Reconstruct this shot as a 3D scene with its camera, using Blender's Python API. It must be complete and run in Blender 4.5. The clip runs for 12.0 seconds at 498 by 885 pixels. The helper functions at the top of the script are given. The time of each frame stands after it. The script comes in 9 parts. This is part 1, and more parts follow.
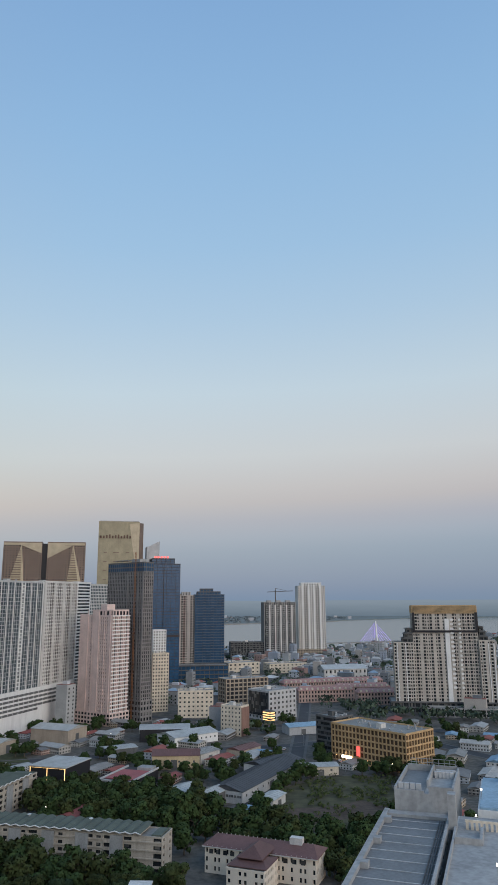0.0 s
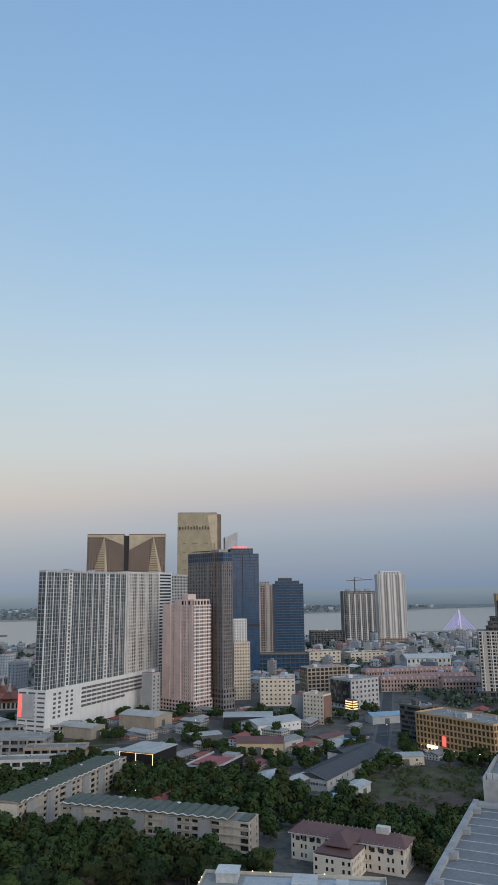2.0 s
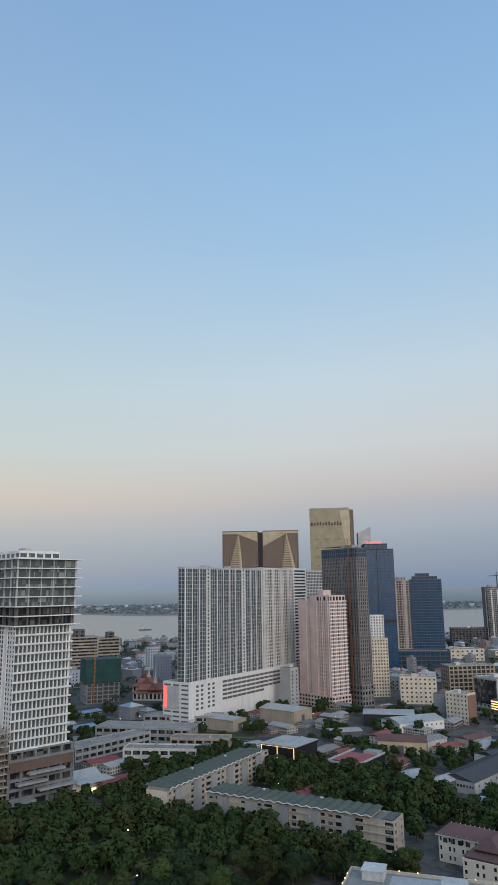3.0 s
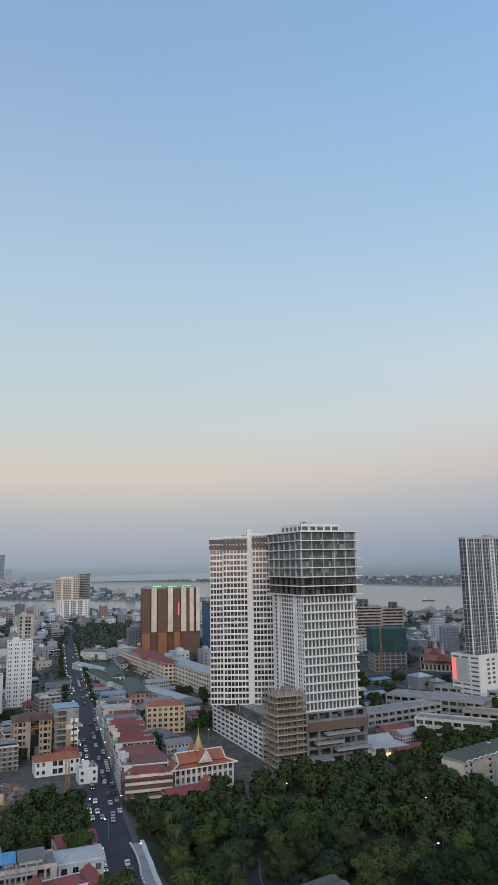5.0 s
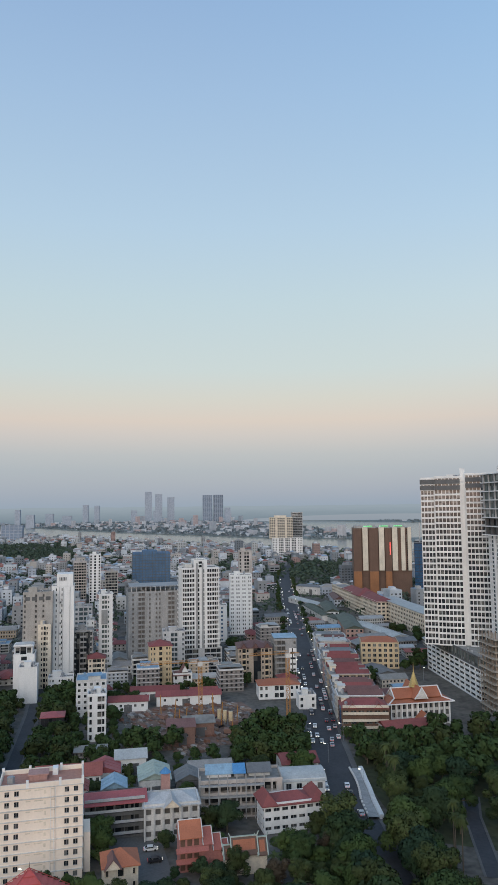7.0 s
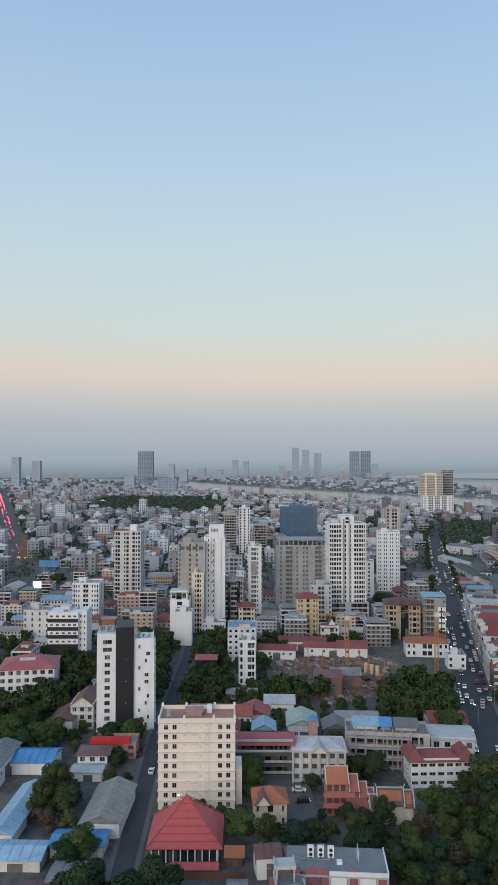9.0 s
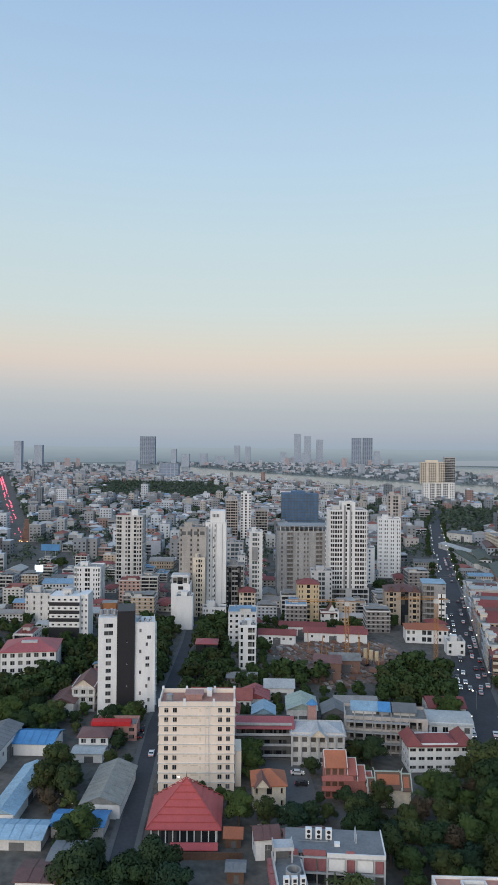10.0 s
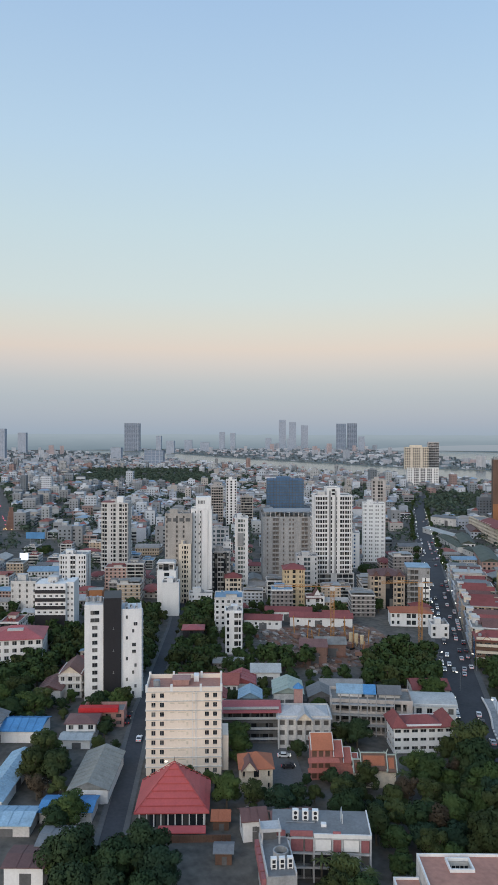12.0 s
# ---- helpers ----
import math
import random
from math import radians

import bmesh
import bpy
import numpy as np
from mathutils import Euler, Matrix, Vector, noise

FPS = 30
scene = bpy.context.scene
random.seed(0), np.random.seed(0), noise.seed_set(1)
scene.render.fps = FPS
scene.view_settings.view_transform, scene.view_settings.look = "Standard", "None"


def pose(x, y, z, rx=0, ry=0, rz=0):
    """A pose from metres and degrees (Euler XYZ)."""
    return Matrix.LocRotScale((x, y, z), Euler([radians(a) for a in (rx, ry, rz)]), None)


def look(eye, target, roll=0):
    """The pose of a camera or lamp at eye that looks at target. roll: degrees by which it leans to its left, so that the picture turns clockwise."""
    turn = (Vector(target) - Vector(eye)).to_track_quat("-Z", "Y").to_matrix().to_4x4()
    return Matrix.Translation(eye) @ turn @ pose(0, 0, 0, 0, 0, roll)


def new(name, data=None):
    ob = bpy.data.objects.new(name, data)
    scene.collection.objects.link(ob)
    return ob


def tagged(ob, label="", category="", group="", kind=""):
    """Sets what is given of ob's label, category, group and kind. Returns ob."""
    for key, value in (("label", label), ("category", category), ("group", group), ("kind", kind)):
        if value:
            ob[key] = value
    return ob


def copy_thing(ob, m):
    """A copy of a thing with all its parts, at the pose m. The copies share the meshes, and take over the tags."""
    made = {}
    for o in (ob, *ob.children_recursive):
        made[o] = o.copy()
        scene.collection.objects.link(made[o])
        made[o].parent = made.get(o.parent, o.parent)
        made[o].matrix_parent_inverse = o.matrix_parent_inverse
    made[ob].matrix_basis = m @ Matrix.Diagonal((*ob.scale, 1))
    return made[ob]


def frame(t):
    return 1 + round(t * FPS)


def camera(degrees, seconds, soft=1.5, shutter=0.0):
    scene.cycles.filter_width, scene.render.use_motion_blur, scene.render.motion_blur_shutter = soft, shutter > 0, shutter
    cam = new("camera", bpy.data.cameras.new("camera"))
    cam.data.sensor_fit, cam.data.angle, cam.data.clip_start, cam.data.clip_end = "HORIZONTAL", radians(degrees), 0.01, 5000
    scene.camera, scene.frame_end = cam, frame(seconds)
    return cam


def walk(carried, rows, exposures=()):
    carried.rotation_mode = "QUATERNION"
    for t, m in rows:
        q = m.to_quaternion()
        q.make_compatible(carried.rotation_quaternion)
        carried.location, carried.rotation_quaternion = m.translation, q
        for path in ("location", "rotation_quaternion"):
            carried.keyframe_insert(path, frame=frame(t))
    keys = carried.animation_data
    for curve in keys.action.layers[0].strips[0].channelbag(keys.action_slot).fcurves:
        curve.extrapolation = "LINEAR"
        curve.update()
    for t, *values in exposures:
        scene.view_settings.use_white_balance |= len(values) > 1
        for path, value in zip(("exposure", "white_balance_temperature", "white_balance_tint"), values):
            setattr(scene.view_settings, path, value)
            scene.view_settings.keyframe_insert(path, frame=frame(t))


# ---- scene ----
cam = camera(38.84, 12.0)
EYE = (0.0, 0.0, 105.0)
# seconds, yaw, pitch, roll: the camera turns where it stands
TURNS = [
    (0.0, 0.00, 12.63, 0.27), (0.5, 0.61, 12.35, 0.41), (1.0, 1.54, 12.12, 0.55), (1.5, 3.23, 11.94, 0.68),
    (2.0, 6.25, 11.85, 0.67), (2.5, 11.03, 11.80, 0.67), (3.0, 16.91, 11.65, 0.71), (3.5, 23.23, 11.39, 0.81),
    (3.7, 25.70, 11.27, 0.67), (5.3, 41.44, 9.14, 0.90), (5.5, 43.05, 8.72, 0.77), (6.0, 47.13, 7.54, 0.74),
    (6.5, 51.27, 6.32, 0.69), (7.0, 55.69, 5.13, 0.61), (7.5, 59.89, 4.11, 0.55), (7.7, 61.49, 3.74, 0.56),
    (9.3, 67.95, 1.32, -0.19), (9.5, 67.93, 1.05, -0.28), (10.0, 67.69, 0.47, -0.54), (10.5, 67.27, -0.01, -0.58),
    (11.0, 66.96, -0.37, -0.51), (11.5, 66.71, -0.56, -0.34), (12.0, 66.47, -0.64, -0.16),
]
walk(cam, [(t, pose(*EYE, 90 + pitch, roll, yaw)) for t, yaw, pitch, roll in TURNS],
     [(0.0, -0.12), (3.5, -0.1), (5.5, -0.07), (6.0, 0.0), (7.0, 0.0), (9.5, 0.06), (12.0, 0.09)])


# ---- world and light ----
def srgb(r, g, b):
    return tuple((c / 255 / 12.92 if c < 10 else ((c / 255 + 0.055) / 1.055) ** 2.4) for c in (r, g, b)) + (1.0,)


SUN_AZ, SUN_EL = radians(312), radians(20)
world = bpy.data.worlds.new("dusk_sky")
scene.world = world
world.use_nodes = True
wn, wl = world.node_tree.nodes, world.node_tree.links
wn.clear()
w_out, w_bg = wn.new("ShaderNodeOutputWorld"), wn.new("ShaderNodeBackground")
w_tc, w_sep = wn.new("ShaderNodeTexCoord"), wn.new("ShaderNodeSeparateXYZ")
wl.new(w_tc.outputs["Generated"], w_sep.inputs[0])
w_tilt = wn.new("ShaderNodeMath")
w_tilt.operation = "MULTIPLY_ADD"
w_tilt.inputs[1].default_value = -0.03
wl.new(w_sep.outputs["X"], w_tilt.inputs[0])
wl.new(w_sep.outputs["Z"], w_tilt.inputs[2])
w_map = wn.new("ShaderNodeMapRange")
w_map.inputs["From Min"].default_value, w_map.inputs["From Max"].default_value = -0.1, 1.0
wl.new(w_tilt.outputs[0], w_map.inputs["Value"])
w_ramp = wn.new("ShaderNodeValToRGB")
wl.new(w_map.outputs[0], w_ramp.inputs[0])
SKY = [(-0.1, 120, 136, 154), (0.0, 121, 146, 173), (0.028, 127, 151, 178), (0.05, 133, 155, 181), (0.068, 141, 160, 184), (0.087, 154, 167, 188), (0.11, 167, 171, 187),
       (0.135, 185, 181, 187), (0.155, 192, 189, 193), (0.2, 199, 203, 208), (0.287, 192, 209, 222), (0.386, 172, 200, 225), (0.47, 157, 193, 226),
       (0.588, 143, 184, 224), (0.707, 130, 171, 216), (1.0, 112, 154, 204)]
while len(w_ramp.color_ramp.elements) < len(SKY):
    w_ramp.color_ramp.elements.new(0.5)
for el, (s, r, g, b) in zip(w_ramp.color_ramp.elements, SKY):
    el.position, el.color = (s + 0.1) / 1.1, srgb(r, g, b)
# the paler, pinker sky towards the west
WEST = [(-0.1, 124, 140, 158), (0.0, 146, 164, 181), (0.025, 150, 168, 185), (0.05, 155, 171, 187), (0.072, 167, 176, 188), (0.1, 190, 185, 188), (0.12, 203, 190, 185), (0.15, 199, 197, 192),
        (0.19, 191, 202, 204), (0.28, 183, 202, 211), (0.375, 172, 197, 218), (0.52, 154, 183, 215), (0.62, 140, 171, 209), (1.0, 117, 154, 199)]
w_map2 = wn.new("ShaderNodeMapRange")
w_map2.inputs["From Min"].default_value, w_map2.inputs["From Max"].default_value = -0.1, 1.0
wl.new(w_sep.outputs["Z"], w_map2.inputs["Value"])
w_ramp2 = wn.new("ShaderNodeValToRGB")
wl.new(w_map2.outputs[0], w_ramp2.inputs[0])
while len(w_ramp2.color_ramp.elements) < len(WEST):
    w_ramp2.color_ramp.elements.new(0.5)
for el, (s, r, g, b) in zip(w_ramp2.color_ramp.elements, WEST):
    el.position, el.color = (s + 0.1) / 1.1, srgb(r, g, b)
w_side = wn.new("ShaderNodeMapRange")
w_side.inputs["From Min"].default_value, w_side.inputs["From Max"].default_value = -0.2, -0.72
wl.new(w_sep.outputs["X"], w_side.inputs["Value"])
w_turn = wn.new("ShaderNodeMix")
w_turn.data_type = "RGBA"
wl.new(w_side.outputs[0], w_turn.inputs["Factor"])
wl.new(w_ramp.outputs[0], w_turn.inputs["A"])
wl.new(w_ramp2.outputs[0], w_turn.inputs["B"])
w_sky = wn.new("ShaderNodeTexSky")
w_sky.sky_type, w_sky.sun_disc, w_sky.sun_elevation = "NISHITA", False, radians(2.0)
w_sky.sun_rotation = radians(90) - SUN_AZ
w_add = wn.new("ShaderNodeMix")
w_add.data_type, w_add.blend_type = "RGBA", "ADD"
w_add.inputs["Factor"].default_value = 0.05
wl.new(w_turn.outputs["Result"], w_add.inputs["A"])
wl.new(w_sky.outputs[0], w_add.inputs["B"])
wl.new(w_add.outputs["Result"], w_bg.inputs[0])
wl.new(w_bg.outputs[0], w_out.inputs[0])

sun = new("sun", bpy.data.lights.new("sun", "SUN"))
sun.data.energy, sun.data.angle, sun.data.color = 1.95, radians(65), (1.0, 0.91, 0.82)
to_sun = Vector((math.cos(SUN_EL) * math.cos(SUN_AZ), math.cos(SUN_EL) * math.sin(SUN_AZ), math.sin(SUN_EL)))
sun.matrix_world = look(to_sun * 300, (0, 0, 0))
scene.view_settings.exposure = 0.0


# ---- materials ----
def mat(name, rgb, rough=0.8, vary=0.24, grain=0.6, stain=0.0, metal=0.0, bump=0.15, rand=0.0, palette=None, island=False,
        spec=0.4, stretch=(1, 1, 1)):
    """A weathered surface: two sizes of noise in metres, vertical rain stains, fine relief, and an own shade for each piece."""
    m = bpy.data.materials.new(name)
    m.use_nodes = True
    n, l = m.node_tree.nodes, m.node_tree.links
    bsdf = n["Principled BSDF"]
    bsdf.inputs["Roughness"].default_value, bsdf.inputs["Metallic"].default_value = rough, metal
    bsdf.inputs["Specular IOR Level"].default_value = spec
    geo = n.new("ShaderNodeNewGeometry")
    scl = n.new("ShaderNodeVectorMath")
    scl.operation = "MULTIPLY"
    scl.inputs[1].default_value = stretch
    l.new(geo.outputs["Position"], scl.inputs[0])
    big, fine = n.new("ShaderNodeTexNoise"), n.new("ShaderNodeTexNoise")
    big.inputs["Scale"].default_value, big.inputs["Detail"].default_value = 0.11, 4
    fine.inputs["Scale"].default_value, fine.inputs["Detail"].default_value = 1.0 / grain, 3
    for t in (big, fine):
        l.new(scl.outputs[0], t.inputs["Vector"])
    both = n.new("ShaderNodeMath")
    both.operation = "ADD"
    l.new(big.outputs["Fac"], both.inputs[0])
    l.new(fine.outputs["Fac"], both.inputs[1])
    rng = n.new("ShaderNodeMapRange")
    rng.inputs["From Min"].default_value, rng.inputs["From Max"].default_value = 0.6, 1.4
    rng.inputs["To Min"].default_value, rng.inputs["To Max"].default_value = 1 - vary, 1 + vary
    l.new(both.outputs[0], rng.inputs["Value"])
    last = rng.outputs[0]
    if stain:
        run = n.new("ShaderNodeVectorMath")
        run.operation = "MULTIPLY"
        run.inputs[1].default_value = (0.45, 0.45, 0.06)
        l.new(geo.outputs["Position"], run.inputs[0])
        sn = n.new("ShaderNodeTexNoise")
        sn.inputs["Scale"].default_value, sn.inputs["Detail"].default_value = 1.0, 4
        l.new(run.outputs[0], sn.inputs["Vector"])
        sr = n.new("ShaderNodeMapRange")
        sr.inputs["From Min"].default_value, sr.inputs["From Max"].default_value = 0.45, 0.75
        sr.inputs["To Min"].default_value, sr.inputs["To Max"].default_value = 1.0, 1 - 0.55 * stain
        l.new(sn.outputs["Fac"], sr.inputs["Value"])
        mul = n.new("ShaderNodeMath")
        mul.operation = "MULTIPLY"
        l.new(last, mul.inputs[0])
        l.new(sr.outputs[0], mul.inputs[1])
        last = mul.outputs[0]
    own = geo.outputs["Random Per Island"] if island else n.new("ShaderNodeObjectInfo").outputs["Random"]
    if rand:
        rr = n.new("ShaderNodeMapRange")
        rr.inputs["To Min"].default_value, rr.inputs["To Max"].default_value = 1 - rand, 1 + rand
        l.new(own, rr.inputs["Value"])
        mul = n.new("ShaderNodeMath")
        mul.operation = "MULTIPLY"
        l.new(last, mul.inputs[0])
        l.new(rr.outputs[0], mul.inputs[1])
        last = mul.outputs[0]
    mix = n.new("ShaderNodeMix")
    mix.data_type, mix.blend_type = "RGBA", "MULTIPLY"
    mix.inputs["Factor"].default_value = 1.0
    mix.inputs["A"].default_value = (*rgb, 1)
    if palette:
        ramp = n.new("ShaderNodeValToRGB")
        ramp.color_ramp.interpolation = "CONSTANT"
        while len(ramp.color_ramp.elements) < len(palette):
            ramp.color_ramp.elements.new(0.5)
        for i, (el, c) in enumerate(zip(ramp.color_ramp.elements, palette)):
            el.position, el.color = i / len(palette), (*c, 1)
        l.new(own, ramp.inputs[0])
        l.new(ramp.outputs[0], mix.inputs["A"])
    l.new(last, mix.inputs["B"])
    l.new(mix.outputs["Result"], bsdf.inputs["Base Color"])
    if bump:
        bp = n.new("ShaderNodeBump")
        bp.inputs["Strength"].default_value, bp.inputs["Distance"].default_value = bump, 0.1
        l.new(fine.outputs["Fac"], bp.inputs["Height"])
        l.new(bp.outputs[0], bsdf.inputs["Normal"])
    return m


def glass(name, rgb, rough=0.12, spec=0.5, rand=0.35, curtains=None):
    """Dark panes; behind some of them hang paler curtains."""
    m = mat(name, rgb, rough, vary=0.3, grain=2.0, bump=0.03, rand=rand, spec=spec)
    if curtains:
        n, l = m.node_tree.nodes, m.node_tree.links
        cell, ramp, mix = n.new("ShaderNodeTexWhiteNoise"), n.new("ShaderNodeValToRGB"), n.new("ShaderNodeMix")
        snap = n.new("ShaderNodeVectorMath")
        snap.operation = "SNAP"
        snap.inputs[1].default_value = (2.1, 2.1, 3.1)
        l.new(n.new("ShaderNodeNewGeometry").outputs["Position"], snap.inputs[0])
        l.new(snap.outputs[0], cell.inputs["Vector"])
        ramp.color_ramp.interpolation = "CONSTANT"
        ramp.color_ramp.elements[0].color = (0, 0, 0, 1)
        ramp.color_ramp.elements[1].position, ramp.color_ramp.elements[1].color = 0.62, (0.35, 0.35, 0.35, 1)
        ramp.color_ramp.elements.new(0.84).color = (1, 1, 1, 1)
        l.new(cell.outputs["Value"], ramp.inputs[0])
        mix.data_type = "RGBA"
        mix.inputs["B"].default_value = (*curtains, 1)
        bsdf = n["Principled BSDF"]
        l.new(bsdf.inputs["Base Color"].links[0].from_socket, mix.inputs["A"])
        l.new(ramp.outputs[0], mix.inputs["Factor"])
        l.new(mix.outputs["Result"], bsdf.inputs["Base Color"])
    return m


def glow(name, rgb, strength):
    m = bpy.data.materials.new(name)
    m.use_nodes = True
    b = m.node_tree.nodes["Principled BSDF"]
    b.inputs["Base Color"].default_value = (*rgb, 1)
    b.inputs["Emission Color"].default_value = (*rgb, 1)
    b.inputs["Emission Strength"].default_value = strength
    return m


WHITE = mat("white_paint", (0.74, 0.73, 0.71), 0.7, vary=0.1, stain=0.22, rand=0.04)
OFFWHITE = mat("off_white_paint", (0.58, 0.56, 0.53), 0.75, stain=0.35, rand=0.06)
CREAM = mat("cream_paint", (0.64, 0.56, 0.45), 0.75, stain=0.25, rand=0.05)
PALECREAM = mat("clean_cream_paint", (0.74, 0.65, 0.54), 0.75, vary=0.08, stain=0.1)
BISQUE = mat("bisque_paint", (0.78, 0.67, 0.56), 0.75, vary=0.07, stain=0.08, rand=0.03)
AMBER = mat("amber_render", (0.52, 0.35, 0.185), 0.75, stain=0.2)
PALACE = mat("palace_roof_tiles", (0.36, 0.15, 0.11), 0.7, stain=0.2, rand=0.08)
GREYTAN = mat("grey_tan_render", (0.37, 0.345, 0.315), 0.8, stain=0.3)
CONDO = mat("beige_condominium_render", (0.5, 0.455, 0.4), 0.8, stain=0.25)
GREIGE = mat("greige_render", (0.44, 0.4, 0.37), 0.8, stain=0.3)
DUSKBROWN = mat("dusky_brown_concrete", (0.215, 0.2, 0.193), 0.85, stain=0.35)
YELLOW = mat("ochre_paint", (0.56, 0.44, 0.28), 0.75, stain=0.25, rand=0.05)
PINK = mat("pale_pink_paint", (0.66, 0.51, 0.46), 0.7, stain=0.15)
PALEROSE = mat("pale_rose_render", (0.5, 0.35, 0.3), 0.8, stain=0.3, rand=0.06)
ROSE = mat("rose_render", (0.4, 0.23, 0.2), 0.8, stain=0.3, rand=0.06)
SCAFTAN = mat("dusty_concrete", (0.42, 0.37, 0.31), 0.9, stain=0.4)
TAN = mat("tan_render", (0.4, 0.33, 0.26), 0.8, stain=0.3, rand=0.06)
BLUESTEEL = mat("blue_grey_cladding", (0.09, 0.12, 0.16), 0.6, stain=0.2)
BROWN = mat("brown_cladding", (0.125, 0.072, 0.05), 0.6, stain=0.2)
RUST = mat("rust_orange_cladding", (0.28, 0.12, 0.05), 0.6, stain=0.2)
GREY = mat("grey_concrete", (0.32, 0.32, 0.315), 0.85, stain=0.4, rand=0.06)
LIGHTGREY = mat("light_grey_paint", (0.45, 0.45, 0.45), 0.8, stain=0.3, rand=0.04)
NEARGREY = mat("weathered_roof_paint", (0.34, 0.34, 0.335), 0.85, vary=0.25, grain=0.9, stain=0.45)
SLATE = mat("slate_grey_concrete", (0.2, 0.21, 0.215), 0.85, stain=0.4)
DARKGREY = mat("dark_concrete", (0.12, 0.12, 0.12), 0.85, stain=0.4, rand=0.08)
RAWBROWN = mat("raw_concrete_and_timber", (0.27, 0.21, 0.16), 0.9, stain=0.4, rand=0.15)
BLACK = mat("black_cladding", (0.02, 0.02, 0.024), 0.5, stain=0.1)
GOLD = mat("gold_cladding", (0.3, 0.265, 0.18), 0.45, metal=0.2, stain=0.2)
PALEGOLD = mat("pale_gold_cladding", (0.45, 0.38, 0.27), 0.45, metal=0.15, stain=0.15)
BRONZE = mat("bronze_cladding", (0.2, 0.145, 0.115), 0.45, metal=0.3, stain=0.2)
GLASS = glass("dark_window_glass", (0.022, 0.026, 0.03), curtains=(0.15, 0.145, 0.135))
TEAL = glass("grey_teal_curtain_glass", (0.075, 0.1, 0.112), rough=0.2, rand=0.4, spec=0.35)
SLABGLASS = glass("grey_blue_slab_glass", (0.062, 0.082, 0.094), rough=0.22, rand=0.4, spec=0.3, curtains=(0.13, 0.15, 0.16))
BLUEGLASS = glass("blue_curtain_glass", (0.03, 0.08, 0.155), rough=0.2, rand=0.1, spec=0.3)
GREENGLASS = glass("green_tinted_glass", (0.085, 0.11, 0.107), rough=0.2, curtains=(0.22, 0.24, 0.23))
# Warm light of the rooms behind is put into this glass colour.
AMBERGLASS = glass("lit_room_brown_glass", (0.085, 0.055, 0.035), rough=0.25, curtains=(0.16, 0.1, 0.06))
FRAME = mat("window_frame_paint", (0.3, 0.3, 0.3), 0.6)
RED = mat("red_roof_tiles", (0.225, 0.065, 0.06), 0.7, stain=0.25, grain=0.35, rand=0.14, bump=0.4)
REDMETAL = mat("red_metal_roofing", (0.36, 0.095, 0.095), 0.55, stain=0.25, rand=0.1)
PAVILIONRED = mat("pavilion_red_sheets", (0.46, 0.09, 0.085), 0.55, vary=0.14, stain=0.2)
MAROON = mat("maroon_roof_sheets", (0.155, 0.082, 0.074), 0.65, stain=0.3, rand=0.15)
TEMPLEPINK = mat("temple_pink_render", (0.45, 0.19, 0.165), 0.8, stain=0.3)
GILT = mat("gilded_spire", (0.5, 0.36, 0.14), 0.45, metal=0.4)
TEMPLERED = mat("temple_red_tiles", (0.34, 0.11, 0.085), 0.7, stain=0.2, grain=0.35)
ORANGE = mat("orange_roof_tiles", (0.36, 0.125, 0.065), 0.7, stain=0.2, grain=0.35, rand=0.08, bump=0.4)
BLUE = mat("blue_roof_sheets", (0.08, 0.24, 0.46), 0.55, stain=0.3, rand=0.15)
SKYBLUE = mat("faded_blue_roof_sheets", (0.27, 0.4, 0.5), 0.6, stain=0.35, rand=0.12)
PALEMETAL = mat("pale_metal_roofing", (0.42, 0.43, 0.42), 0.55, stain=0.35, rand=0.1)
HALLMETAL = mat("weathered_grey_beige_roofing", (0.26, 0.26, 0.235), 0.6, stain=0.4)
CHARCOAL = mat("charcoal_roof_sheets", (0.07, 0.073, 0.08), 0.65, stain=0.3)
GREYMETAL = mat("grey_metal_roofing", (0.17, 0.175, 0.18), 0.6, stain=0.35, rand=0.15)
GREENMETAL = mat("green_grey_roofing", (0.1, 0.115, 0.09), 0.75, stain=0.35, rand=0.12)
FLATROOF = mat("flat_roof_screed", (0.26, 0.255, 0.24), 0.9, vary=0.35, grain=1.5, rand=0.2)
TERRACE = mat("terracotta_roof_deck", (0.4, 0.2, 0.15), 0.85, vary=0.25, grain=1.0)
GREENNET = mat("green_safety_net", (0.032, 0.085, 0.082), 0.85, vary=0.3, grain=1.2, stain=0.3)
BLUENET = mat("blue_safety_net", (0.085, 0.155, 0.25), 0.85, vary=0.25, grain=1.2, stain=0.25)
CRANE = mat("orange_crane_paint", (0.4, 0.19, 0.05), 0.6)
BRIGHTRED = mat("bright_red_canvas", (0.5, 0.025, 0.03), 0.6)
PALEGREEN = mat("pale_green_roofing", (0.36, 0.42, 0.37), 0.6, stain=0.3)
PANELRED = mat("maroon_wall_panels", (0.3, 0.115, 0.12), 0.7, stain=0.3)
CURTAIN = glass("curtained_windows", (0.085, 0.08, 0.075), rough=0.3, rand=0.4)
DEBRIS = mat("mixed_rubble", (0.2, 0.15, 0.12), 0.95, island=True, palette=[(0.17, 0.11, 0.085), (0.26, 0.19, 0.15), (0.12, 0.09, 0.075), (0.34, 0.31, 0.28), (0.2, 0.1, 0.07), (0.15, 0.13, 0.12)])
DULLBRICK = mat("dull_brick", (0.24, 0.14, 0.11), 0.9, stain=0.3)
STEEL = mat("galvanised_steel", (0.35, 0.36, 0.37), 0.5, metal=0.5)
ASPHALT = mat("asphalt", (0.052, 0.053, 0.058), 0.85, vary=0.3, grain=1.2)
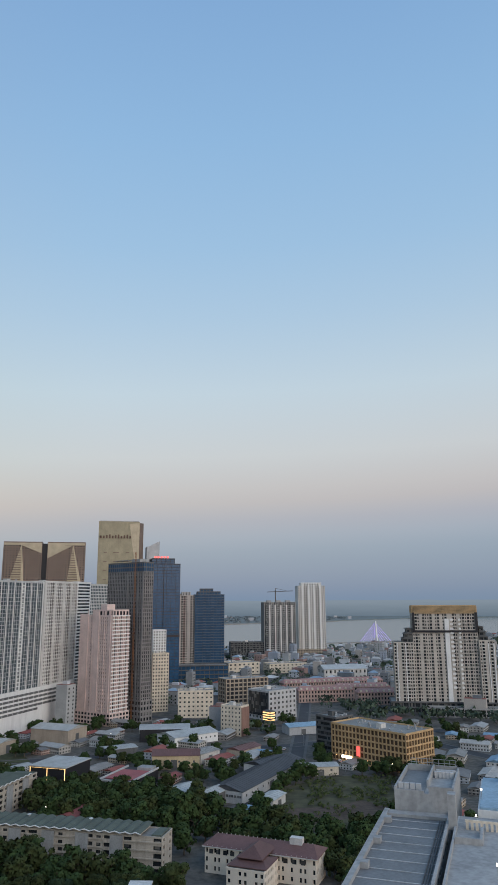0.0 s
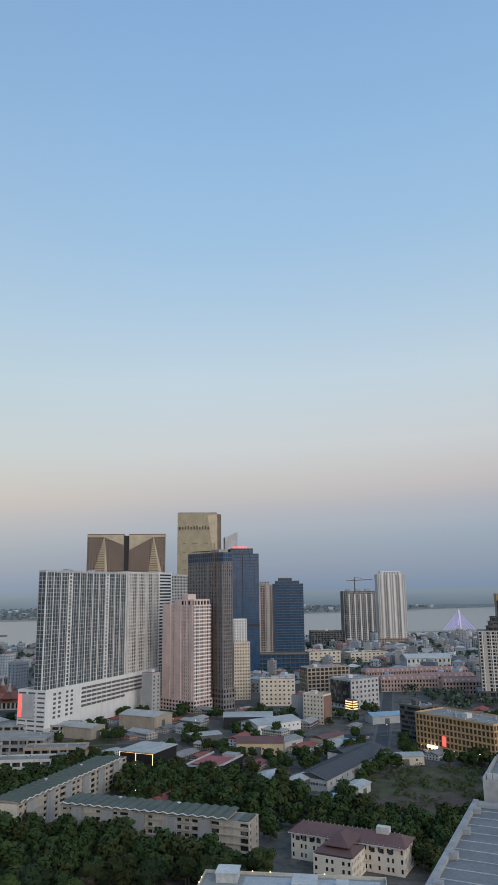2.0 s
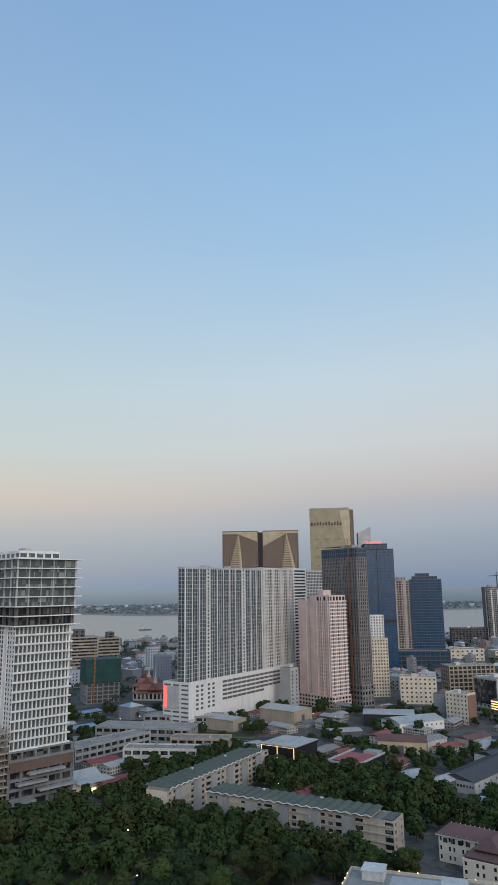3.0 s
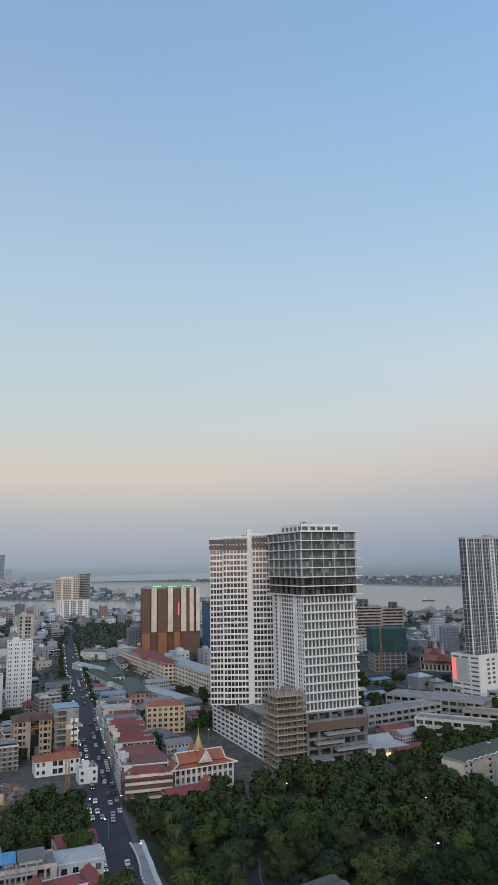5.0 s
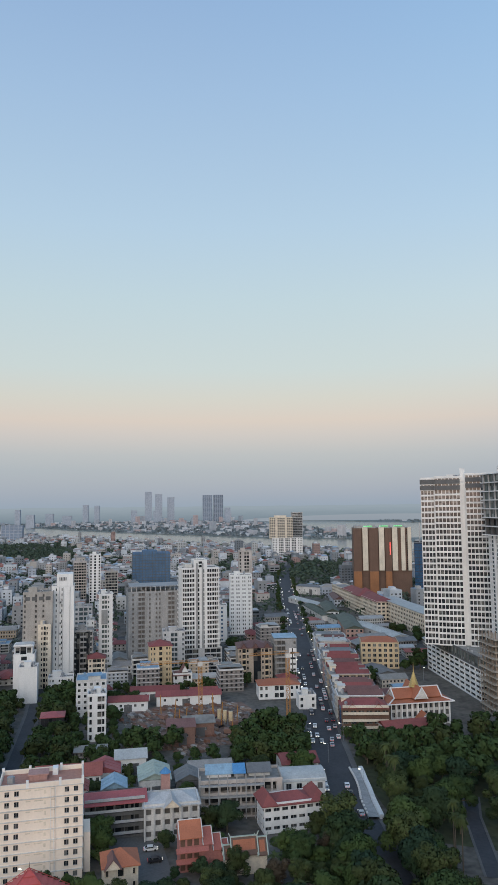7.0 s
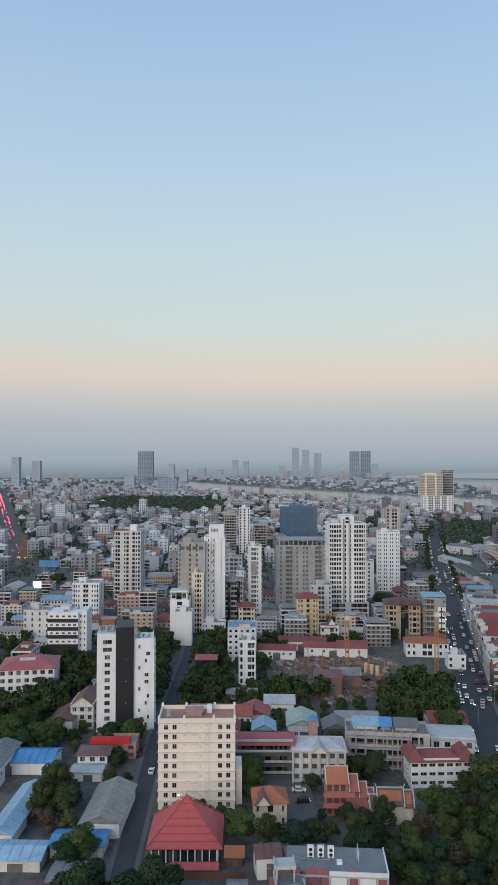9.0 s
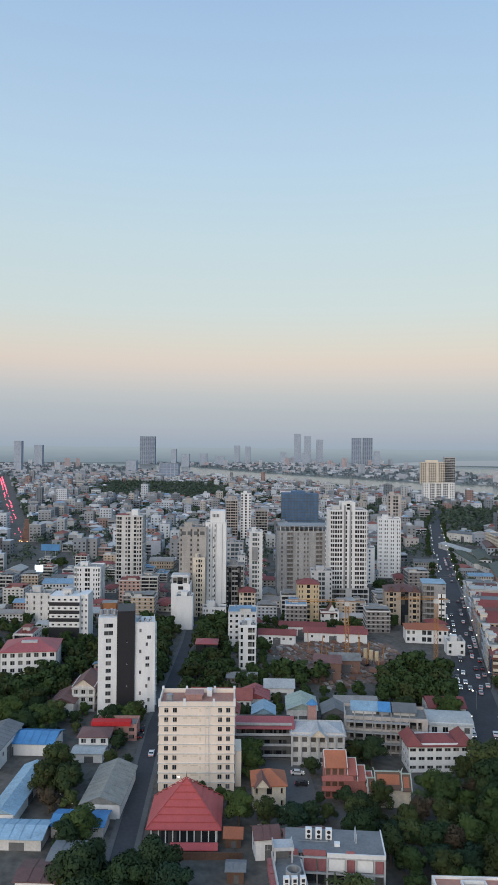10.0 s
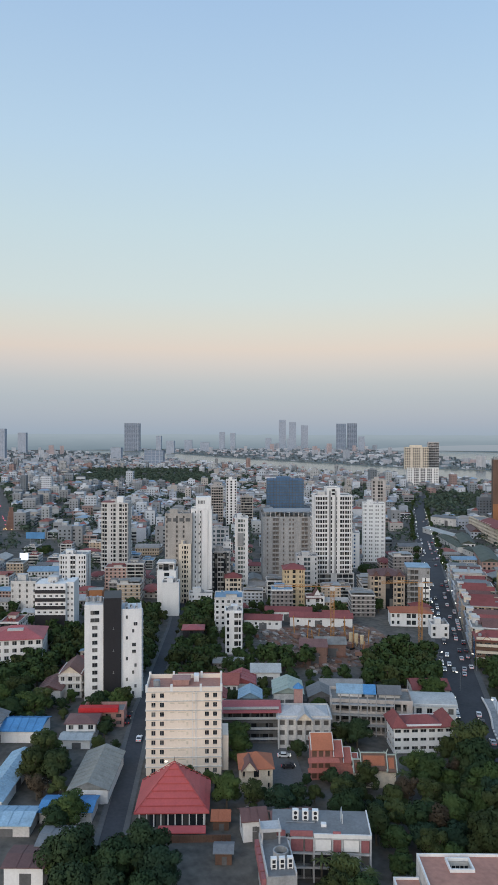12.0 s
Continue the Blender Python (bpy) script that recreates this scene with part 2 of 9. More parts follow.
PAVING = mat("pavement_slabs", (0.12, 0.117, 0.112), 0.9, vary=0.25, grain=0.8)
EARTH = mat("city_ground", (0.11, 0.1, 0.086), 0.95, vary=0.6, grain=2.6)
SAND = mat("river_sand", (0.27, 0.235, 0.2), 0.95, vary=0.3, grain=20.0, bump=0)
SOIL = mat("reddish_building_soil", (0.17, 0.11, 0.085), 0.95, vary=0.4, grain=2.5, bump=0.5)
DRYGRASS = mat("dry_lot_grass", (0.07, 0.066, 0.034), 0.95, vary=0.75, grain=7.0, bump=0.6)
LOTBROWN = mat("reddish_weeds", (0.085, 0.06, 0.045), 0.95, vary=0.5, grain=2.0, bump=0.6)
BEIGE = mat("aged_beige_render", (0.44, 0.39, 0.33), 0.85, stain=0.4, rand=0.04)
UMBER = mat("umber_cladding", (0.14, 0.095, 0.078), 0.8, stain=0.2)
GRASS = mat("rough_grass", (0.055, 0.06, 0.028), 0.95, vary=0.55, grain=3.0, bump=0.6)
# Land beyond the river: green greyed and paled by painted haze.
FARLAND = mat("hazed_river_land", (0.17, 0.19, 0.18), 0.95, vary=0.4, grain=40.0, bump=0)
BARK = mat("grey_bark", (0.12, 0.095, 0.07), 0.9, grain=0.3)
LEAF = mat("broadleaf_green", (0.052, 0.078, 0.034), 0.8, vary=0.3, grain=2.6, bump=0, spec=0.12, palette=[(0.03, 0.052, 0.022), (0.045, 0.072, 0.025), (0.056, 0.086, 0.026), (0.037, 0.058, 0.026), (0.066, 0.097, 0.03), (0.045, 0.064, 0.026), (0.027, 0.05, 0.028)])
LEAF2 = mat("olive_leaf", (0.062, 0.078, 0.028), 0.8, vary=0.3, grain=2.6, rand=0.4, bump=0, spec=0.12)
LEAF3 = mat("dry_brown_leaf", (0.075, 0.056, 0.036), 0.85, vary=0.3, grain=2.6, rand=0.2, bump=0, spec=0.1)
# Leaf green made somewhat lighter for the haze over farther trees.
FARLEAF = mat("haze_lightened_leaf", (0.07, 0.095, 0.066), 0.9, spec=0.1, vary=0.3, grain=9.0, rand=0.3, bump=0, island=True)
# Haze is painted into the leaf and wall colours across the river.
HAZELEAF = mat("hazed_tree_leaf", (0.17, 0.2, 0.21), 0.9, vary=0.25, grain=30.0, rand=0.2, bump=0, island=True)
HAZEWALL = mat("hazed_distant_walls", (0.5, 0.5, 0.5), 0.9, island=True, bump=0, palette=[(0.5, 0.51, 0.53), (0.4, 0.4, 0.42), (0.46, 0.45, 0.46), (0.34, 0.36, 0.39), (0.42, 0.34, 0.33), (0.55, 0.56, 0.58)])
RUBBER = mat("tyre_rubber", (0.02, 0.02, 0.02), 0.8)
CARPAINT = mat("car_paint", (0.5, 0.5, 0.5), 0.3, vary=0.03, bump=0, palette=[(0.7, 0.7, 0.7), (0.55, 0.55, 0.56), (0.03, 0.03, 0.035), (0.25, 0.26, 0.27), (0.68, 0.68, 0.66), (0.05, 0.05, 0.06), (0.4, 0.41, 0.42), (0.6, 0.6, 0.6)])
CITYWALL = mat("painted_city_walls", (0.5, 0.5, 0.5), 0.8, stain=0.4, palette=[(0.6, 0.6, 0.59), (0.4, 0.38, 0.35), (0.52, 0.51, 0.48), (0.3, 0.3, 0.3), (0.66, 0.65, 0.64), (0.46, 0.36, 0.26), (0.4, 0.43, 0.47), (0.5, 0.45, 0.39), (0.22, 0.2, 0.19), (0.46, 0.3, 0.25)])
CITYROOF = mat("mixed_city_roofs", (0.3, 0.3, 0.3), 0.75, stain=0.4, palette=[(0.25, 0.245, 0.23), (0.25, 0.07, 0.06), (0.38, 0.38, 0.37), (0.17, 0.17, 0.17), (0.3, 0.09, 0.07), (0.21, 0.33, 0.44), (0.28, 0.26, 0.24), (0.42, 0.4, 0.37)])
# Mixed wall paints, the whole palette shifted bluish for distance haze.
FARWALL = mat("haze_tinted_city_walls", (0.5, 0.5, 0.5), 0.85, island=True, palette=[(0.46, 0.49, 0.52), (0.29, 0.3, 0.31), (0.38, 0.39, 0.39), (0.23, 0.25, 0.27), (0.54, 0.56, 0.59), (0.29, 0.2, 0.18), (0.32, 0.35, 0.4), (0.16, 0.18, 0.2), (0.4, 0.37, 0.34), (0.25, 0.255, 0.26)])
LAMPGLOW = glow("lamp_white", (1.0, 0.93, 0.8), 6.0)
WARMGLOW = glow("lamp_warm", (1.0, 0.6, 0.24), 2.0)
REDGLOW = glow("lamp_red", (1.0, 0.12, 0.1), 1.3)
SCREENGLOW = glow("screen_white_blue", (0.75, 0.85, 1.0), 1.4)
HEADGLOW = glow("head_lamp", (1.0, 0.93, 0.8), 1.6)
TAILGLOW = glow("tail_lamp", (0.9, 0.05, 0.05), 0.5)
TRAFFICGLOW = glow("traffic_red", (1.0, 0.13, 0.22), 1.5)
VIOLETGLOW = glow("lamp_violet", (0.4, 0.25, 1.0), 1.2)
GREENGLOW = glow("lamp_green", (0.2, 1.0, 0.3), 0.8)

WATER = mat("river_water", (0.16, 0.16, 0.14), 0.22, vary=0.1, grain=6.0, bump=0.25, spec=0.5)


# ---- helpers for meshes ----
class Geo:
    """Collects boxes and faces in local metres, and becomes one mesh."""

    def __init__(self):
        self.v, self.f, self.m, self.starts, self.nor = [], [], [], [], []

    def face(self, pts, mi=0):
        i = len(self.v)
        self.starts.append((i, len(self.f)))
        self.v += [tuple(p) for p in pts]
        self.f.append(tuple(range(i, i + len(pts))))
        self.m.append(mi)

    def box(self, x0, y0, z0, x1, y1, z1, mi=0):
        i = len(self.v)
        self.starts.append((i, len(self.f)))
        self.v += [(x0, y0, z0), (x1, y0, z0), (x1, y1, z0), (x0, y1, z0), (x0, y0, z1), (x1, y0, z1), (x1, y1, z1), (x0, y1, z1)]
        self.f += [tuple(i + k for k in q) for q in ((0, 3, 2, 1), (4, 5, 6, 7), (0, 1, 5, 4), (1, 2, 6, 5), (2, 3, 7, 6), (3, 0, 4, 7))]
        self.m += [mi] * 6
        return self

    def beam(self, a, b, r, mi=0):
        """A square bar from a to b."""
        a, b = Vector(a), Vector(b)
        d = (b - a).normalized()
        s = d.cross(Vector((0, 0, 1)) if abs(d.z) < 0.9 else Vector((1, 0, 0))).normalized() * r
        u = d.cross(s).normalized() * r
        i = len(self.v)
        self.starts.append((i, len(self.f)))
        self.v += [tuple(p + o) for p in (a, b) for o in (-s - u, s - u, s + u, -s + u)]
        self.f += [tuple(i + k for k in q) for q in ((0, 3, 2, 1), (4, 5, 6, 7), (0, 1, 5, 4), (1, 2, 6, 5), (2, 3, 7, 6), (3, 0, 4, 7))]
        self.m += [mi] * 6

    def cone(self, x, y, z0, z1, r0, r1, n=10, mi=0):
        i = len(self.v)
        self.starts.append((i, len(self.f)))
        for z, r in ((z0, r0), (z1, r1)):
            self.v += [(x + r * math.cos(2 * math.pi * k / n), y + r * math.sin(2 * math.pi * k / n), z) for k in range(n)]
        self.f += [(i + k, i + (k + 1) % n, i + n + (k + 1) % n, i + n + k) for k in range(n)]
        self.f += [tuple(i + n + k for k in range(n)), tuple(i + n - 1 - k for k in range(n))]
        self.m += [mi] * (n + 2)
        return self

    def hip(self, x0, y0, x1, y1, z0, z1, over=0.6, inset=None, mi=0, thick=0.25):
        """A hipped roof with eaves, over a footprint."""
        x0, y0, x1, y1 = x0 - over, y0 - over, x1 + over, y1 + over
        w, d = x1 - x0, y1 - y0
        k = min(w, d) / 2 if inset is None else inset
        if w >= d:
            a, b = (x0 + k, (y0 + y1) / 2, z1), (x1 - k, (y0 + y1) / 2, z1)
        else:
            a, b = ((x0 + x1) / 2, y0 + k, z1), ((x0 + x1) / 2, y1 - k, z1)
        p = [(x0, y0, z0), (x1, y0, z0), (x1, y1, z0), (x0, y1, z0)]
        if w >= d:
            for q in ((p[0], p[1], b, a), (p[2], p[3], a, b)):
                self.face(q, mi)
            self.face((p[1], p[2], b), mi)
            self.face((p[3], p[0], a), mi)
        else:
            for q in ((p[1], p[2], b, a), (p[3], p[0], a, b)):
                self.face(q, mi)
            self.face((p[0], p[1], a), mi)
            self.face((p[2], p[3], b), mi)
        self.box(x0 + 0.02, y0 + 0.02, z0 - thick, x1 - 0.02, y1 - 0.02, z0 - 0.01, mi)

    def gable(self, x0, y0, x1, y1, z0, z1, over=0.5, along="x", mi=0, gi=None, thick=0.2):
        """A gabled roof; along: the ridge's axis. gi: the material of the gable walls."""
        gi = mi if gi is None else gi
        if along == "x":
            X0, X1, Y0, Y1, ym = x0 - over, x1 + over, y0 - over, y1 + over, (y0 + y1) / 2
            s = [((X0, Y0, z0), (X1, Y0, z0), (X1, ym, z1), (X0, ym, z1)), ((X1, Y1, z0), (X0, Y1, z0), (X0, ym, z1), (X1, ym, z1))]
            g = [((x0, y1, z0), (x0, y0, z0), (x0, ym, z1 - 0.05)), ((x1, y0, z0), (x1, y1, z0), (x1, ym, z1 - 0.05))]
        else:
            X0, X1, Y0, Y1, xm = x0 - over, x1 + over, y0 - over, y1 + over, (x0 + x1) / 2
            s = [((X0, Y1, z0), (X0, Y0, z0), (xm, Y0, z1), (xm, Y1, z1)), ((X1, Y0, z0), (X1, Y1, z0), (xm, Y1, z1), (xm, Y0, z1))]
            g = [((x0, y0, z0), (x1, y0, z0), (xm, y0, z1 - 0.05)), ((x1, y1, z0), (x0, y1, z0), (xm, y1, z1 - 0.05))]
        for q in s:
            self.face(q, mi)
            self.face([(a, b, c - thick) for a, b, c in reversed(q)], mi)
            for k in range(4):
                a, b = q[k], q[(k + 1) % 4]
                self.face((a, (a[0], a[1], a[2] - thick), (b[0], b[1], b[2] - thick), b), mi)
        for q in g:
            self.face(q, gi)

    def mesh(self, name, mats):
        me = bpy.data.meshes.new(name)
        me.from_pydata(self.v, [], self.f)
        for m in (mats if isinstance(mats, (list, tuple)) else [mats]):
            me.materials.append(m)
        me.polygons.foreach_set("material_index", self.m)
        me.update()
        return me

    def obj(self, name, mats, parent=None, label="", kind=""):
        ob = new(name, self.mesh(name, mats))
        ob.parent = parent
        return tagged(ob, label, kind=kind)

    def pieces(self, name, mats, parent, label=""):
        """Each box, bar or cone becomes an object of its own."""
        ends = self.starts[1:] + [(len(self.v), len(self.f))]
        for (v0, f0), (v1, f1) in zip(self.starts, ends):
            q = Geo()
            q.v, q.m = self.v[v0:v1], self.m[f0:f1]
            q.f = [tuple(i - v0 for i in f) for f in self.f[f0:f1]]
            q.obj(name, mats, parent, label)


PLACED = []


def thing(name, label, category, x, y, th=0, z=0.0, group="", size=None):
    """An Empty at the base of a thing; size: its footprint (w, d), kept free of other things."""
    e = new(name)
    e.empty_display_size = 1
    e.matrix_basis = pose(x, y, z, 0, 0, th)
    if size:
        PLACED.append((x, y, radians(th), size[0], size[1]))
    return tagged(e, label, category, group)


def child(name, me, parent, x=0, y=0, z=0, rz=0):
    ob = new(name, me)
    ob.parent = parent
    ob.location, ob.rotation_euler = (x, y, z), (0, 0, rz)
    return ob


PANES = {}


def pane(w, h, sill=False):
    """One window, frame and glass, standing in the plane y = 0 and looking towards -y."""
    key = (round(w, 1), round(h, 1))
    if key not in PANES:
        w, h = key
        g = Geo()
        g.box(-w / 2, -0.04, 0, w / 2, 0.02, h, 0)
        g.box(-0.05, -0.1, 0, 0.05, -0.04, h, 1)
        g.box(-w / 2, -0.12, -0.08, w / 2, -0.04, 0.06, 1)
        PANES[key] = g.mesh("window", [GLASS, FRAME])
    return PANES[key]


class Face:
    """One side of a box: boxes are laid on it by the length along it, the height and the distance outwards."""

    def __init__(self, side, w, d, ox=0, oy=0):
        self.side, self.w, self.d, self.ox, self.oy = side, w, d, ox, oy
        self.len = w if side in "fb" else d

    def box(self, g, u0, u1, z0, z1, o0, o1, mi=0):
        if self.side == "f":
            g.box(self.ox + u0, self.oy - o1, z0, self.ox + u1, self.oy - o0, z1, mi)
        elif self.side == "b":
            g.box(self.ox + u0, self.oy + self.d + o0, z0, self.ox + u1, self.oy + self.d + o1, z1, mi)
        elif self.side == "l":
            g.box(self.ox - o1, self.oy + u0, z0, self.ox - o0, self.oy + u1, z1, mi)
        else:
            g.box(self.ox + self.w + o0, self.oy + u0, z0, self.ox + self.w + o1, self.oy + u1, z1, mi)

    def at(self, u, o):
        """The place and turn of a thing at u along the face."""
        return {"f": (self.ox + u, self.oy - o, 0.0), "b": (self.ox + u, self.oy + self.d + o, math.pi),
                "l": (self.ox - o, self.oy + u, -math.pi / 2), "r": (self.ox + self.w + o, self.oy + u, math.pi / 2)}[self.side]


def block(e, w, d, z0, z1, wall, glazing=None, fh=3.2, bay=3.4, pier=0.5, band=0.45, rec=0.35, parapet=1.0, panes=0, ox=0, oy=0,
          roof=None, balcony=0.0, name="wall", sides="flrb", blind="", proud=0.0):
    """A storeyed block: a glazed core behind a wall of piers and spandrels. panes: how many windows are pieces of their own.
    blind: sides without openings; balcony: how far each storey's slab juts out; proud: piers in front of the spandrels."""
    glazing = glazing or GLASS
    n = max(1, round((z1 - z0) / fh))
    fh = (z1 - z0) / n
    core = Geo().box(ox + rec, oy + rec, z0, ox + w - rec, oy + d - rec, z1 - 0.1)
    core.obj("glazing", glazing, e)
    g = Geo()
    made = 0
    for side in sides:
        f = Face(side, w, d, ox, oy)
        a, b = (0, f.len) if side in "fb" else (rec, f.len - rec)
        if side in blind:
            f.box(g, a, b, z0, z1, -rec, -0.02)
            continue
        m = max(1, round(f.len / bay))
        bw = f.len / m
        ph, bh = pier * bw / 2, band * fh
        for i in range(m + 1):
            u0, u1 = max(a, i * bw - ph), min(b, i * bw + ph)
            f.box(g, u0, u1, z0, z1, -rec, -0.03 + proud)
        for k in range(n + 1):
            u = z0 + k * fh
            f.box(g, a, b, max(z0, u - bh * 0.35), min(z1, u + bh * 0.65), -rec, 0.0)
            if balcony and 0 < k < n + 1:
                f.box(g, a, b, u - 0.12, u + 0.12, 0.001, balcony)
        if made < panes and side in "flr":
            me = pane(bw * (1 - pier), fh * (1 - band))
            for k in range(n - 1, -1, -1):
                if made >= panes:
                    break
                for i in range(m):
                    px, py, rz = f.at((i + 0.5) * bw, -rec + 0.06)
                    child("window", me, e, px, py, z0 + k * fh + bh * 0.65, rz)
                    made += 1
    g.obj(name, wall, e)
    r = Geo().box(ox + 0.3, oy + 0.3, z1 - 0.08, ox + w - 0.3, oy + d - 0.3, z1 + 0.05)
    r.obj("roof", roof or FLATROOF, e)
    if parapet:
        p = Geo()
        p.box(ox - 0.05, oy - 0.05, z1, ox + w + 0.05, oy + 0.25, z1 + parapet)
        p.box(ox - 0.05, oy + d - 0.25, z1, ox + w + 0.05, oy + d + 0.05, z1 + parapet)
        p.box(ox - 0.05, oy + 0.25, z1, ox + 0.25, oy + d - 0.25, z1 + parapet)
        p.box(ox + w - 0.25, oy + 0.25, z1, ox + w + 0.05, oy + d - 0.25, z1 + parapet)
        p.obj("parapet", wall, e)


def caps(e, w, d, z, wall, ox=0, oy=0, parapet=1.0, roof=None):
    """A flat roof behind a parapet."""
    Geo().box(ox + 0.3, oy + 0.3, z - 0.08, ox + w - 0.3, oy + d - 0.3, z + 0.05).obj("roof", roof or FLATROOF, e)
    if parapet:
        p = Geo()
        p.box(ox - 0.05, oy - 0.05, z, ox + w + 0.05, oy + 0.25, z + parapet)
        p.box(ox - 0.05, oy + d - 0.25, z, ox + w + 0.05, oy + d + 0.05, z + parapet)
        p.box(ox - 0.05, oy + 0.25, z, ox + 0.25, oy + d - 0.25, z + parapet)
        p.box(ox + w - 0.25, oy + 0.25, z, ox + w + 0.05, oy + d - 0.25, z + parapet)
        p.obj("parapet", wall, e)


def facade(e, w, d, z0, z1, wall, front, side="ws", glazing=None, fh=3.1, rec=0.8, ox=0, oy=0, parapet=1.0, roof=None, rail=None,
           name="wall", deep=1.0, sides="flrb", core=True):
    """A storeyed block whose sides are written as columns: s solid, p pilaster, w window, W broad window, b balcony,
    g glazed with spandrels, v open dark recess."""
    n = max(1, round((z1 - z0) / fh))
    fh = (z1 - z0) / n
    if core:
        Geo().box(ox + rec, oy + rec, z0, ox + w - rec, oy + d - rec, z1 - 0.1).obj("glazing", glazing or GLASS, e)
    g, k = Geo(), Geo()
    for sd, pat in (("f", front), ("l", side[::-1]), ("r", side), ("b", "s")):
        if sd not in sides:
            continue
        f = Face(sd, w, d, ox, oy)
        a, b = (0, f.len) if sd in "fb" else (rec, f.len - rec)
        bw, i = (b - a) / len(pat), 0
        while i < len(pat):
            c, j = pat[i], i
            while c in "sv" and j + 1 < len(pat) and pat[j + 1] == c:
                j += 1
            u0, u1 = a + i * bw, a + (j + 1) * bw
            if c in "sp":
                f.box(g, u0, u1, z0, z1, -rec, 0.4 if c == "p" else -0.02)
            elif c in "wW":
                m = bw * (0.25 if c == "w" else 0.09)
                f.box(g, u0, u0 + m, z0, z1, -rec, -0.03)
                f.box(g, u1 - m, u1, z0, z1, -rec, -0.03)
                lo, hi = (0.18, 0.3) if c == "w" else (0.1, 0.22)
                for q in range(n + 1):
                    f.box(g, u0 + m, u1 - m, max(z0, z0 + (q - lo) * fh), min(z1, z0 + (q + hi) * fh), -rec, -0.04)
            elif c == "b":
                f.box(g, u0, u0 + 0.22, z0, z1, -rec, 0.12)
                for q in range(1, n + 1):
                    z = z0 + q * fh
                    f.box(g, u0 + 0.22, u1, z - 0.14, z + 0.12, -rec, deep)
                    if q < n:
                        f.box(k, u0 + 0.12, u1 - 0.06, z + 0.12, z + 0.95, deep - 0.12, deep)
            elif c == "g":
                f.box(g, u0, u0 + 0.12, z0, z1, -rec, -0.02)
                for q in range(n + 1):
                    z = z0 + q * fh
                    f.box(g, u0 + 0.12, u1, max(z0, z - 0.25), min(z1, z + 0.55), -rec, -0.05)
            i = j + 1
    g.obj(name, wall, e)
    if k.v:
        k.obj("railing", rail or wall, e, kind="stuff")
    if core:
        caps(e, w, d, z1, wall, ox, oy, parapet, roof)


def tower(x, y, w, d, h, wall, label, front, side="ws", th=68, name="apartment_building", cat="apartment building", hip=0.0, roof=None, top=True, **kw):
    """A free-standing building with written facades; hip: the rise of a hipped roof."""
    e = thing(name, label, cat, x, y, th, size=(w, d))
    facade(e, w, d, 0, h, wall, front, side, parapet=0.4 if hip else 1.0, **kw)
    if hip:
        r = Geo()
        r.hip(0, 0, w, d, h + 0.3, h + hip, 0.6)
        r.obj("hipped_roof", roof or RED, e)
    elif top:
        rooftop(e, w, d, h, int(abs(x) * 7 + y), 2, 4, wall=wall)
    return e


TANK = Geo().cone(0, 0, 0.6, 2.4, 0.8, 0.8, 12).cone(0, 0, 2.4, 2.7, 0.8, 0.3, 12).mesh("water_tank", STEEL)
_g = Geo().box(-0.5, -0.4, 0.15, 0.5, 0.4, 1.3)
_g.box(-0.5, -0.4, 0, -0.4, 0.4, 0.15)
_g.box(0.4, -0.4, 0, 0.5, 0.4, 0.15)
_g.box(-0.36, -0.43, 0.3, 0.36, -0.4, 1.1, 1)
ACUNIT = _g.mesh("air_conditioner", [LIGHTGREY, DARKGREY])


def rooftop(e, w, d, z, seed, tanks=2, units=3, house=True, wall=None, ox=0, oy=0):
    """What stands on a flat roof: a stair house, tanks and cooling units."""
    r = random.Random(seed)
    if house:
        hw, hd, hh = min(5, w * 0.35), min(4, d * 0.35), r.uniform(2.4, 3.4)
        x, y = ox + r.uniform(0.2, 0.55) * (w - hw), oy + r.uniform(0.4, 0.8) * (d - hd)
        g = Geo().box(x, y, z, x + hw, y + hd, z + hh)
        g.box(x - 0.2, y - 0.2, z + hh, x + hw + 0.2, y + hd + 0.2, z + hh + 0.2)
        g.obj("stair_house", wall or OFFWHITE, e)
    for k in range(tanks):
        child("water_tank", TANK, e, ox + r.uniform(0.12, 0.88) * w, oy + r.uniform(0.15, 0.85) * d, z)
    for k in range(units):
        child("cooling_unit", ACUNIT, e, ox + r.uniform(0.1, 0.9) * w, oy + r.uniform(0.1, 0.9) * d, z, r.choice((0, 1.57)))


# ---- ground, river and distance ----
def sheet(name, pts, z, material, label, category, drop=0.0):
    """A flat piece of the ground from its outline, with a skirt of the given depth."""
    g = Geo()
    g.face([(x, y, z) for x, y in pts])
    if drop:
        for (x0, y0), (x1, y1) in zip(pts, pts[1:] + pts[:1]):
            g.face([(x0, y0, z), (x1, y1, z), (x1, y1, z - drop), (x0, y0, z - drop)])
    return tagged(g.obj(name, material), label, category, kind="structure")


def ring(r, n=96):
    return [(r * math.cos(2 * math.pi * k / n), r * math.sin(2 * math.pi * k / n)) for k in range(n)]


def polar(deg, r):
    return (r * math.cos(radians(deg)), r * math.sin(radians(deg)))


sheet("ground", ring(4900), 0.0, EARTH, "bare brown-grey earth between the houses of the city", "ground")
sheet("water", [(-4800, 700), (-4000, 760), (-3300, 860), (-2300, 900), (-1800, 930), (-1400, 960), (-1100, 1080), (-700, 1225), (-560, 1350), (-250, 1560),
                (60, 1640), (200, 1590), (420, 1700), (900, 2500), (1700, 3400), (3000, 3700)]
      + [polar(a, 4860) for a in range(50, 176, 5)], 0.6, WATER, "broad calm river reflecting the pale dusk sky", "river", 0.6)
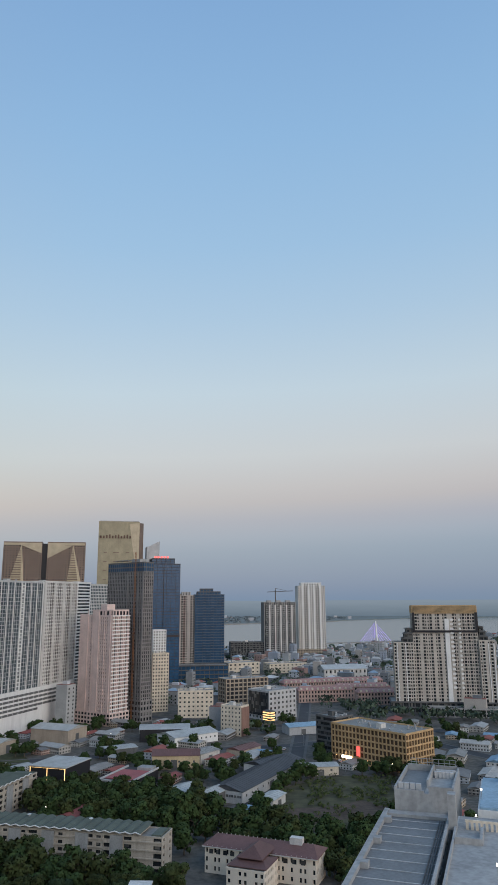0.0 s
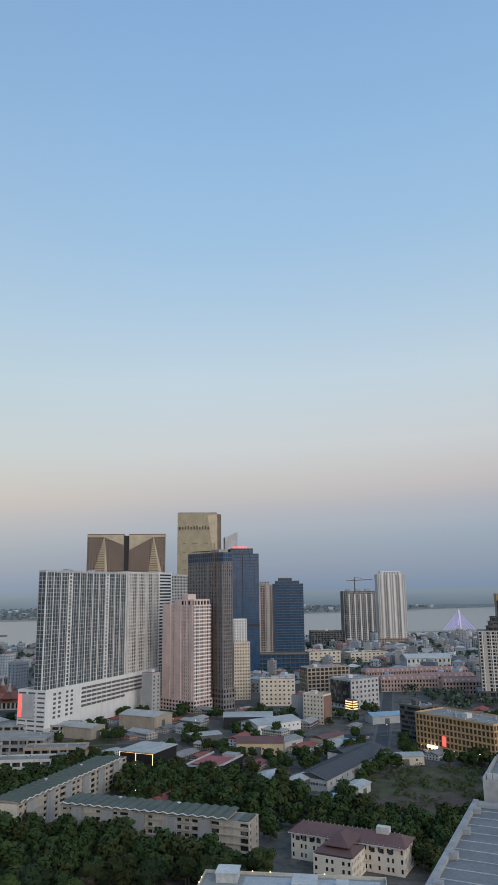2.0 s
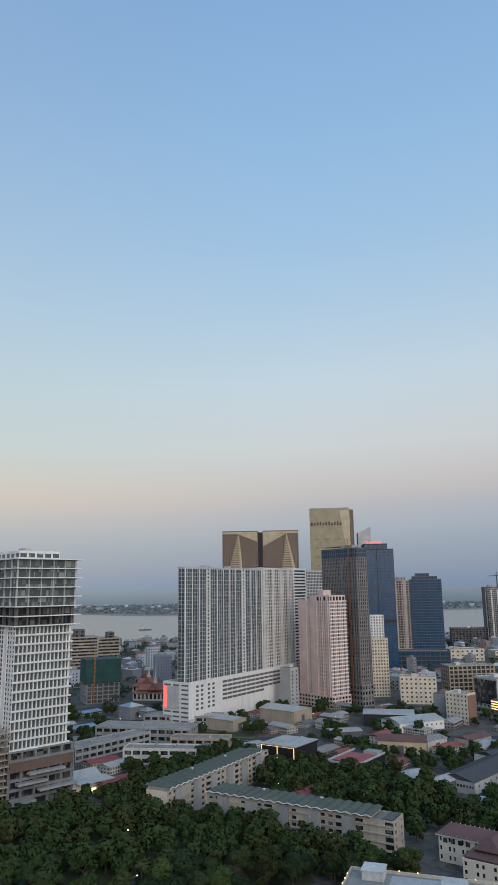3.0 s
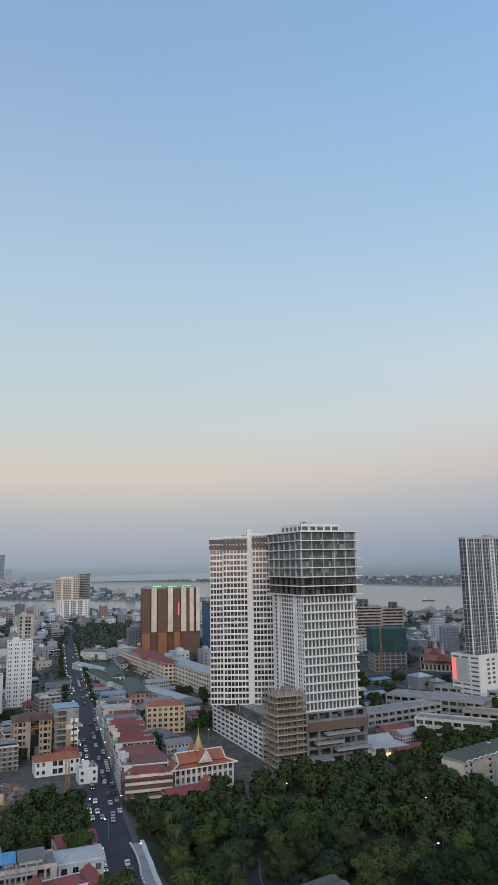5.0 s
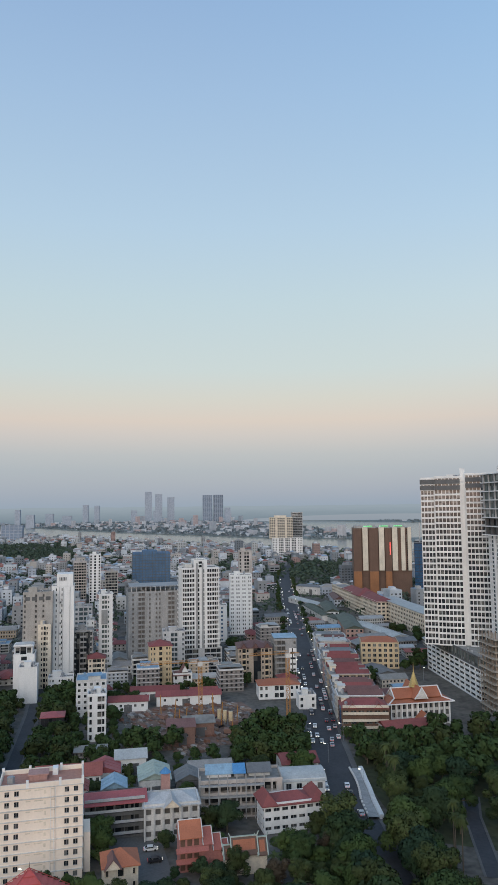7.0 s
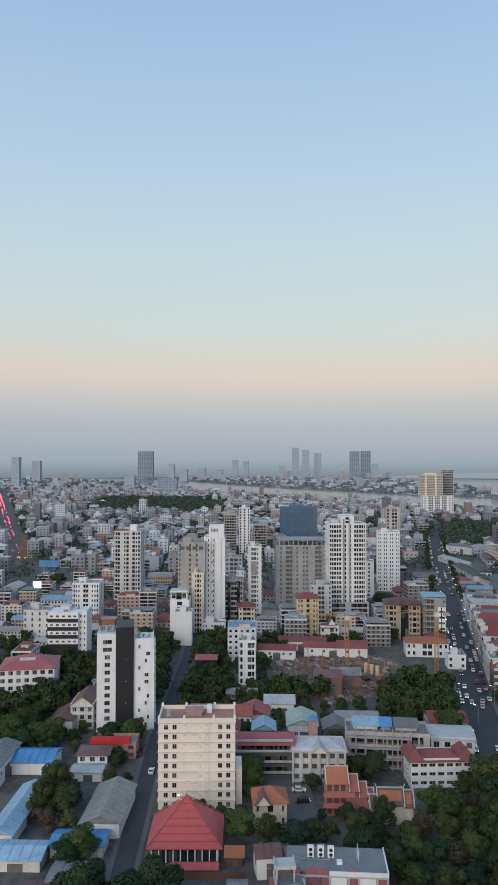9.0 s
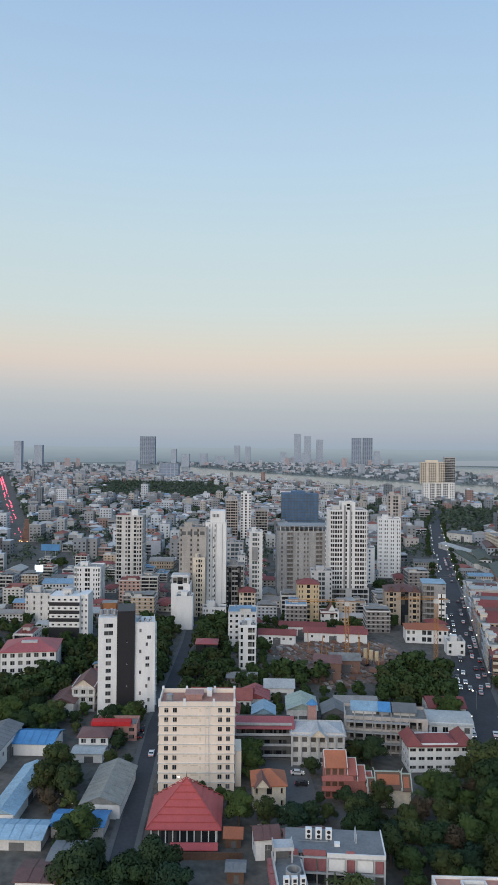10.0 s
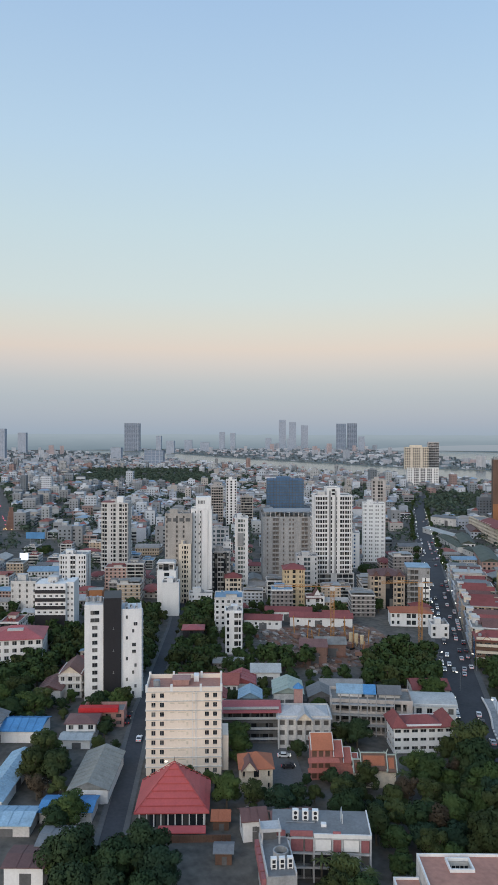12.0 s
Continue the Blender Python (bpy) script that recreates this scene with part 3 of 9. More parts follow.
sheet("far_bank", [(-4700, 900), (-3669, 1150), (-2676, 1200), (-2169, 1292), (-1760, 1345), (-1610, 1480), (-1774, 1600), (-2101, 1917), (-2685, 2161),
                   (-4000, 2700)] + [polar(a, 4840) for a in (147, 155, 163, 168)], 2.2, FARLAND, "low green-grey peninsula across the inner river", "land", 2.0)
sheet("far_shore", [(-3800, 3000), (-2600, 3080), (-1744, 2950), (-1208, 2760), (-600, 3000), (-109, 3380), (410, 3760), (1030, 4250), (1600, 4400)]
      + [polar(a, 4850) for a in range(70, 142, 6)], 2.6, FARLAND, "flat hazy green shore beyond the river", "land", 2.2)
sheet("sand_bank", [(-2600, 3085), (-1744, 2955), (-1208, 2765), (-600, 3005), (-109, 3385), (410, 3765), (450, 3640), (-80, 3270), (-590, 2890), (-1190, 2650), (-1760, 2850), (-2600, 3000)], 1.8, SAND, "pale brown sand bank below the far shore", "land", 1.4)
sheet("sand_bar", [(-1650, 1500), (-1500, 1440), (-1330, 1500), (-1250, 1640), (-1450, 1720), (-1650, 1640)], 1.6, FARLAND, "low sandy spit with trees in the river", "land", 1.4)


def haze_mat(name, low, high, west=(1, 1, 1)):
    """A plain glowing distance with haze painted in, brighter towards its upper edge."""
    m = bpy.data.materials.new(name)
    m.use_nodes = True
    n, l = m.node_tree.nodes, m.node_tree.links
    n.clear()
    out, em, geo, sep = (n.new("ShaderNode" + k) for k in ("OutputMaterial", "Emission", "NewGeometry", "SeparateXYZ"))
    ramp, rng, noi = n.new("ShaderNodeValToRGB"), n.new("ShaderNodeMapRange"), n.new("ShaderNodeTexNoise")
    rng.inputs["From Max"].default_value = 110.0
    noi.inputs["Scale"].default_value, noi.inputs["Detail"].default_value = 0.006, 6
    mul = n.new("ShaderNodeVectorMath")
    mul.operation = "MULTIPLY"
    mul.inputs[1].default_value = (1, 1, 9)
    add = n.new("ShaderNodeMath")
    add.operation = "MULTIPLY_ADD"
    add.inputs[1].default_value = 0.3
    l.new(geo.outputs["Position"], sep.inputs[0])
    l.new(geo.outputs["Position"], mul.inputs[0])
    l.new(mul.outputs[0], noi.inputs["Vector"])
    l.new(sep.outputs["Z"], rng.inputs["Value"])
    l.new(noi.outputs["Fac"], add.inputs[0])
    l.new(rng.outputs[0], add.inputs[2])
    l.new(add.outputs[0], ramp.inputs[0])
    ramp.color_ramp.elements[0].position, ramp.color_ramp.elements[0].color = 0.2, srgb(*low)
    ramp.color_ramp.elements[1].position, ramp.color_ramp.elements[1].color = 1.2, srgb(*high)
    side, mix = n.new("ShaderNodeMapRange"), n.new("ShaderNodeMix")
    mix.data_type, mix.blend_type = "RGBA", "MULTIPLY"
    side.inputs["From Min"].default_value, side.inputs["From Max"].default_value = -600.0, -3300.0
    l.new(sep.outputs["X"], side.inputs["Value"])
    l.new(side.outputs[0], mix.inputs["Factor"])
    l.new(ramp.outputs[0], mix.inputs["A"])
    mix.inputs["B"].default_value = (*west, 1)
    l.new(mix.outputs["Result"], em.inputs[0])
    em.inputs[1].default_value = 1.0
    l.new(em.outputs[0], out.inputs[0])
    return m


# Horizon haze painted as glow, brighter westward to meet the sky there.
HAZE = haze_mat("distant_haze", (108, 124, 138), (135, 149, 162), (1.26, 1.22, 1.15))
HAZERIVER = haze_mat("distant_river_haze", (146, 156, 166), (156, 164, 172))
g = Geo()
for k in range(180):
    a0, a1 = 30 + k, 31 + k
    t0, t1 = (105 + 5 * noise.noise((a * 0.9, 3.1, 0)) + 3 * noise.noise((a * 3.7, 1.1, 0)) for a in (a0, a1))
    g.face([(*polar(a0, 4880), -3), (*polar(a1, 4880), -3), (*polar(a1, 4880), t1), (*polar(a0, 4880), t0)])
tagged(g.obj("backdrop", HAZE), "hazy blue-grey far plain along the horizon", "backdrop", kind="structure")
# The far river's hazy paleness is painted as a glowing strip.
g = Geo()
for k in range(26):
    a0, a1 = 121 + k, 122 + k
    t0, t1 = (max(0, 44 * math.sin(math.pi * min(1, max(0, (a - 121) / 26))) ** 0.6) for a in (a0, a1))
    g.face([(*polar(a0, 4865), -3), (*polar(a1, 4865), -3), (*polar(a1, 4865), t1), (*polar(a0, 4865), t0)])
tagged(g.obj("backdrop_water", HAZERIVER), "far reach of the river near the horizon, paled by haze", "backdrop", kind="structure")


# ---- roads and open ground ----
ROADS = []


def road(name, pts, width, label, walk_w=3.0):
    """A road along a line, with a raised pavement and kerb on both sides."""
    left, right = [], []
    P = [Vector(p) for p in pts]
    for i, p in enumerate(P):
        d = (P[min(i + 1, len(P) - 1)] - P[max(i - 1, 0)]).normalized()
        s = Vector((-d.y, d.x))
        left.append((p, s))
    g, k = Geo(), Geo()
    lift = 0.06 + 0.012 * len(ROADS) / 8
    for (p, s), (q, u) in zip(left, left[1:]):
        h = width / 2
        g.face([(*(p - s * h), lift), (*(q - u * h), lift), (*(q + u * h), lift), (*(p + s * h), lift)])
        for sg in (-1, 1):
            a, b = p + s * h * sg, q + u * h * sg
            c, d = p + s * (h + walk_w) * sg, q + u * (h + walk_w) * sg
            k.face([(*a, lift + 0.14), (*b, lift + 0.14), (*d, lift + 0.14), (*c, lift + 0.14)][::sg])
            k.face([(*a, 0.0), (*b, 0.0), (*b, lift + 0.14), (*a, lift + 0.14)])
        ROADS.append((tuple(p), tuple(q), h + walk_w))
    tagged(g.obj(name, ASPHALT), label, "road", kind="structure")
    tagged(k.obj("pavement", PAVING), "raised concrete pavement with a kerb beside the road", "pavement", kind="structure")


MAIN = [(-120, 132), (-174, 162), (-205, 180), (-251, 211), (-303, 248), (-411, 326), (-569, 437), (-780, 590), (-1000, 760)]
road("road", MAIN, 14.5, "dark asphalt avenue with evening traffic", 2.2)
road("street", [(-168, 35), (-226, 57), (-261, 70), (-297, 86), (-367, 116), (-480, 160), (-700, 245)], 5.5, "narrow asphalt street between walls and trees", 1.5)
road("street", [(-640, 20), (-500, 330), (-420, 520), (-300, 640), (-100, 700), (30, 640), (120, 520)], 9, "asphalt cross street between city blocks", 2)
road("street", [(-10, 380), (30, 500), (45, 640), (60, 800)], 9, "asphalt street lined by sheds and lit signs", 2)
road("street", [(-300, 560), (-190, 500), (-60, 540), (30, 560), (200, 640)], 10, "asphalt street with parked cars below the towers", 2)
road("street", [(60, 720), (140, 560), (190, 470), (320, 420)], 10, "raised asphalt road curving past the tower's foot", 2)
road("street", [(-236, 234), (-213, 248), (-192, 266), (-165, 282), (-128, 300)], 7, "asphalt lane between the hall and the park trees", 1.2)
road("path", [(-134, 174), (-148, 187), (-163, 201), (-174, 214)], 4.5, "pale paved path between park trees", 0.8)
road("path", [(-128, 222), (-135, 231), (-148, 241), (-135, 248), (-118, 262)], 4.0, "pale paved path curving through the park", 0.8)
sheet("lawn", [(8, 372), (20, 440), (52, 468), (84, 462), (78, 395), (45, 352)], 0.08, DRYGRASS, "rough dark grass of an empty lot", "grass")
sheet("yard", [(-224, 92), (-222, 112), (-186, 100), (-178, 92), (-190, 84)], 0.07, PAVING, "grey paved yard between the school buildings", "yard")
sheet("building_site", [(-350, 160), (-326, 216), (-284, 208), (-270, 180), (-285, 138)], 0.09, SOIL, "churned reddish soil of a building site", "soil")
sheet("car_park", [(-225, 430), (-300, 560), (-215, 560), (-180, 440)], 0.07, ASPHALT, "asphalt car park between low concrete halls", "car park")
sheet("sports_pitch", [(-190, 470), (-215, 515), (-165, 545), (-140, 495)], 0.1, GRASS, "green rows of a garden behind the block", "grass")
sheet("park_ground", [(-229, 205), (-213, 308), (-195, 342), (-156, 340), (-91, 318), (-60, 278), (-120, 205), (-165, 172)], 0.05, GRASS, "dark grass under the trees of a park", "grass")
sheet("weeds", [(12, 375), (30, 372), (62, 385), (74, 400), (60, 412), (40, 400), (20, 398)], 0.11, LOTBROWN, "reddish-brown weeds on the empty lot", "grass")


# ---- towers and large buildings ----
# white residential slab on a long parking podium
e = thing("residential_slab", "long grey glass and white residential slab on a parking podium", "apartment building", -211, 532, 73, size=(240, 26))
block(e, 165, 26, 0, 33, WHITE, DARKGREY, fh=3.3, bay=7.5, pier=0.2, band=0.62, parapet=1.2, panes=0, name="podium_wall", blind="f")
g = Geo()
for k in range(6):
    for u0 in (9, 15, 24, 30) + tuple(range(44, 158, 7)):
        if u0 < 40 or k < 5 - (u0 > 100):
            g.box(u0, -0.1, 29.2 - k * 3.3, u0 + (3 if u0 < 40 else 6.4), 0.05, 31.0 - k * 3.3)
g.pieces("parking_slot", DARKGREY, e, "dark horizontal ventilation slots")
g = Geo()
g.box(0.5, -0.35, 6, 26, -0.02, 7)
for k in range(8):
    g.box(1 + k * 3.2, -0.3, 0, 1.5 + k * 3.2, -0.02, 6.5)
g.obj("arcade", OFFWHITE, e)
Geo().box(-0.6, 10, 14, -0.1, 24, 31).obj("screen_frame", LIGHTGREY, e, "curved grey corner panel")
Geo().box(-0.9, 21.5, 14.5, -0.65, 24.5, 30.5).obj("advertising_screen", REDGLOW, e, "glowing red upright screen")
block(e, 113, 7, 33, 121, LIGHTGREY, SLABGLASS, fh=3.1, bay=3.3, pier=0.1, band=0.11, rec=0.3, ox=3, oy=7, panes=0, parapet=1.5, name="tower_wall")
g = Geo()
for u in (31, 83):
    g.box(u, 6.2, 33, u + 0.7, 6.98, 121)
    g.box(u + 4.2, 6.2, 33, u + 5, 6.98, 121)
    for k in range(29):
        g.box(u + 0.7, 6.4, 33 + k * 3.05, u + 4.2, 6.98, 33.8 + k * 3.05)
for u in (12, 21, 46, 55, 64, 73, 97, 106):
    g.box(u, 6.4, 33, u + 0.5, 6.98, 121)
g.box(2.5, 6.3, 33, 3.4, 6.98, 122)
g.box(115, 6.3, 33, 116, 6.98, 122)
g.pieces("white_ladder_strip", WHITE, e, "white vertical strips with short rungs")
facade(e, 56, 15, 33, 122, OFFWHITE, "swwWbswWWwswWbswwW", "ws", fh=3.1, ox=117, oy=6, parapet=1.5, name="white_wall", deep=0.4)
block(e, 26, 15, 33, 122.5, WHITE, GLASS, fh=3.1, bay=26, pier=0.12, band=0.45, ox=174, oy=6.5, parapet=1.5, name="striped_wall")
block(e, 36, 15, 0, 121, OFFWHITE, TEAL, fh=3.1, bay=3.3, pier=0.25, band=0.35, ox=200.5, oy=7, parapet=1.5, name="rear_wall")
for u in (30, 64, 118, 178):
    rooftop(e, 18, 12, 121, u, 1, 3, wall=LIGHTGREY, ox=u, oy=8)

# pale pink tower
e = thing("apartment_tower", "pale pink apartment tower with white balcony bands", "apartment tower", -120.9, 646.1, 55, size=(24, 44))
facade(e, 21, 42, 10, 92, PINK, "wbwwbwwbw", "wwwsswwwsswwwwss", fh=3.15, deep=0.5, rail=WHITE)
block(e, 23.5, 44, 0, 10, PINK, GLASS, fh=3.3, bay=4, pier=0.3, band=0.4, ox=-1.2, oy=-1.2, name="base_wall", parapet=0.8)
g = Geo()
g.box(-0.5, 17, 10, 0.02, 24, 97)
g.box(-0.5, 31, 10, 0.02, 41.5, 94)
for v in (2, 9.5, 16.8, 24.2, 30.8):
    g.box(-0.7, v, 10, 0.02, v + 0.5, 97)
g.pieces("blank_strip", PINK, e)
g = Geo()
for k in range(27):
    g.box(-0.5, -0.6, 10 + k * 3.15, 21.4, -0.05, 10.9 + k * 3.15)
g.pieces("balcony_band", WHITE, e, "white horizontal balcony bands")
block(e, 20, 26, 92, 97, PINK, GLASS, fh=4.5, bay=4, pier=0.35, band=0.3, oy=0.5, ox=0.5, name="crown_wall", parapet=0.8)
Geo().box(4, 12, 97.2, 14, 20, 102.5).obj("plant_room", PINK, e)
rooftop(e, 18, 20, 97, 5, 2, 4, False)

# unfinished brown-grey tower with a hoist
e = thing("unfinished_tower", "unfinished brown-grey concrete tower with an orange hoist mast", "tower", -97.2, 665.6, 50, size=(14, 52))
block(e, 12, 52, 0, 132, DUSKBROWN, GLASS, fh=3.4, bay=2.4, pier=0.45, band=0.3, parapet=0)
block(e, 12, 52, 132.1, 140, DARKGREY, BLUEGLASS, fh=4, bay=3, pier=0.2, band=0.25, parapet=1, name="top_wall")
g = Geo()
for v in (0.2, 3.5, 7, 22):
    g.box(-0.6, v, 0, -0.05, v + 1.1, 132)
g.pieces("rib", DUSKBROWN, e, "brown full-height ribs")
g = Geo()
for k in range(50):
    g.box(-2.2, 9, k * 3, -1.9, 9.3, k * 3 + 3)
    g.box(-2.2, 10.5, k * 3, -1.9, 10.8, k * 3 + 3)
    g.beam((-2, 9, k * 3), (-2, 10.8, k * 3 + 3), 0.12)
g.obj("hoist_mast", RUST, e, "rusty orange lattice hoist mast")
block(e, 14, 56, 0, 18, DUSKBROWN, GLASS, fh=4, bay=4, pier=0.4, band=0.4, ox=-1.5, oy=-1.5, name="podium_wall")
g = Geo()
g.box(2, 8, 140, 10, 20, 144)
g.box(1, 24, 143, 11, 44, 143.4)
for p in ((2, 25), (10, 25), (2, 43), (10, 43)):
    g.box(p[0], p[1], 140, p[0] + 0.4, p[1] + 0.4, 143)
g.obj("plant_room", GREY, e)

# gold slab towers
e = thing("hotel_tower", "brown twin-fronted hotel tower with gold triangular facets", "hotel tower", -374.5, 1087.3, 12, size=(124, 34))
block(e, 57, 32, 0, 194, BRONZE, GLASS, fh=3.6, bay=4.4, pier=0.5, band=0.55, parapet=1.5)
block(e, 57, 32, 0, 194, BRONZE, GLASS, fh=3.6, bay=4.4, pier=0.5, band=0.55, parapet=1.5, ox=65)
Geo().box(57, 4, 0, 65, 30, 193).obj("dark_joint", BLACK, e)
for ox, apex, foot in ((0, 26, (-4, 30)), (65, 38, (22, 55))):
    a, b, m_ = ox + 0.5, ox + 56.5, ox + apex
    g = Geo()
    g.face([(m_, -2.2, 190), (ox + foot[0] + 4, -0.5, 96), (ox + foot[1], -0.5, 96)])
    g.face([(ox + foot[1], -0.5, 96), (ox + foot[1] + 6, -0.05, 96), (m_ + 1, -0.05, 190), (m_, -2.2, 190)])
    g.obj("gold_facet", PALEGOLD, e, "pale gold folded facet")
    g = Geo()
    inner, lo = (b, 186) if ox == 0 else (a, 178)
    g.face([(m_, -2.2, 190), (inner, -0.6, 191), (inner, -0.6, lo - 8)][::1 if ox else -1])
    g.face([(a, -0.55, 193.8), (b, -0.55, 193.8), (b, -0.55, 190.5), (a, -0.55, 190.5)][::-1])
    g.obj("gold_fascia", PALEGOLD, e, "pale gold top fascia")
    g = Geo()
    for k in range(24):
        q = (190 - (98 + k * 3.6)) / 94
        g.box(m_ + (ox + foot[0] + 5 - m_) * q, -2.6, 98 + k * 3.6, m_ + (ox + foot[1] - 1 - m_) * q, -0.3, 99.3 + k * 3.6)
    g.pieces("louvre", BRONZE, e)

e = thing("hotel_tower", "tall gold hotel tower with a chamfered corner", "hotel tower", -238.1, 1125.1, 12, size=(94, 36))
block(e, 64, 34, 0, 228, GOLD, GOLD, fh=3.8, bay=32, pier=0.93, band=0.9, parapet=2)
g = Geo()
g.face([(48, -0.4, 226), (64.2, -0.4, 228), (64.2, -0.4, 130), (60, -0.4, 150)][::-1])
g.obj("pale_facet", PALEGOLD, e, "pale gold triangular facet")
g = Geo()
g.face([(64.05, -0.05, 0), (71, 8, 0), (71, 8, 228), (64.05, -0.05, 228)])
g.face([(71, 8, 0), (71, 33, 0), (71, 33, 228), (71, 8, 228)])
g.face([(64.05, 0, 228), (71, 8, 228), (71, 33, 228), (64.05, 33, 228)])
g.face([(71, 33, 0), (64.05, 33, 0), (64.05, 33, 228), (71, 33, 228)])
g.obj("chamfered_corner", BRONZE, e)
g = Geo()
for k in range(10):
    g.box(7 + k * 4.6, -0.7, 203, 9.6 + k * 4.6, -0.3, 207 + (k % 3))
g.cone(3.5, -0.4, 203, 207, 1.6, 1.6, 8)
g.pieces("sign_shape", BROWN, e, "row of dark sign shapes")
g = Geo()
for k in range(7):
    for u in (9, 24, 28, 44):
        g.box(u, -0.5, 96 + k * 14, u + 5, -0.1, 97.4 + k * 14)
g.pieces("window_slot", BRONZE, e)
g = Geo().box(1, 1, 228.5, 63, 2, 231).box(50, 8, 228.2, 60, 20, 232)
g.obj("roof_rail", LIGHTGREY, e)
e2 = thing("office_tower", "grey faceted tower beside the gold hotel", "tower", -165, 1150, 12, size=(24, 30))
block(e2, 21, 28, 0, 190, LIGHTGREY, TEAL, fh=4, bay=7, pier=0.6, band=0.5, parapet=1)
g = Geo()
g.face([(0.5, -0.6, 190), (21, -0.6, 200), (21, -0.6, 174), (10, -2, 160)])
g.face([(0.5, -0.6, 190), (10, -2, 160), (0.5, -0.6, 140)])
g.obj("facet", LIGHTGREY, e2)

e = thing("office_tower", "dark blue glass office tower with a red-lit crown", "office tower", -130.4, 930.9, 15, size=(44, 40))
block(e, 42, 38, 0, 152, BLACK, BLUEGLASS, fh=4, bay=6, pier=0.05, band=0.1, rec=0.15, parapet=1)
block(e, 30, 28, 152, 159, BLACK, BLUEGLASS, fh=4, bay=6, pier=0.08, band=0.15, ox=5, oy=4, name="crown_wall")
g = Geo()
for k in range(5):
    g.box(8 + 4 * k, 3.4, 160.2, 10.5 + 4 * k, 3.8, 162.5)
g.pieces("roof_sign", REDGLOW, e, "small red lit roof sign shapes")
g = Geo()
g.box(-0.4, -0.4, 60, 42.4, -0.05, 63)
g.box(20, -0.3, 0, 20.8, -0.05, 152)
g.obj("dark_band", BLACK, e)

e = thing("apartment_tower", "grey concrete lattice tower with small windows", "apartment tower", -115.3, 993.3, 10, size=(42, 34))
facade(e, 41, 34, 20, 112, GREIGE, "wWpbWwpWbwpWw", "wbws", fh=3.3, deep=0.5, rail=ROSE)
rooftop(e, 41, 34, 112, 8, 1, 3, wall=TAN)
block(e, 12, 18, 112, 117, LIGHTGREY, GLASS, bay=4, ox=24, oy=8, name="penthouse_wall", parapet=0.6)
e = thing("office_tower", "dark blue glass tower with stepped top", "office tower", -74.6, 997.2, 8, size=(44, 36))
facade(e, 41, 34, 20, 113, BLUESTEEL, "gggbggbgggb", "ggbgg", BLUEGLASS, fh=3.6, rec=0.5, deep=0.5)
block(e, 32, 26, 113, 117, DARKGREY, BLUEGLASS, fh=4, bay=4, pier=0.15, band=0.2, ox=4, oy=4, name="step_wall")
block(e, 18, 16, 117, 121, DARKGREY, BLUEGLASS, fh=4, bay=4, pier=0.3, band=0.3, ox=8, oy=8, name="crown_wall")
e = thing("podium_building", "low dark blue glass podium below two towers", "office building", -107, 960, 8, size=(80, 60))
block(e, 80, 30, 0, 22, DARKGREY, BLUEGLASS, fh=5, bay=6, pier=0.1, band=0.25, balcony=0.8)

e = thing("apartment_tower", "slim cream apartment building with a flat roof", "apartment building", -95, 723.9, 20, size=(18, 18))
block(e, 16.5, 16, 0, 54, CREAM, GLASS, fh=3.2, bay=2.8, pier=0.5, band=0.5, panes=40)
rooftop(e, 16, 16, 54, 4, 2, 2)
e = thing("apartment_tower", "small white apartment block behind the cream one", "apartment building", -113, 860, 20, size=(16, 14))
block(e, 16, 14, 0, 71, WHITE, GLASS, bay=3, panes=40)

# pair of towers by the river
e = thing("unfinished_tower", "unfinished grey tower with white pilasters and a roof crane", "tower", 28.2, 1349.7, 8, size=(64, 40))
facade(e, 60, 36, 0, 102, GREY, "vgWWWgWWgWWWggWWg", "gggg", fh=3.4, parapet=0)
g = Geo()
for u in (9, 19.5, 30, 41, 51):
    g.box(u, -1.0, 14, u + 2.6, -0.05, 97)
g.pieces("pilaster", OFFWHITE, e, "white full-height pilaster")
Geo().box(-0.6, 0.5, 30, -0.1, 35, 102).obj("dark_flank", DARKGREY, e, "dark unfinished flank")
g = Geo()
for u in (6, 24, 42):
    g.box(u, 4, 102, u + 8, 16, 105.5)
g.pieces("roof_room", GREY, e)
g = Geo()
g.beam((24, 14, 102), (24, 14, 124), 0.9)
g.beam((8, 14, 121), (58, 14, 123), 0.6)
g.beam((24, 14, 128), (48, 14, 122.5), 0.25)
g.beam((24, 14, 122), (24, 14, 128), 0.5)
g.obj("roof_crane", DARKGREY, e, "dark tower crane on the roof")
block(e, 64, 30, 0, 30, DARKGREY, GLASS, fh=4, bay=6, pier=0.2, band=0.3, ox=-62, oy=4, name="podium_wall")
rooftop(e, 60, 28, 30, 6, 3, 4, ox=-60, oy=4)
e = thing("apartment_tower", "slender white apartment tower by the river", "apartment tower", 94.7, 1396.8, 5, size=(56, 40))
facade(e, 53, 36, 14, 132, OFFWHITE, "wwsWWswwsWWsww", "wsws", CURTAIN, fh=3.3)
block(e, 40, 24, 132, 138, WHITE, GLASS, fh=5, bay=5, ox=7, oy=4, name="crown_wall")
g = Geo()
for u in (8, 20, 30, 42):
    g.box(u, -0.8, 14, u + 2.2, -0.02, 136)
g.pieces("pilaster", WHITE, e)
block(e, 60, 44, 0, 14, TAN, GLASS, fh=4.5, bay=5, ox=-3, oy=-4, name="podium_wall")

# stepped condominium with a timber-coloured crown
e = thing("condominium", "stepped grey and white condominium with a golden louvred crown", "apartment tower", 138, 716, -8, size=(112, 45))
facade(e, 62, 26, 10, 92, CONDO, "wbwpbwwbpwbswbppbwpwbwbwbw", "wWbW", fh=3.1, ox=22, oy=4, deep=0.7, rail=GREIGE)
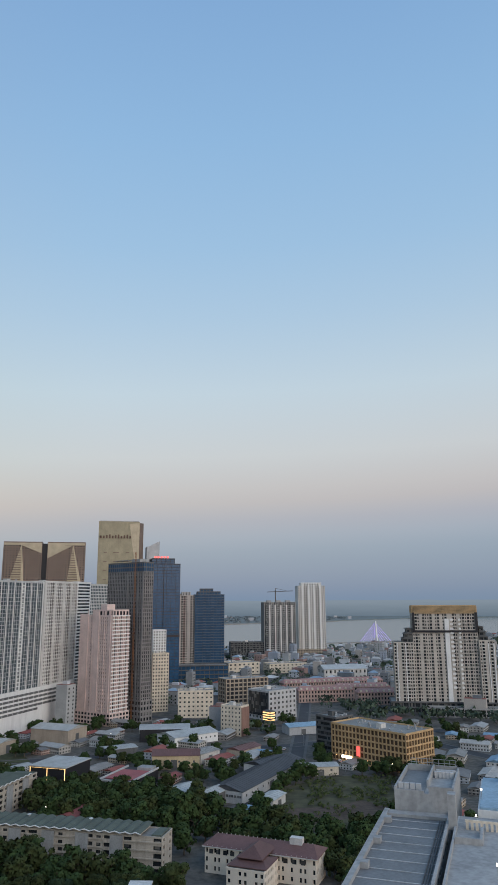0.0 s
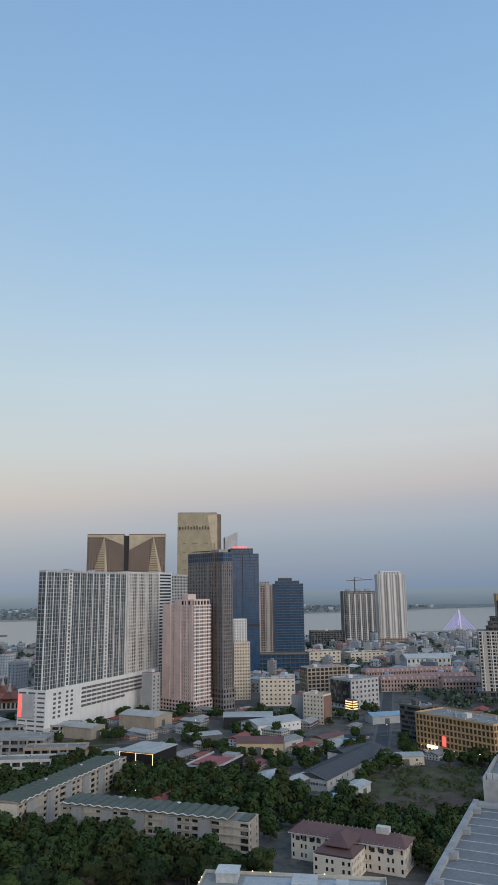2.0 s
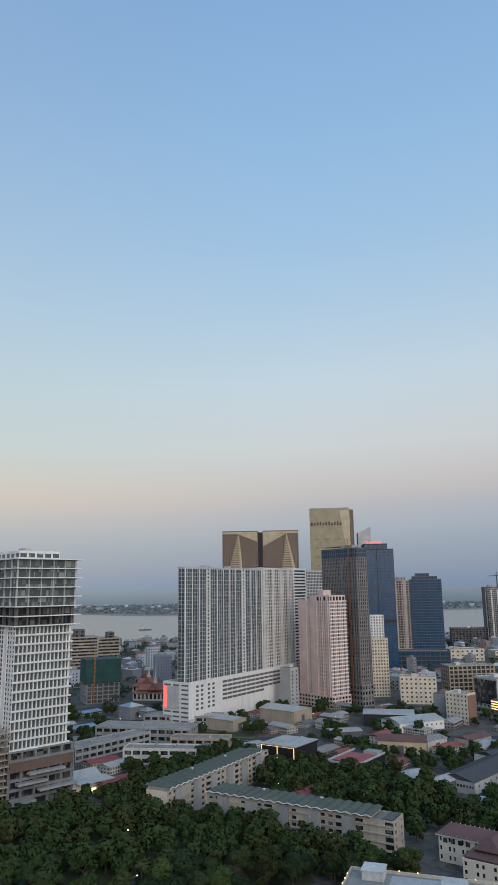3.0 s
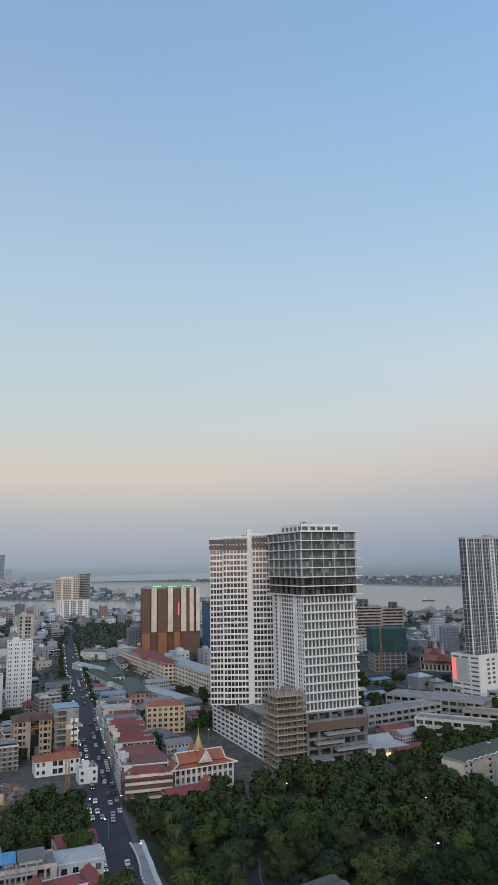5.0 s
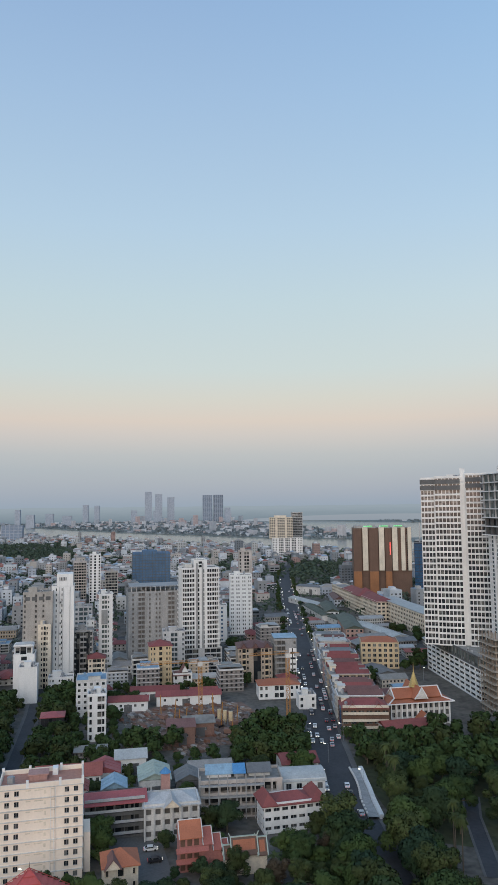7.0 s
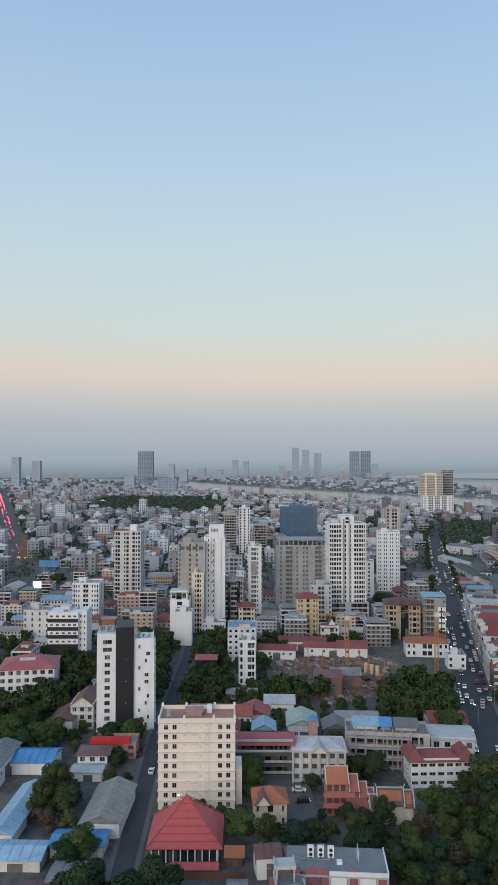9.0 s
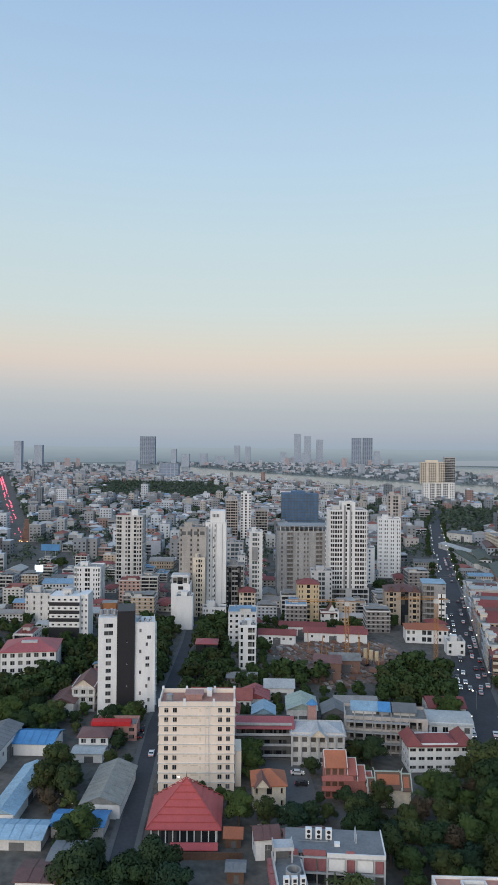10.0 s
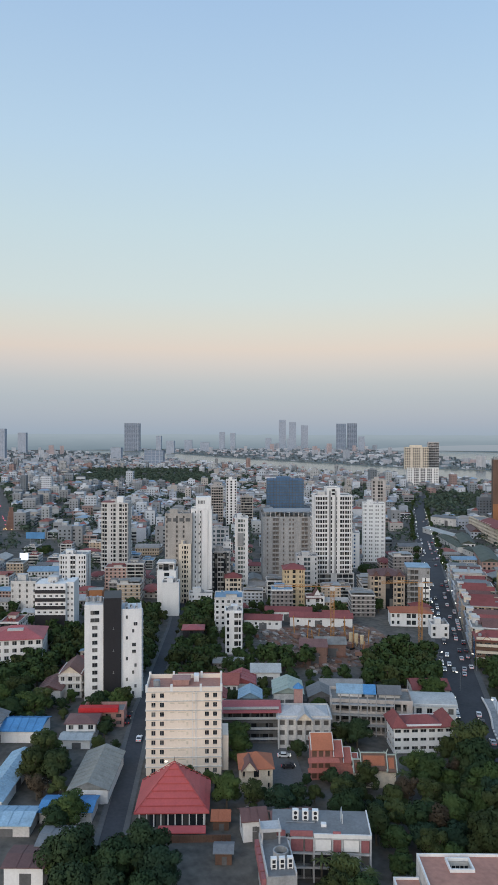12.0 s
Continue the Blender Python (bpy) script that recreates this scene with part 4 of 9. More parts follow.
facade(e, 19, 26, 10, 64, CONDO, "bwpbwbwb", "wWbWw", fh=3.1, ox=3, oy=1, name="wing_wall", deep=0.7, rail=OFFWHITE)
facade(e, 15, 26, 10, 66, CONDO, "wbpwbw", "wWbWw", fh=3.1, ox=84, oy=1, name="wing_wall", deep=0.7, rail=OFFWHITE)
g = Geo()
g.box(53, 3, 10, 57, 3.9, 87)
for u in (6, 14, 92, 97):
    g.box(u, 0.2, 10, u + 0.9, 0.98, 64)
g.pieces("white_strip", WHITE, e, "white full-height strips")
g = Geo()
for k in range(16):
    g.box(58, 2.6, 22 + k * 4.2, 61, 3.9, 24 + k * 4.2)
    g.box(66, 2.6, 22 + k * 4.2, 68, 3.9, 24 + k * 4.2)
g.pieces("balcony_box", WHITE, e)
for k in range(3):
    block(e, 10 - 2 * k, 20, 64 + 4.5 * k, 68 + 4.5 * k, DARKGREY, GLASS, fh=4, bay=5, pier=0.2, ox=12 + 2 * k, oy=4, name="step_wall", balcony=1.2, parapet=0.8)
    block(e, 8 - 2 * k, 20, 66 + 4.5 * k, 70 + 4.5 * k, DARKGREY, GLASS, fh=4, bay=5, pier=0.2, ox=85, oy=4, name="step_wall", balcony=1.2, parapet=0.8)
g = Geo().box(22, 3, 92, 84, 30, 92.6).box(23, 4, 99.2, 83, 29, 99.8)
for k in range(62):
    g.box(22.2 + k, 3, 92.5, 22.75 + k, 3.4, 99.5)
for k in range(26):
    g.box(21.8, 3.4 + k, 92.5, 22.2, 3.9 + k, 99.5)
    g.box(83.8, 3.4 + k, 92.5, 84.2, 3.9 + k, 99.5)
g.obj("louvred_crown", AMBER, e, "golden-brown louvred crown")
Geo().box(23.5, 4.5, 92.1, 82.5, 28, 99).obj("crown_core", GOLD, e)
g = Geo()
for u in (22, 82):
    g.box(u, 2.6, 76, u + 2.4, 3.6, 93)
g.box(22, 2.6, 74, 84, 3.6, 76)
g.obj("dark_frame", BLACK, e)
block(e, 110, 34, 0, 10, DARKGREY, GLASS, fh=5, bay=5.5, pier=0.2, band=0.35, ox=-2, oy=-5, balcony=0.8, name="podium_wall")
block(e, 80, 16, 0, 7, GREY, GLASS, fh=3.5, bay=8, pier=0.2, band=0.35, ox=30, oy=-24, name="terrace_wall")

# warm-lit ochre building along the lot
e = thing("office_building", "ochre six-storey office building with grid of dark windows", "office building", 97.3, 469.6, 42, size=(32, 102))
# The amber wall colour holds gold paint plus the warm wash of uplights.
block(e, 30, 62, 0, 22.6, AMBER, AMBERGLASS, fh=3.75, bay=3.1, pier=0.24, band=0.26, panes=0, balcony=0.2, rec=0.7)
rooftop(e, 30, 60, 22.6, 9, 5, 14)
g = Geo()
for k in range(9):
    g.cone(-0.9, 4 + k * 6.6, 3.2, 3.5, 0.25, 0.25, 6)
g.pieces("wall_lamp", WARMGLOW, e, "row of warm wall lamps")
Geo().box(-0.7, 37, 5, -0.3, 39.5, 11).obj("lit_sign", REDGLOW, e, "red lit upright sign panel")
Geo().box(-1.2, 44, 2.6, -0.4, 52, 4).obj("lit_fascia", LAMPGLOW, e, "bright shop fascia")

e = thing("office_building", "dark office block with stacked louvred floors", "office building", 60, 520, 42, size=(20, 20))
block(e, 18, 19, 0, 25, DARKGREY, GLASS, fh=3.1, bay=19, pier=0.02, band=0.4, balcony=0.5)
rooftop(e, 18, 19, 25, 19, 1, 6, wall=DARKGREY)

# cream institute with maroon roofs
e = thing("institute_building", "cream three-storey institute with brown-red hipped roofs", "building", -18.1, 310.7, -21, size=(47, 14))
facade(e, 46, 13, 0, 9.6, PALECREAM, "wswwswwswsswwwswswwswswwsw", "wwswws", fh=3.2, parapet=0, rec=0.4)
facade(e, 15, 15.8, 0, 8.2, PALECREAM, "wswwsww", "wwwwwwsww", fh=2.75, parapet=0.5, ox=16, oy=-16, name="porch_wall", rec=0.4)
PLACED.append((-9, 290.5, radians(-21), 15.5, 17))
g = Geo()
g.hip(0, 0, 46, 13, 9.9, 12.8, 0.9, inset=3.5)
g.obj("hipped_roof", MAROON, e)
g = Geo()
g.hip(16.5, -14, 30.5, -1.2, 9, 11, 0.8, inset=4)
g.hip(19, -11, 28, 4, 11, 14.2, 0.6)
g.obj("stepped_roof", MAROON, e)
g = Geo()
g.box(-0.9, -0.95, 9.5, 46.9, -0.75, 9.85)
g.box(-0.95, -0.75, 9.5, -0.75, 13.5, 9.85)
g.box(34, 5, 12, 39, 8, 14.6)
g.obj("cornice", OFFWHITE, e)
g = Geo()
for u in (2, 5, 8, 11, 33, 36.5, 40):
    g.box(u, -0.12, 7.1, u + 1.7, -0.02, 8.7)
g.pieces("dark_opening", GLASS, e, "dark glazed upper opening")
g = Geo()
for k in range(22):
    g.cone(1.5 + k * 2.05, -0.5, 10.1, 10.3, 0.11, 0.08, 6)
    g.cone(3 + k * 1.9, 6.5, 12.8, 13.15, 0.16, 0.1, 6)
g.obj("roof_studs", OFFWHITE, e, "row of small white roof studs", kind="stuff")

# black box hall, dark hall, school and sheds
e = thing("hall", "black box hall with yellow light lines and a pale roof", "hall", -105, 434, 72, size=(27, 25))
Geo().box(0, 0, 0, 27, 24, 12).obj("wall", BLACK, e)
g = Geo().box(-0.5, -0.5, 12.0, 27.5, 24.5, 12.5)
for k in range(9):
    g.box(-0.4 + k * 3.1, -0.4, 12.5, -0.2 + k * 3.1, 24.4, 12.62)
g.obj("roof", PALEMETAL, e)
g = Geo()
for v in (0.3, 12, 23.3):
    g.box(-0.25, v, 1, -0.1, v + 0.35, 11.7)
g.pieces("light_line", WARMGLOW, e, "thin warm light lines")
Geo().box(-0.2, 0.2, 11.5, -0.05, 24, 11.6).obj("light_edge", WARMGLOW, e)
e = thing("hall", "dark grey flat hall with a maroon roof deck", "hall", -66, 421.4, 72, size=(36, 20))
Geo().box(0, 0, 0, 36, 20, 7).obj("wall", BLACK, e)
g = Geo().box(-0.3, -0.3, 7, 36.3, 0.4, 8).box(-0.3, 19.6, 7, 36.3, 20.3, 8).box(-0.3, 0.4, 7, 0.4, 19.6, 8)
g.obj("parapet", LIGHTGREY, e)
Geo().box(6, 1, 7.02, 28, 19, 7.4).obj("roof_deck", REDMETAL, e)
Geo().box(28, 1, 7.05, 35, 10, 9).obj("plant_room", GREY, e)


def shed(x, y, th, w, d, h, rise, roof, wall, label, along="x", name="warehouse", door=True, bays=0):
    """A long low hall with a gabled sheet roof, wall openings and a door."""
    e = thing(name, label, "warehouse", x, y, th, size=(w, d))
    g = Geo().box(0, 0, 0, w, d, h)
    g.obj("wall", wall, e)
    r = Geo()
    r.gable(0, 0, w, d, h + 0.2, h + rise, 0.6, along)
    r.obj("roof", roof, e)
    s = Geo()
    n = max(3, int((w if along == "x" else d) / 2.5))
    for k in range(1, n):
        if along == "x":
            u = w * k / n
            s.beam((u, -0.55, h + 0.32), (u, d / 2, h + rise + 0.08), 0.05)
            s.beam((u, d + 0.55, h + 0.32), (u, d / 2, h + rise + 0.08), 0.05)
        else:
            u = d * k / n
            s.beam((-0.55, u, h + 0.32), (w / 2, u, h + rise + 0.08), 0.05)
            s.beam((w + 0.55, u, h + 0.32), (w / 2, u, h + rise + 0.08), 0.05)
    s.obj("roof_seam", roof, e)
    if door:
        Geo().box(w * 0.4, -0.08, 0, w * 0.4 + min(4, w * 0.3), 0.0, h * 0.7).obj("door", DARKGREY, e)
    for k in range(bays):
        child("window", pane(1.2, 1.2), e, w * (k + 0.7) / (bays + 0.4), 0.0, h * 0.5)
        child("window", pane(1.2, 1.2), e, 0.0, d * (k + 0.7) / (bays + 0.4), h * 0.5, -math.pi / 2)
    return e


shed(-62.5, 486, 2, 30, 13, 8, 3.2, MAROON, YELLOW, "ochre school hall with a brown-red gabled roof", name="school_hall", bays=6)
shed(-84, 575, 6, 38, 24, 9, 2, PALEMETAL, BLACK, "dark warehouse with a pale sheet roof", bays=0)
shed(-55, 555, 40, 40, 24, 6.4, 3, PALEMETAL, WHITE, "white warehouse with a row of small windows", bays=9)
shed(31.8, 600, 20, 26, 16, 6, 2.2, SKYBLUE, LIGHTGREY, "blue-roofed shed behind the shop signs")
shed(-4, 405, 64, 88, 20, 6, 3.2, CHARCOAL, LIGHTGREY, "long dark-roofed shed with pale wall panels", bays=12)
shed(12, 395, 64, 16, 9, 4.5, 1.2, PALEMETAL, OFFWHITE, "low shed with a pale roof")
shed(33, 466, 8, 22, 12, 5, 1.4, PALEMETAL, CREAM, "cream shed beside the empty lot", bays=3)
shed(10, 462, 50, 30, 18, 6, 2.5, CHARCOAL, OFFWHITE, "grey-roofed shed along the street")
shed(-6, 510, 55, 24, 12, 6, 2, MAROON, TAN, "red-brown roofed shed along the street")
shed(-32, 500, 55, 20, 14, 6, 1.4, FLATROOF, OFFWHITE, "low flat grey workshop")
shed(-38, 408, 60, 20, 12, 4.5, 1.8, PALEMETAL, LIGHTGREY, "pale-roofed shed among trees")
shed(-20, 398, 60, 15, 10, 6, 2.2, PALEMETAL, DARKGREY, "dark shed with a bright gabled roof")
shed(-4, 372, 60, 14, 8, 4, 1, SKYBLUE, OFFWHITE, "small shed with a faded blue roof")
shed(-175, 530, 68, 16, 32, 8, 2, PALEMETAL, TAN, "tan warehouse with a pale curved roof", along="y")
shed(-135, 560, 68, 24, 34, 11, 2.5, PALEMETAL, TAN, "tall tan warehouse with a grey roof", along="y")
shed(-98, 520, 30, 22, 14, 5, 1.2, PALEMETAL, DARKGREY, "low dark shop hall with a cream roof")

# middle office group
e = thing("office_building", "cream office block with square windows", "office building", -66, 689, 5, size=(34, 18))
block(e, 32.6, 16, 0, 23, CREAM, GLASS, fh=3.8, bay=4, pier=0.6, band=0.6, panes=60)
rooftop(e, 32, 16, 23, 3, 3, 3)
e = thing("apartment_building", "pale cream block with a red-brown side wall", "apartment building", -6.8, 596.5, 60, size=(14, 20))
block(e, 12.6, 19, 0, 22, CREAM, GLASS, fh=3.2, bay=3.1, pier=0.6, band=0.55, panes=60)
Geo().box(0.5, -0.5, 0, 12.4, -0.05, 21.5).obj("side_cladding", DULLBRICK, e, "red-brown side cladding")
rooftop(e, 12, 18, 22, 13, 1, 4)
e = thing("unfinished_building", "dark unfinished concrete frame building", "building", -22.8, 721.6, 25, size=(46, 24))
block(e, 46, 20, 0, 30, TAN, BLACK, fh=3.6, bay=4.5, pier=0.2, band=0.28, rec=1.2, parapet=0.6)
rooftop(e, 46, 20, 30, 31, 2, 2)
e = thing("office_building", "grey office block with a dark glazed side", "office building", 17.6, 668.2, 40, size=(34, 30))
block(e, 33.6, 29, 0, 24.8, LIGHTGREY, GLASS, fh=4, bay=4.6, pier=0.55, band=0.5, panes=70)
Geo().box(-0.5, 1, 4, -0.05, 28, 24).obj("glazed_side", GLASS, e)
rooftop(e, 33, 29, 24.8, 12, 2, 6)
Geo().box(-6, -8, 0, -0.6, 2, 10).obj("shop_block", DARKGREY, e)
g = Geo()
for k in range(4):
    g.box(-6.3, -7.5, 2 + 2 * k, -6.05, 1.5, 2.8 + 2 * k)
    g.box(-5.8, -8.3, 2 + 2 * k, -0.8, -8.05, 2.8 + 2 * k)
g.pieces("lit_fascia", WARMGLOW, e, "warm lit shop front")

# rose-coloured arcaded blocks
for (x, y, th, w, d) in ((52, 784, 8, 60, 14), (40, 850, 20, 80, 14), (112, 765, 5, 50, 16), (95, 812, 5, 60, 14), (90, 870, 10, 70, 14), (170, 830, 5, 40, 14)):
    e = thing("arcade_building", "rose-coloured colonial-style block with a maroon mansard roof", "building", x, y, th, size=(w, d), group="rose arcaded blocks")
    block(e, w, d, 0, 12, PALEROSE, GLASS, fh=4, bay=3.4, pier=0.5, band=0.42, parapet=0)
    r = Geo()
    r.hip(0, 0, w, d, 12.2, 16, 0.6, inset=3)
    r.obj("mansard_roof", ROSE, e)
    s = Geo()
    for k in range(int(w / 6)):
        s.box(2 + k * 6, 0.3, 12.4, 4 + k * 6, 2.4, 14.6)
    s.pieces("dormer", CREAM, e)
e = thing("hall", "long white hall with a grey gabled roof", "hall", 100, 985, 12, size=(60, 34))
block(e, 60, 30, 0, 15, OFFWHITE, GLASS, fh=7.5, bay=6, pier=0.6, band=0.5, parapet=0)
r = Geo()
r.gable(0, 0, 60, 30, 15.2, 20, 1, "x", 0, 0)
r.obj("roof", PALEMETAL, e)
for x, y, th, w, d, h in ((-30, 1070, 25, 50, 30, 16), (30, 1090, 20, 60, 26, 13)):
    e = thing("hall", "low tan hall with a flat roof", "hall", x, y, th, size=(w, d))
    block(e, w, d, 0, h, CREAM, GLASS, fh=5, bay=7, pier=0.6, band=0.6)
    rooftop(e, w, d, h, int(w), 2, 4)


# ---- walk-up apartment blocks with zigzag roofs ----
def walkup(x, y, th, w, d, label):
    e = thing("apartment_block", label, "apartment block", x, y, th, size=(w, d), group="old walk-up blocks")
    facade(e, w, d, 0, 13.5, BEIGE, "wWsswWwbsWwssWwbwWssW" if w > 60 else "wWsswWwbsWwss", "wsw", fh=2.7, rec=0.5, parapet=0.5, deep=0.5)
    n = int((w - 6) / 4.4)
    r = Geo()
    for k in range(n):
        u0, u1 = k * 4.4 + 0.2, k * 4.4 + 4.45
        r.face([(u0, -1.4, 14.9), (u0 + 2.15, -1.4, 15.5), (u0 + 2.15, d + 1.4, 15.8), (u0, d + 1.4, 15.2)])
        r.face([(u0 + 2.15, -1.4, 15.5), (u1, -1.4, 14.9), (u1, d + 1.4, 15.2), (u0 + 2.15, d + 1.4, 15.8)])
        r.face([(u0, -1.4, 14.9), (u0 + 2.15, -1.4, 15.5), (u1, -1.4, 14.9), (u1, -1.4, 14.55), (u0 + 2.15, -1.4, 15.15), (u0, -1.4, 14.55)])
    r.obj("folded_roof", GREENMETAL, e, "green-grey folded roof")
    t = Geo()
    for k in range(n):
        u0 = k * 4.4 + 0.2
        t.beam((u0, -1.5, 14.8), (u0 + 2.15, -1.5, 15.42), 0.16)
        t.beam((u0 + 2.15, -1.5, 15.42), (u0 + 4.3, -1.5, 14.8), 0.16)
    t.obj("eaves_edge", WHITE, e, "white zigzag eaves edge")
    a = Geo()
    for k in range(n):
        a.box(0.8 + k * 4.4, 0.4, 14.0, 3.8 + k * 4.4, d - 0.4, 14.9)
    a.pieces("attic_wall", BEIGE, e)
    s = Geo()
    for k in range(int(w / 15)):
        s.box(6 + k * 15, -0.7, 0, 11.5 + k * 15, -0.05, 13.6)
    s.pieces("stair_screen", GREY, e, "grey pierced stair screen")
    for u in (w * 0.3, w * 0.62):
        dish = Geo().cone(u, d * 0.5, 16.6, 17.4, 0.1, 0.9, 10)
        dish.obj("satellite_dish", WHITE, e)
    Geo().box(w - 5, 1, 13.6, w - 1, d - 1, 14.3).obj("water_room", GREENMETAL, e)
    Geo().box(-0.4, 0.2, 0, -0.05, d - 0.2, 13.6).obj("end_wall", CREAM, e, "plain cream end wall")
    g = Geo()
    for k in range(4):
        g.box(0.4, -0.5, 2.6 + k * 3, w - 0.4, -0.05, 3.1 + k * 3)
    g.pieces("floor_ledge", BEIGE, e)
    return e


walkup(-120.4, 326.2, -13, 88, 12, "long walk-up block with a green-grey zigzag roof and white eaves")
walkup(-139, 324, 76.5, 96, 12, "cream-ended walk-up block with a green-grey zigzag roof")

walkup(-128, 176, -18.5, 52, 12, "walk-up block with a green-grey zigzag roof among park trees")

# cream house with a lamp-lit parapet
e = thing("house", "cream flat-roofed house with a stair house and parapet lamps", "house", -45, 240, -2, size=(60, 20))
block(e, 60, 20, 0, 12, CREAM, GLASS, fh=3.4, bay=3.4, pier=0.5, band=0.5, panes=30)
Geo().box(5, 12, 12, 12, 19, 14.8).box(4.7, 11.7, 14.8, 12.3, 19.3, 15.1).obj("stair_house", OFFWHITE, e)
Geo().box(14, 2, 12.06, 58, 18, 12.14).obj("roof_deck", LIGHTGREY, e)
g = Geo().box(30, 8, 12.1, 38, 16, 14.2).box(44, 10, 12.1, 48, 15, 13.6)
g.pieces("roof_room", OFFWHITE, e)
g = Geo()
for u, v in ((0.1, 5), (0.1, 9), (0.1, 13), (16, 19.8), (22, 19.8), (40, 19.8)):
    g.cone(u, v, 13.0, 13.35, 0.22, 0.15, 8)
g.pieces("parapet_lamp", WARMGLOW, e, "small warm parapet lamp")

# ---- neighbouring roof close by ----
e = thing("neighbour_building", "grey flat-roofed neighbouring building with raised plant rooms", "building", 4.7, 93.3, 70.7, size=(100, 8))
block(e, 71.4, 13, 0, 61.8, LIGHTGREY, GLASS, fh=3.4, bay=4, pier=0.6, band=0.5, oy=-13, parapet=0, sides="fb", roof=GREYMETAL)
Geo().box(0.2, -0.45, 0, 71.2, -0.02, 61.7).obj("side_wall", LIGHTGREY, e)
g = Geo()
g.box(0, -0.9, 61.9, 71.4, 0.1, 62.7)
g.box(68.6, -13, 61.9, 71.4, -0.9, 62.5)
g.box(0, -13.4, 61.9, 71.4, -12.9, 63.1)
g.obj("roof_kerb", NEARGREY, e)
g = Geo()
for k in range(15):
    g.box(4.6 * k + 2, -12.8, 61.86, 4.6 * k + 2.22, -0.9, 61.95)
g.pieces("roof_seam", LIGHTGREY, e)
g = Geo()
for k in range(5):
    g.box(12 + 13 * k, -2.2, 61.9, 13.6 + 13 * k, -0.9, 62.9)
g.pieces("vent_block", NEARGREY, e)
g = Geo()
for k in range(3):
    g.box(0, -12.2 + k * 0.42, 61.95, 68, -12.05 + k * 0.42, 62.15)
g.pieces("roof_pipe", DARKGREY, e)
g = Geo().box(71.5, -14, 0, 92, -2, 66)
g.box(71.5, -14, 66, 92, -13.6, 67.2)
g.box(71.5, -2.4, 66, 92, -2, 67)
g.box(91.6, -13.6, 66, 92, -2.4, 67.4)
g.box(71.5, -8, 66, 71.9, -2.4, 66.5)
g.box(71.5, -13.6, 66, 71.9, -9, 67.4)
g.box(76, -8.6, 66, 91.6, -8.2, 67.6)
g.obj("plant_room", NEARGREY, e, "pale stepped plant room")
Geo().box(72, -8.1, 66.02, 91.5, -2.5, 66.1).obj("plant_roof", GREYMETAL, e)
for k in range(10):
    child("cooling_unit", ACUNIT, e, 86 + (k % 2) * 1.6, -9.3 - 0.42 * k, 66.05, 0.3)
for k in range(4):
    child("cooling_unit", ACUNIT, e, 73.5, -3.2 - 1.2 * k, 66.1, 1.57)
g = Geo()
for k in range(9):
    g.box(90.4, -13.4 + k * 1.25, 67.4, 90.5, -13.3 + k * 1.25, 69)
g.box(90.4, -13.4, 68.9, 90.5, -3.3, 69)
g.box(90.4, -13.4, 68.1, 90.5, -3.3, 68.2)
g.obj("railing", STEEL, e)
e = thing("neighbour_building", "pale grey roof terrace with a toothed parapet and plant boxes", "building", 18.3, 88.5, 70.7, size=(100, 4))
g = Geo().box(0, -30, 0, 72, -0.2, 62.2)
g.obj("wall", OFFWHITE, e)
Geo().box(0.3, -29.7, 62.22, 71.7, -0.5, 62.3).obj("roof", NEARGREY, e)
g = Geo().box(0, -0.5, 62.3, 62, -0.1, 63)
g.box(62.4, -0.5, 62.2, 65, 1.0, 68.4)
g.box(54.2, -5.4, 62.3, 54.7, -0.6, 63.4)
g.box(54.7, -5.4, 62.3, 61.6, -4.9, 63.4)
g.obj("roof_kerb", NEARGREY, e)
g = Geo()
for k in range(22):
    g.box(63, -2.6 - k * 0.9, 62.3, 63.6, -2.1 - k * 0.9, 63.6)
g.box(63.1, -22, 63.6, 63.5, -2, 64)
g.pieces("parapet_tooth", CREAM, e)
g = Geo().box(73, -40, 0, 100, -4, 63.4)
g.obj("white_wing", WHITE, e)
Geo().box(73.4, -39.6, 63.42, 99.6, -4.4, 63.8).obj("wing_roof", SKYBLUE, e)
g = Geo().box(95, -12, 63.8, 99, -8, 65.4).box(96, -11, 65.4, 98, -9, 66.4)
g.obj("roof_box", WHITE, e)
Geo().box(66, -26, 62.3, 71, -17, 67.5).obj("dark_box", DARKGREY, e)
g = Geo().box(2, -29, 62.4, 30, -14, 63.5)
g.obj("awning", CREAM, e)
for u, v, z in ((72, -5, 67.5), (64.8, -4, 64.4), (63, -16, 64.6), (40, -8, 64)):
    l = thing("flood_lamp", "small lit flood lamp on a short pole", "lamp", 0, 0)
    c, s_ = math.cos(radians(70.7)), math.sin(radians(70.7))
    l.matrix_basis = pose(18.3 + u * c - v * s_, 88.5 + u * s_ + v * c, z - 2)
    Geo().cone(0, 0, 0, 2, 0.05, 0.05, 6).obj("pole", STEEL, l)
    Geo().cone(0, 0, 1.9, 2.25, 0.2, 0.12, 8).obj("bulb", LAMPGLOW, l)

# ---- large white tower with scaffolding ----
e = thing("apartment_tower", "white high-rise with grid windows and glazed upper storeys", "apartment tower", -222.9, 322.2, 62, size=(40, 120))
block(e, 32, 40, 27, 87, WHITE, TEAL, fh=4.62, bay=2.3, pier=0.2, band=0.2, rec=0.9, panes=0, parapet=0, sides="frb")
facade(e, 32, 40, 27, 87, WHITE, "s", "wWsWWWWWWsWww", fh=2.31, rec=0.3, sides="l", core=False, name="flank_wall")
g = Geo()
for v in (7.6, 11.6, 27.4, 31.4):
    g.box(-0.5, v, 27, -0.05, v + 0.5, 87)
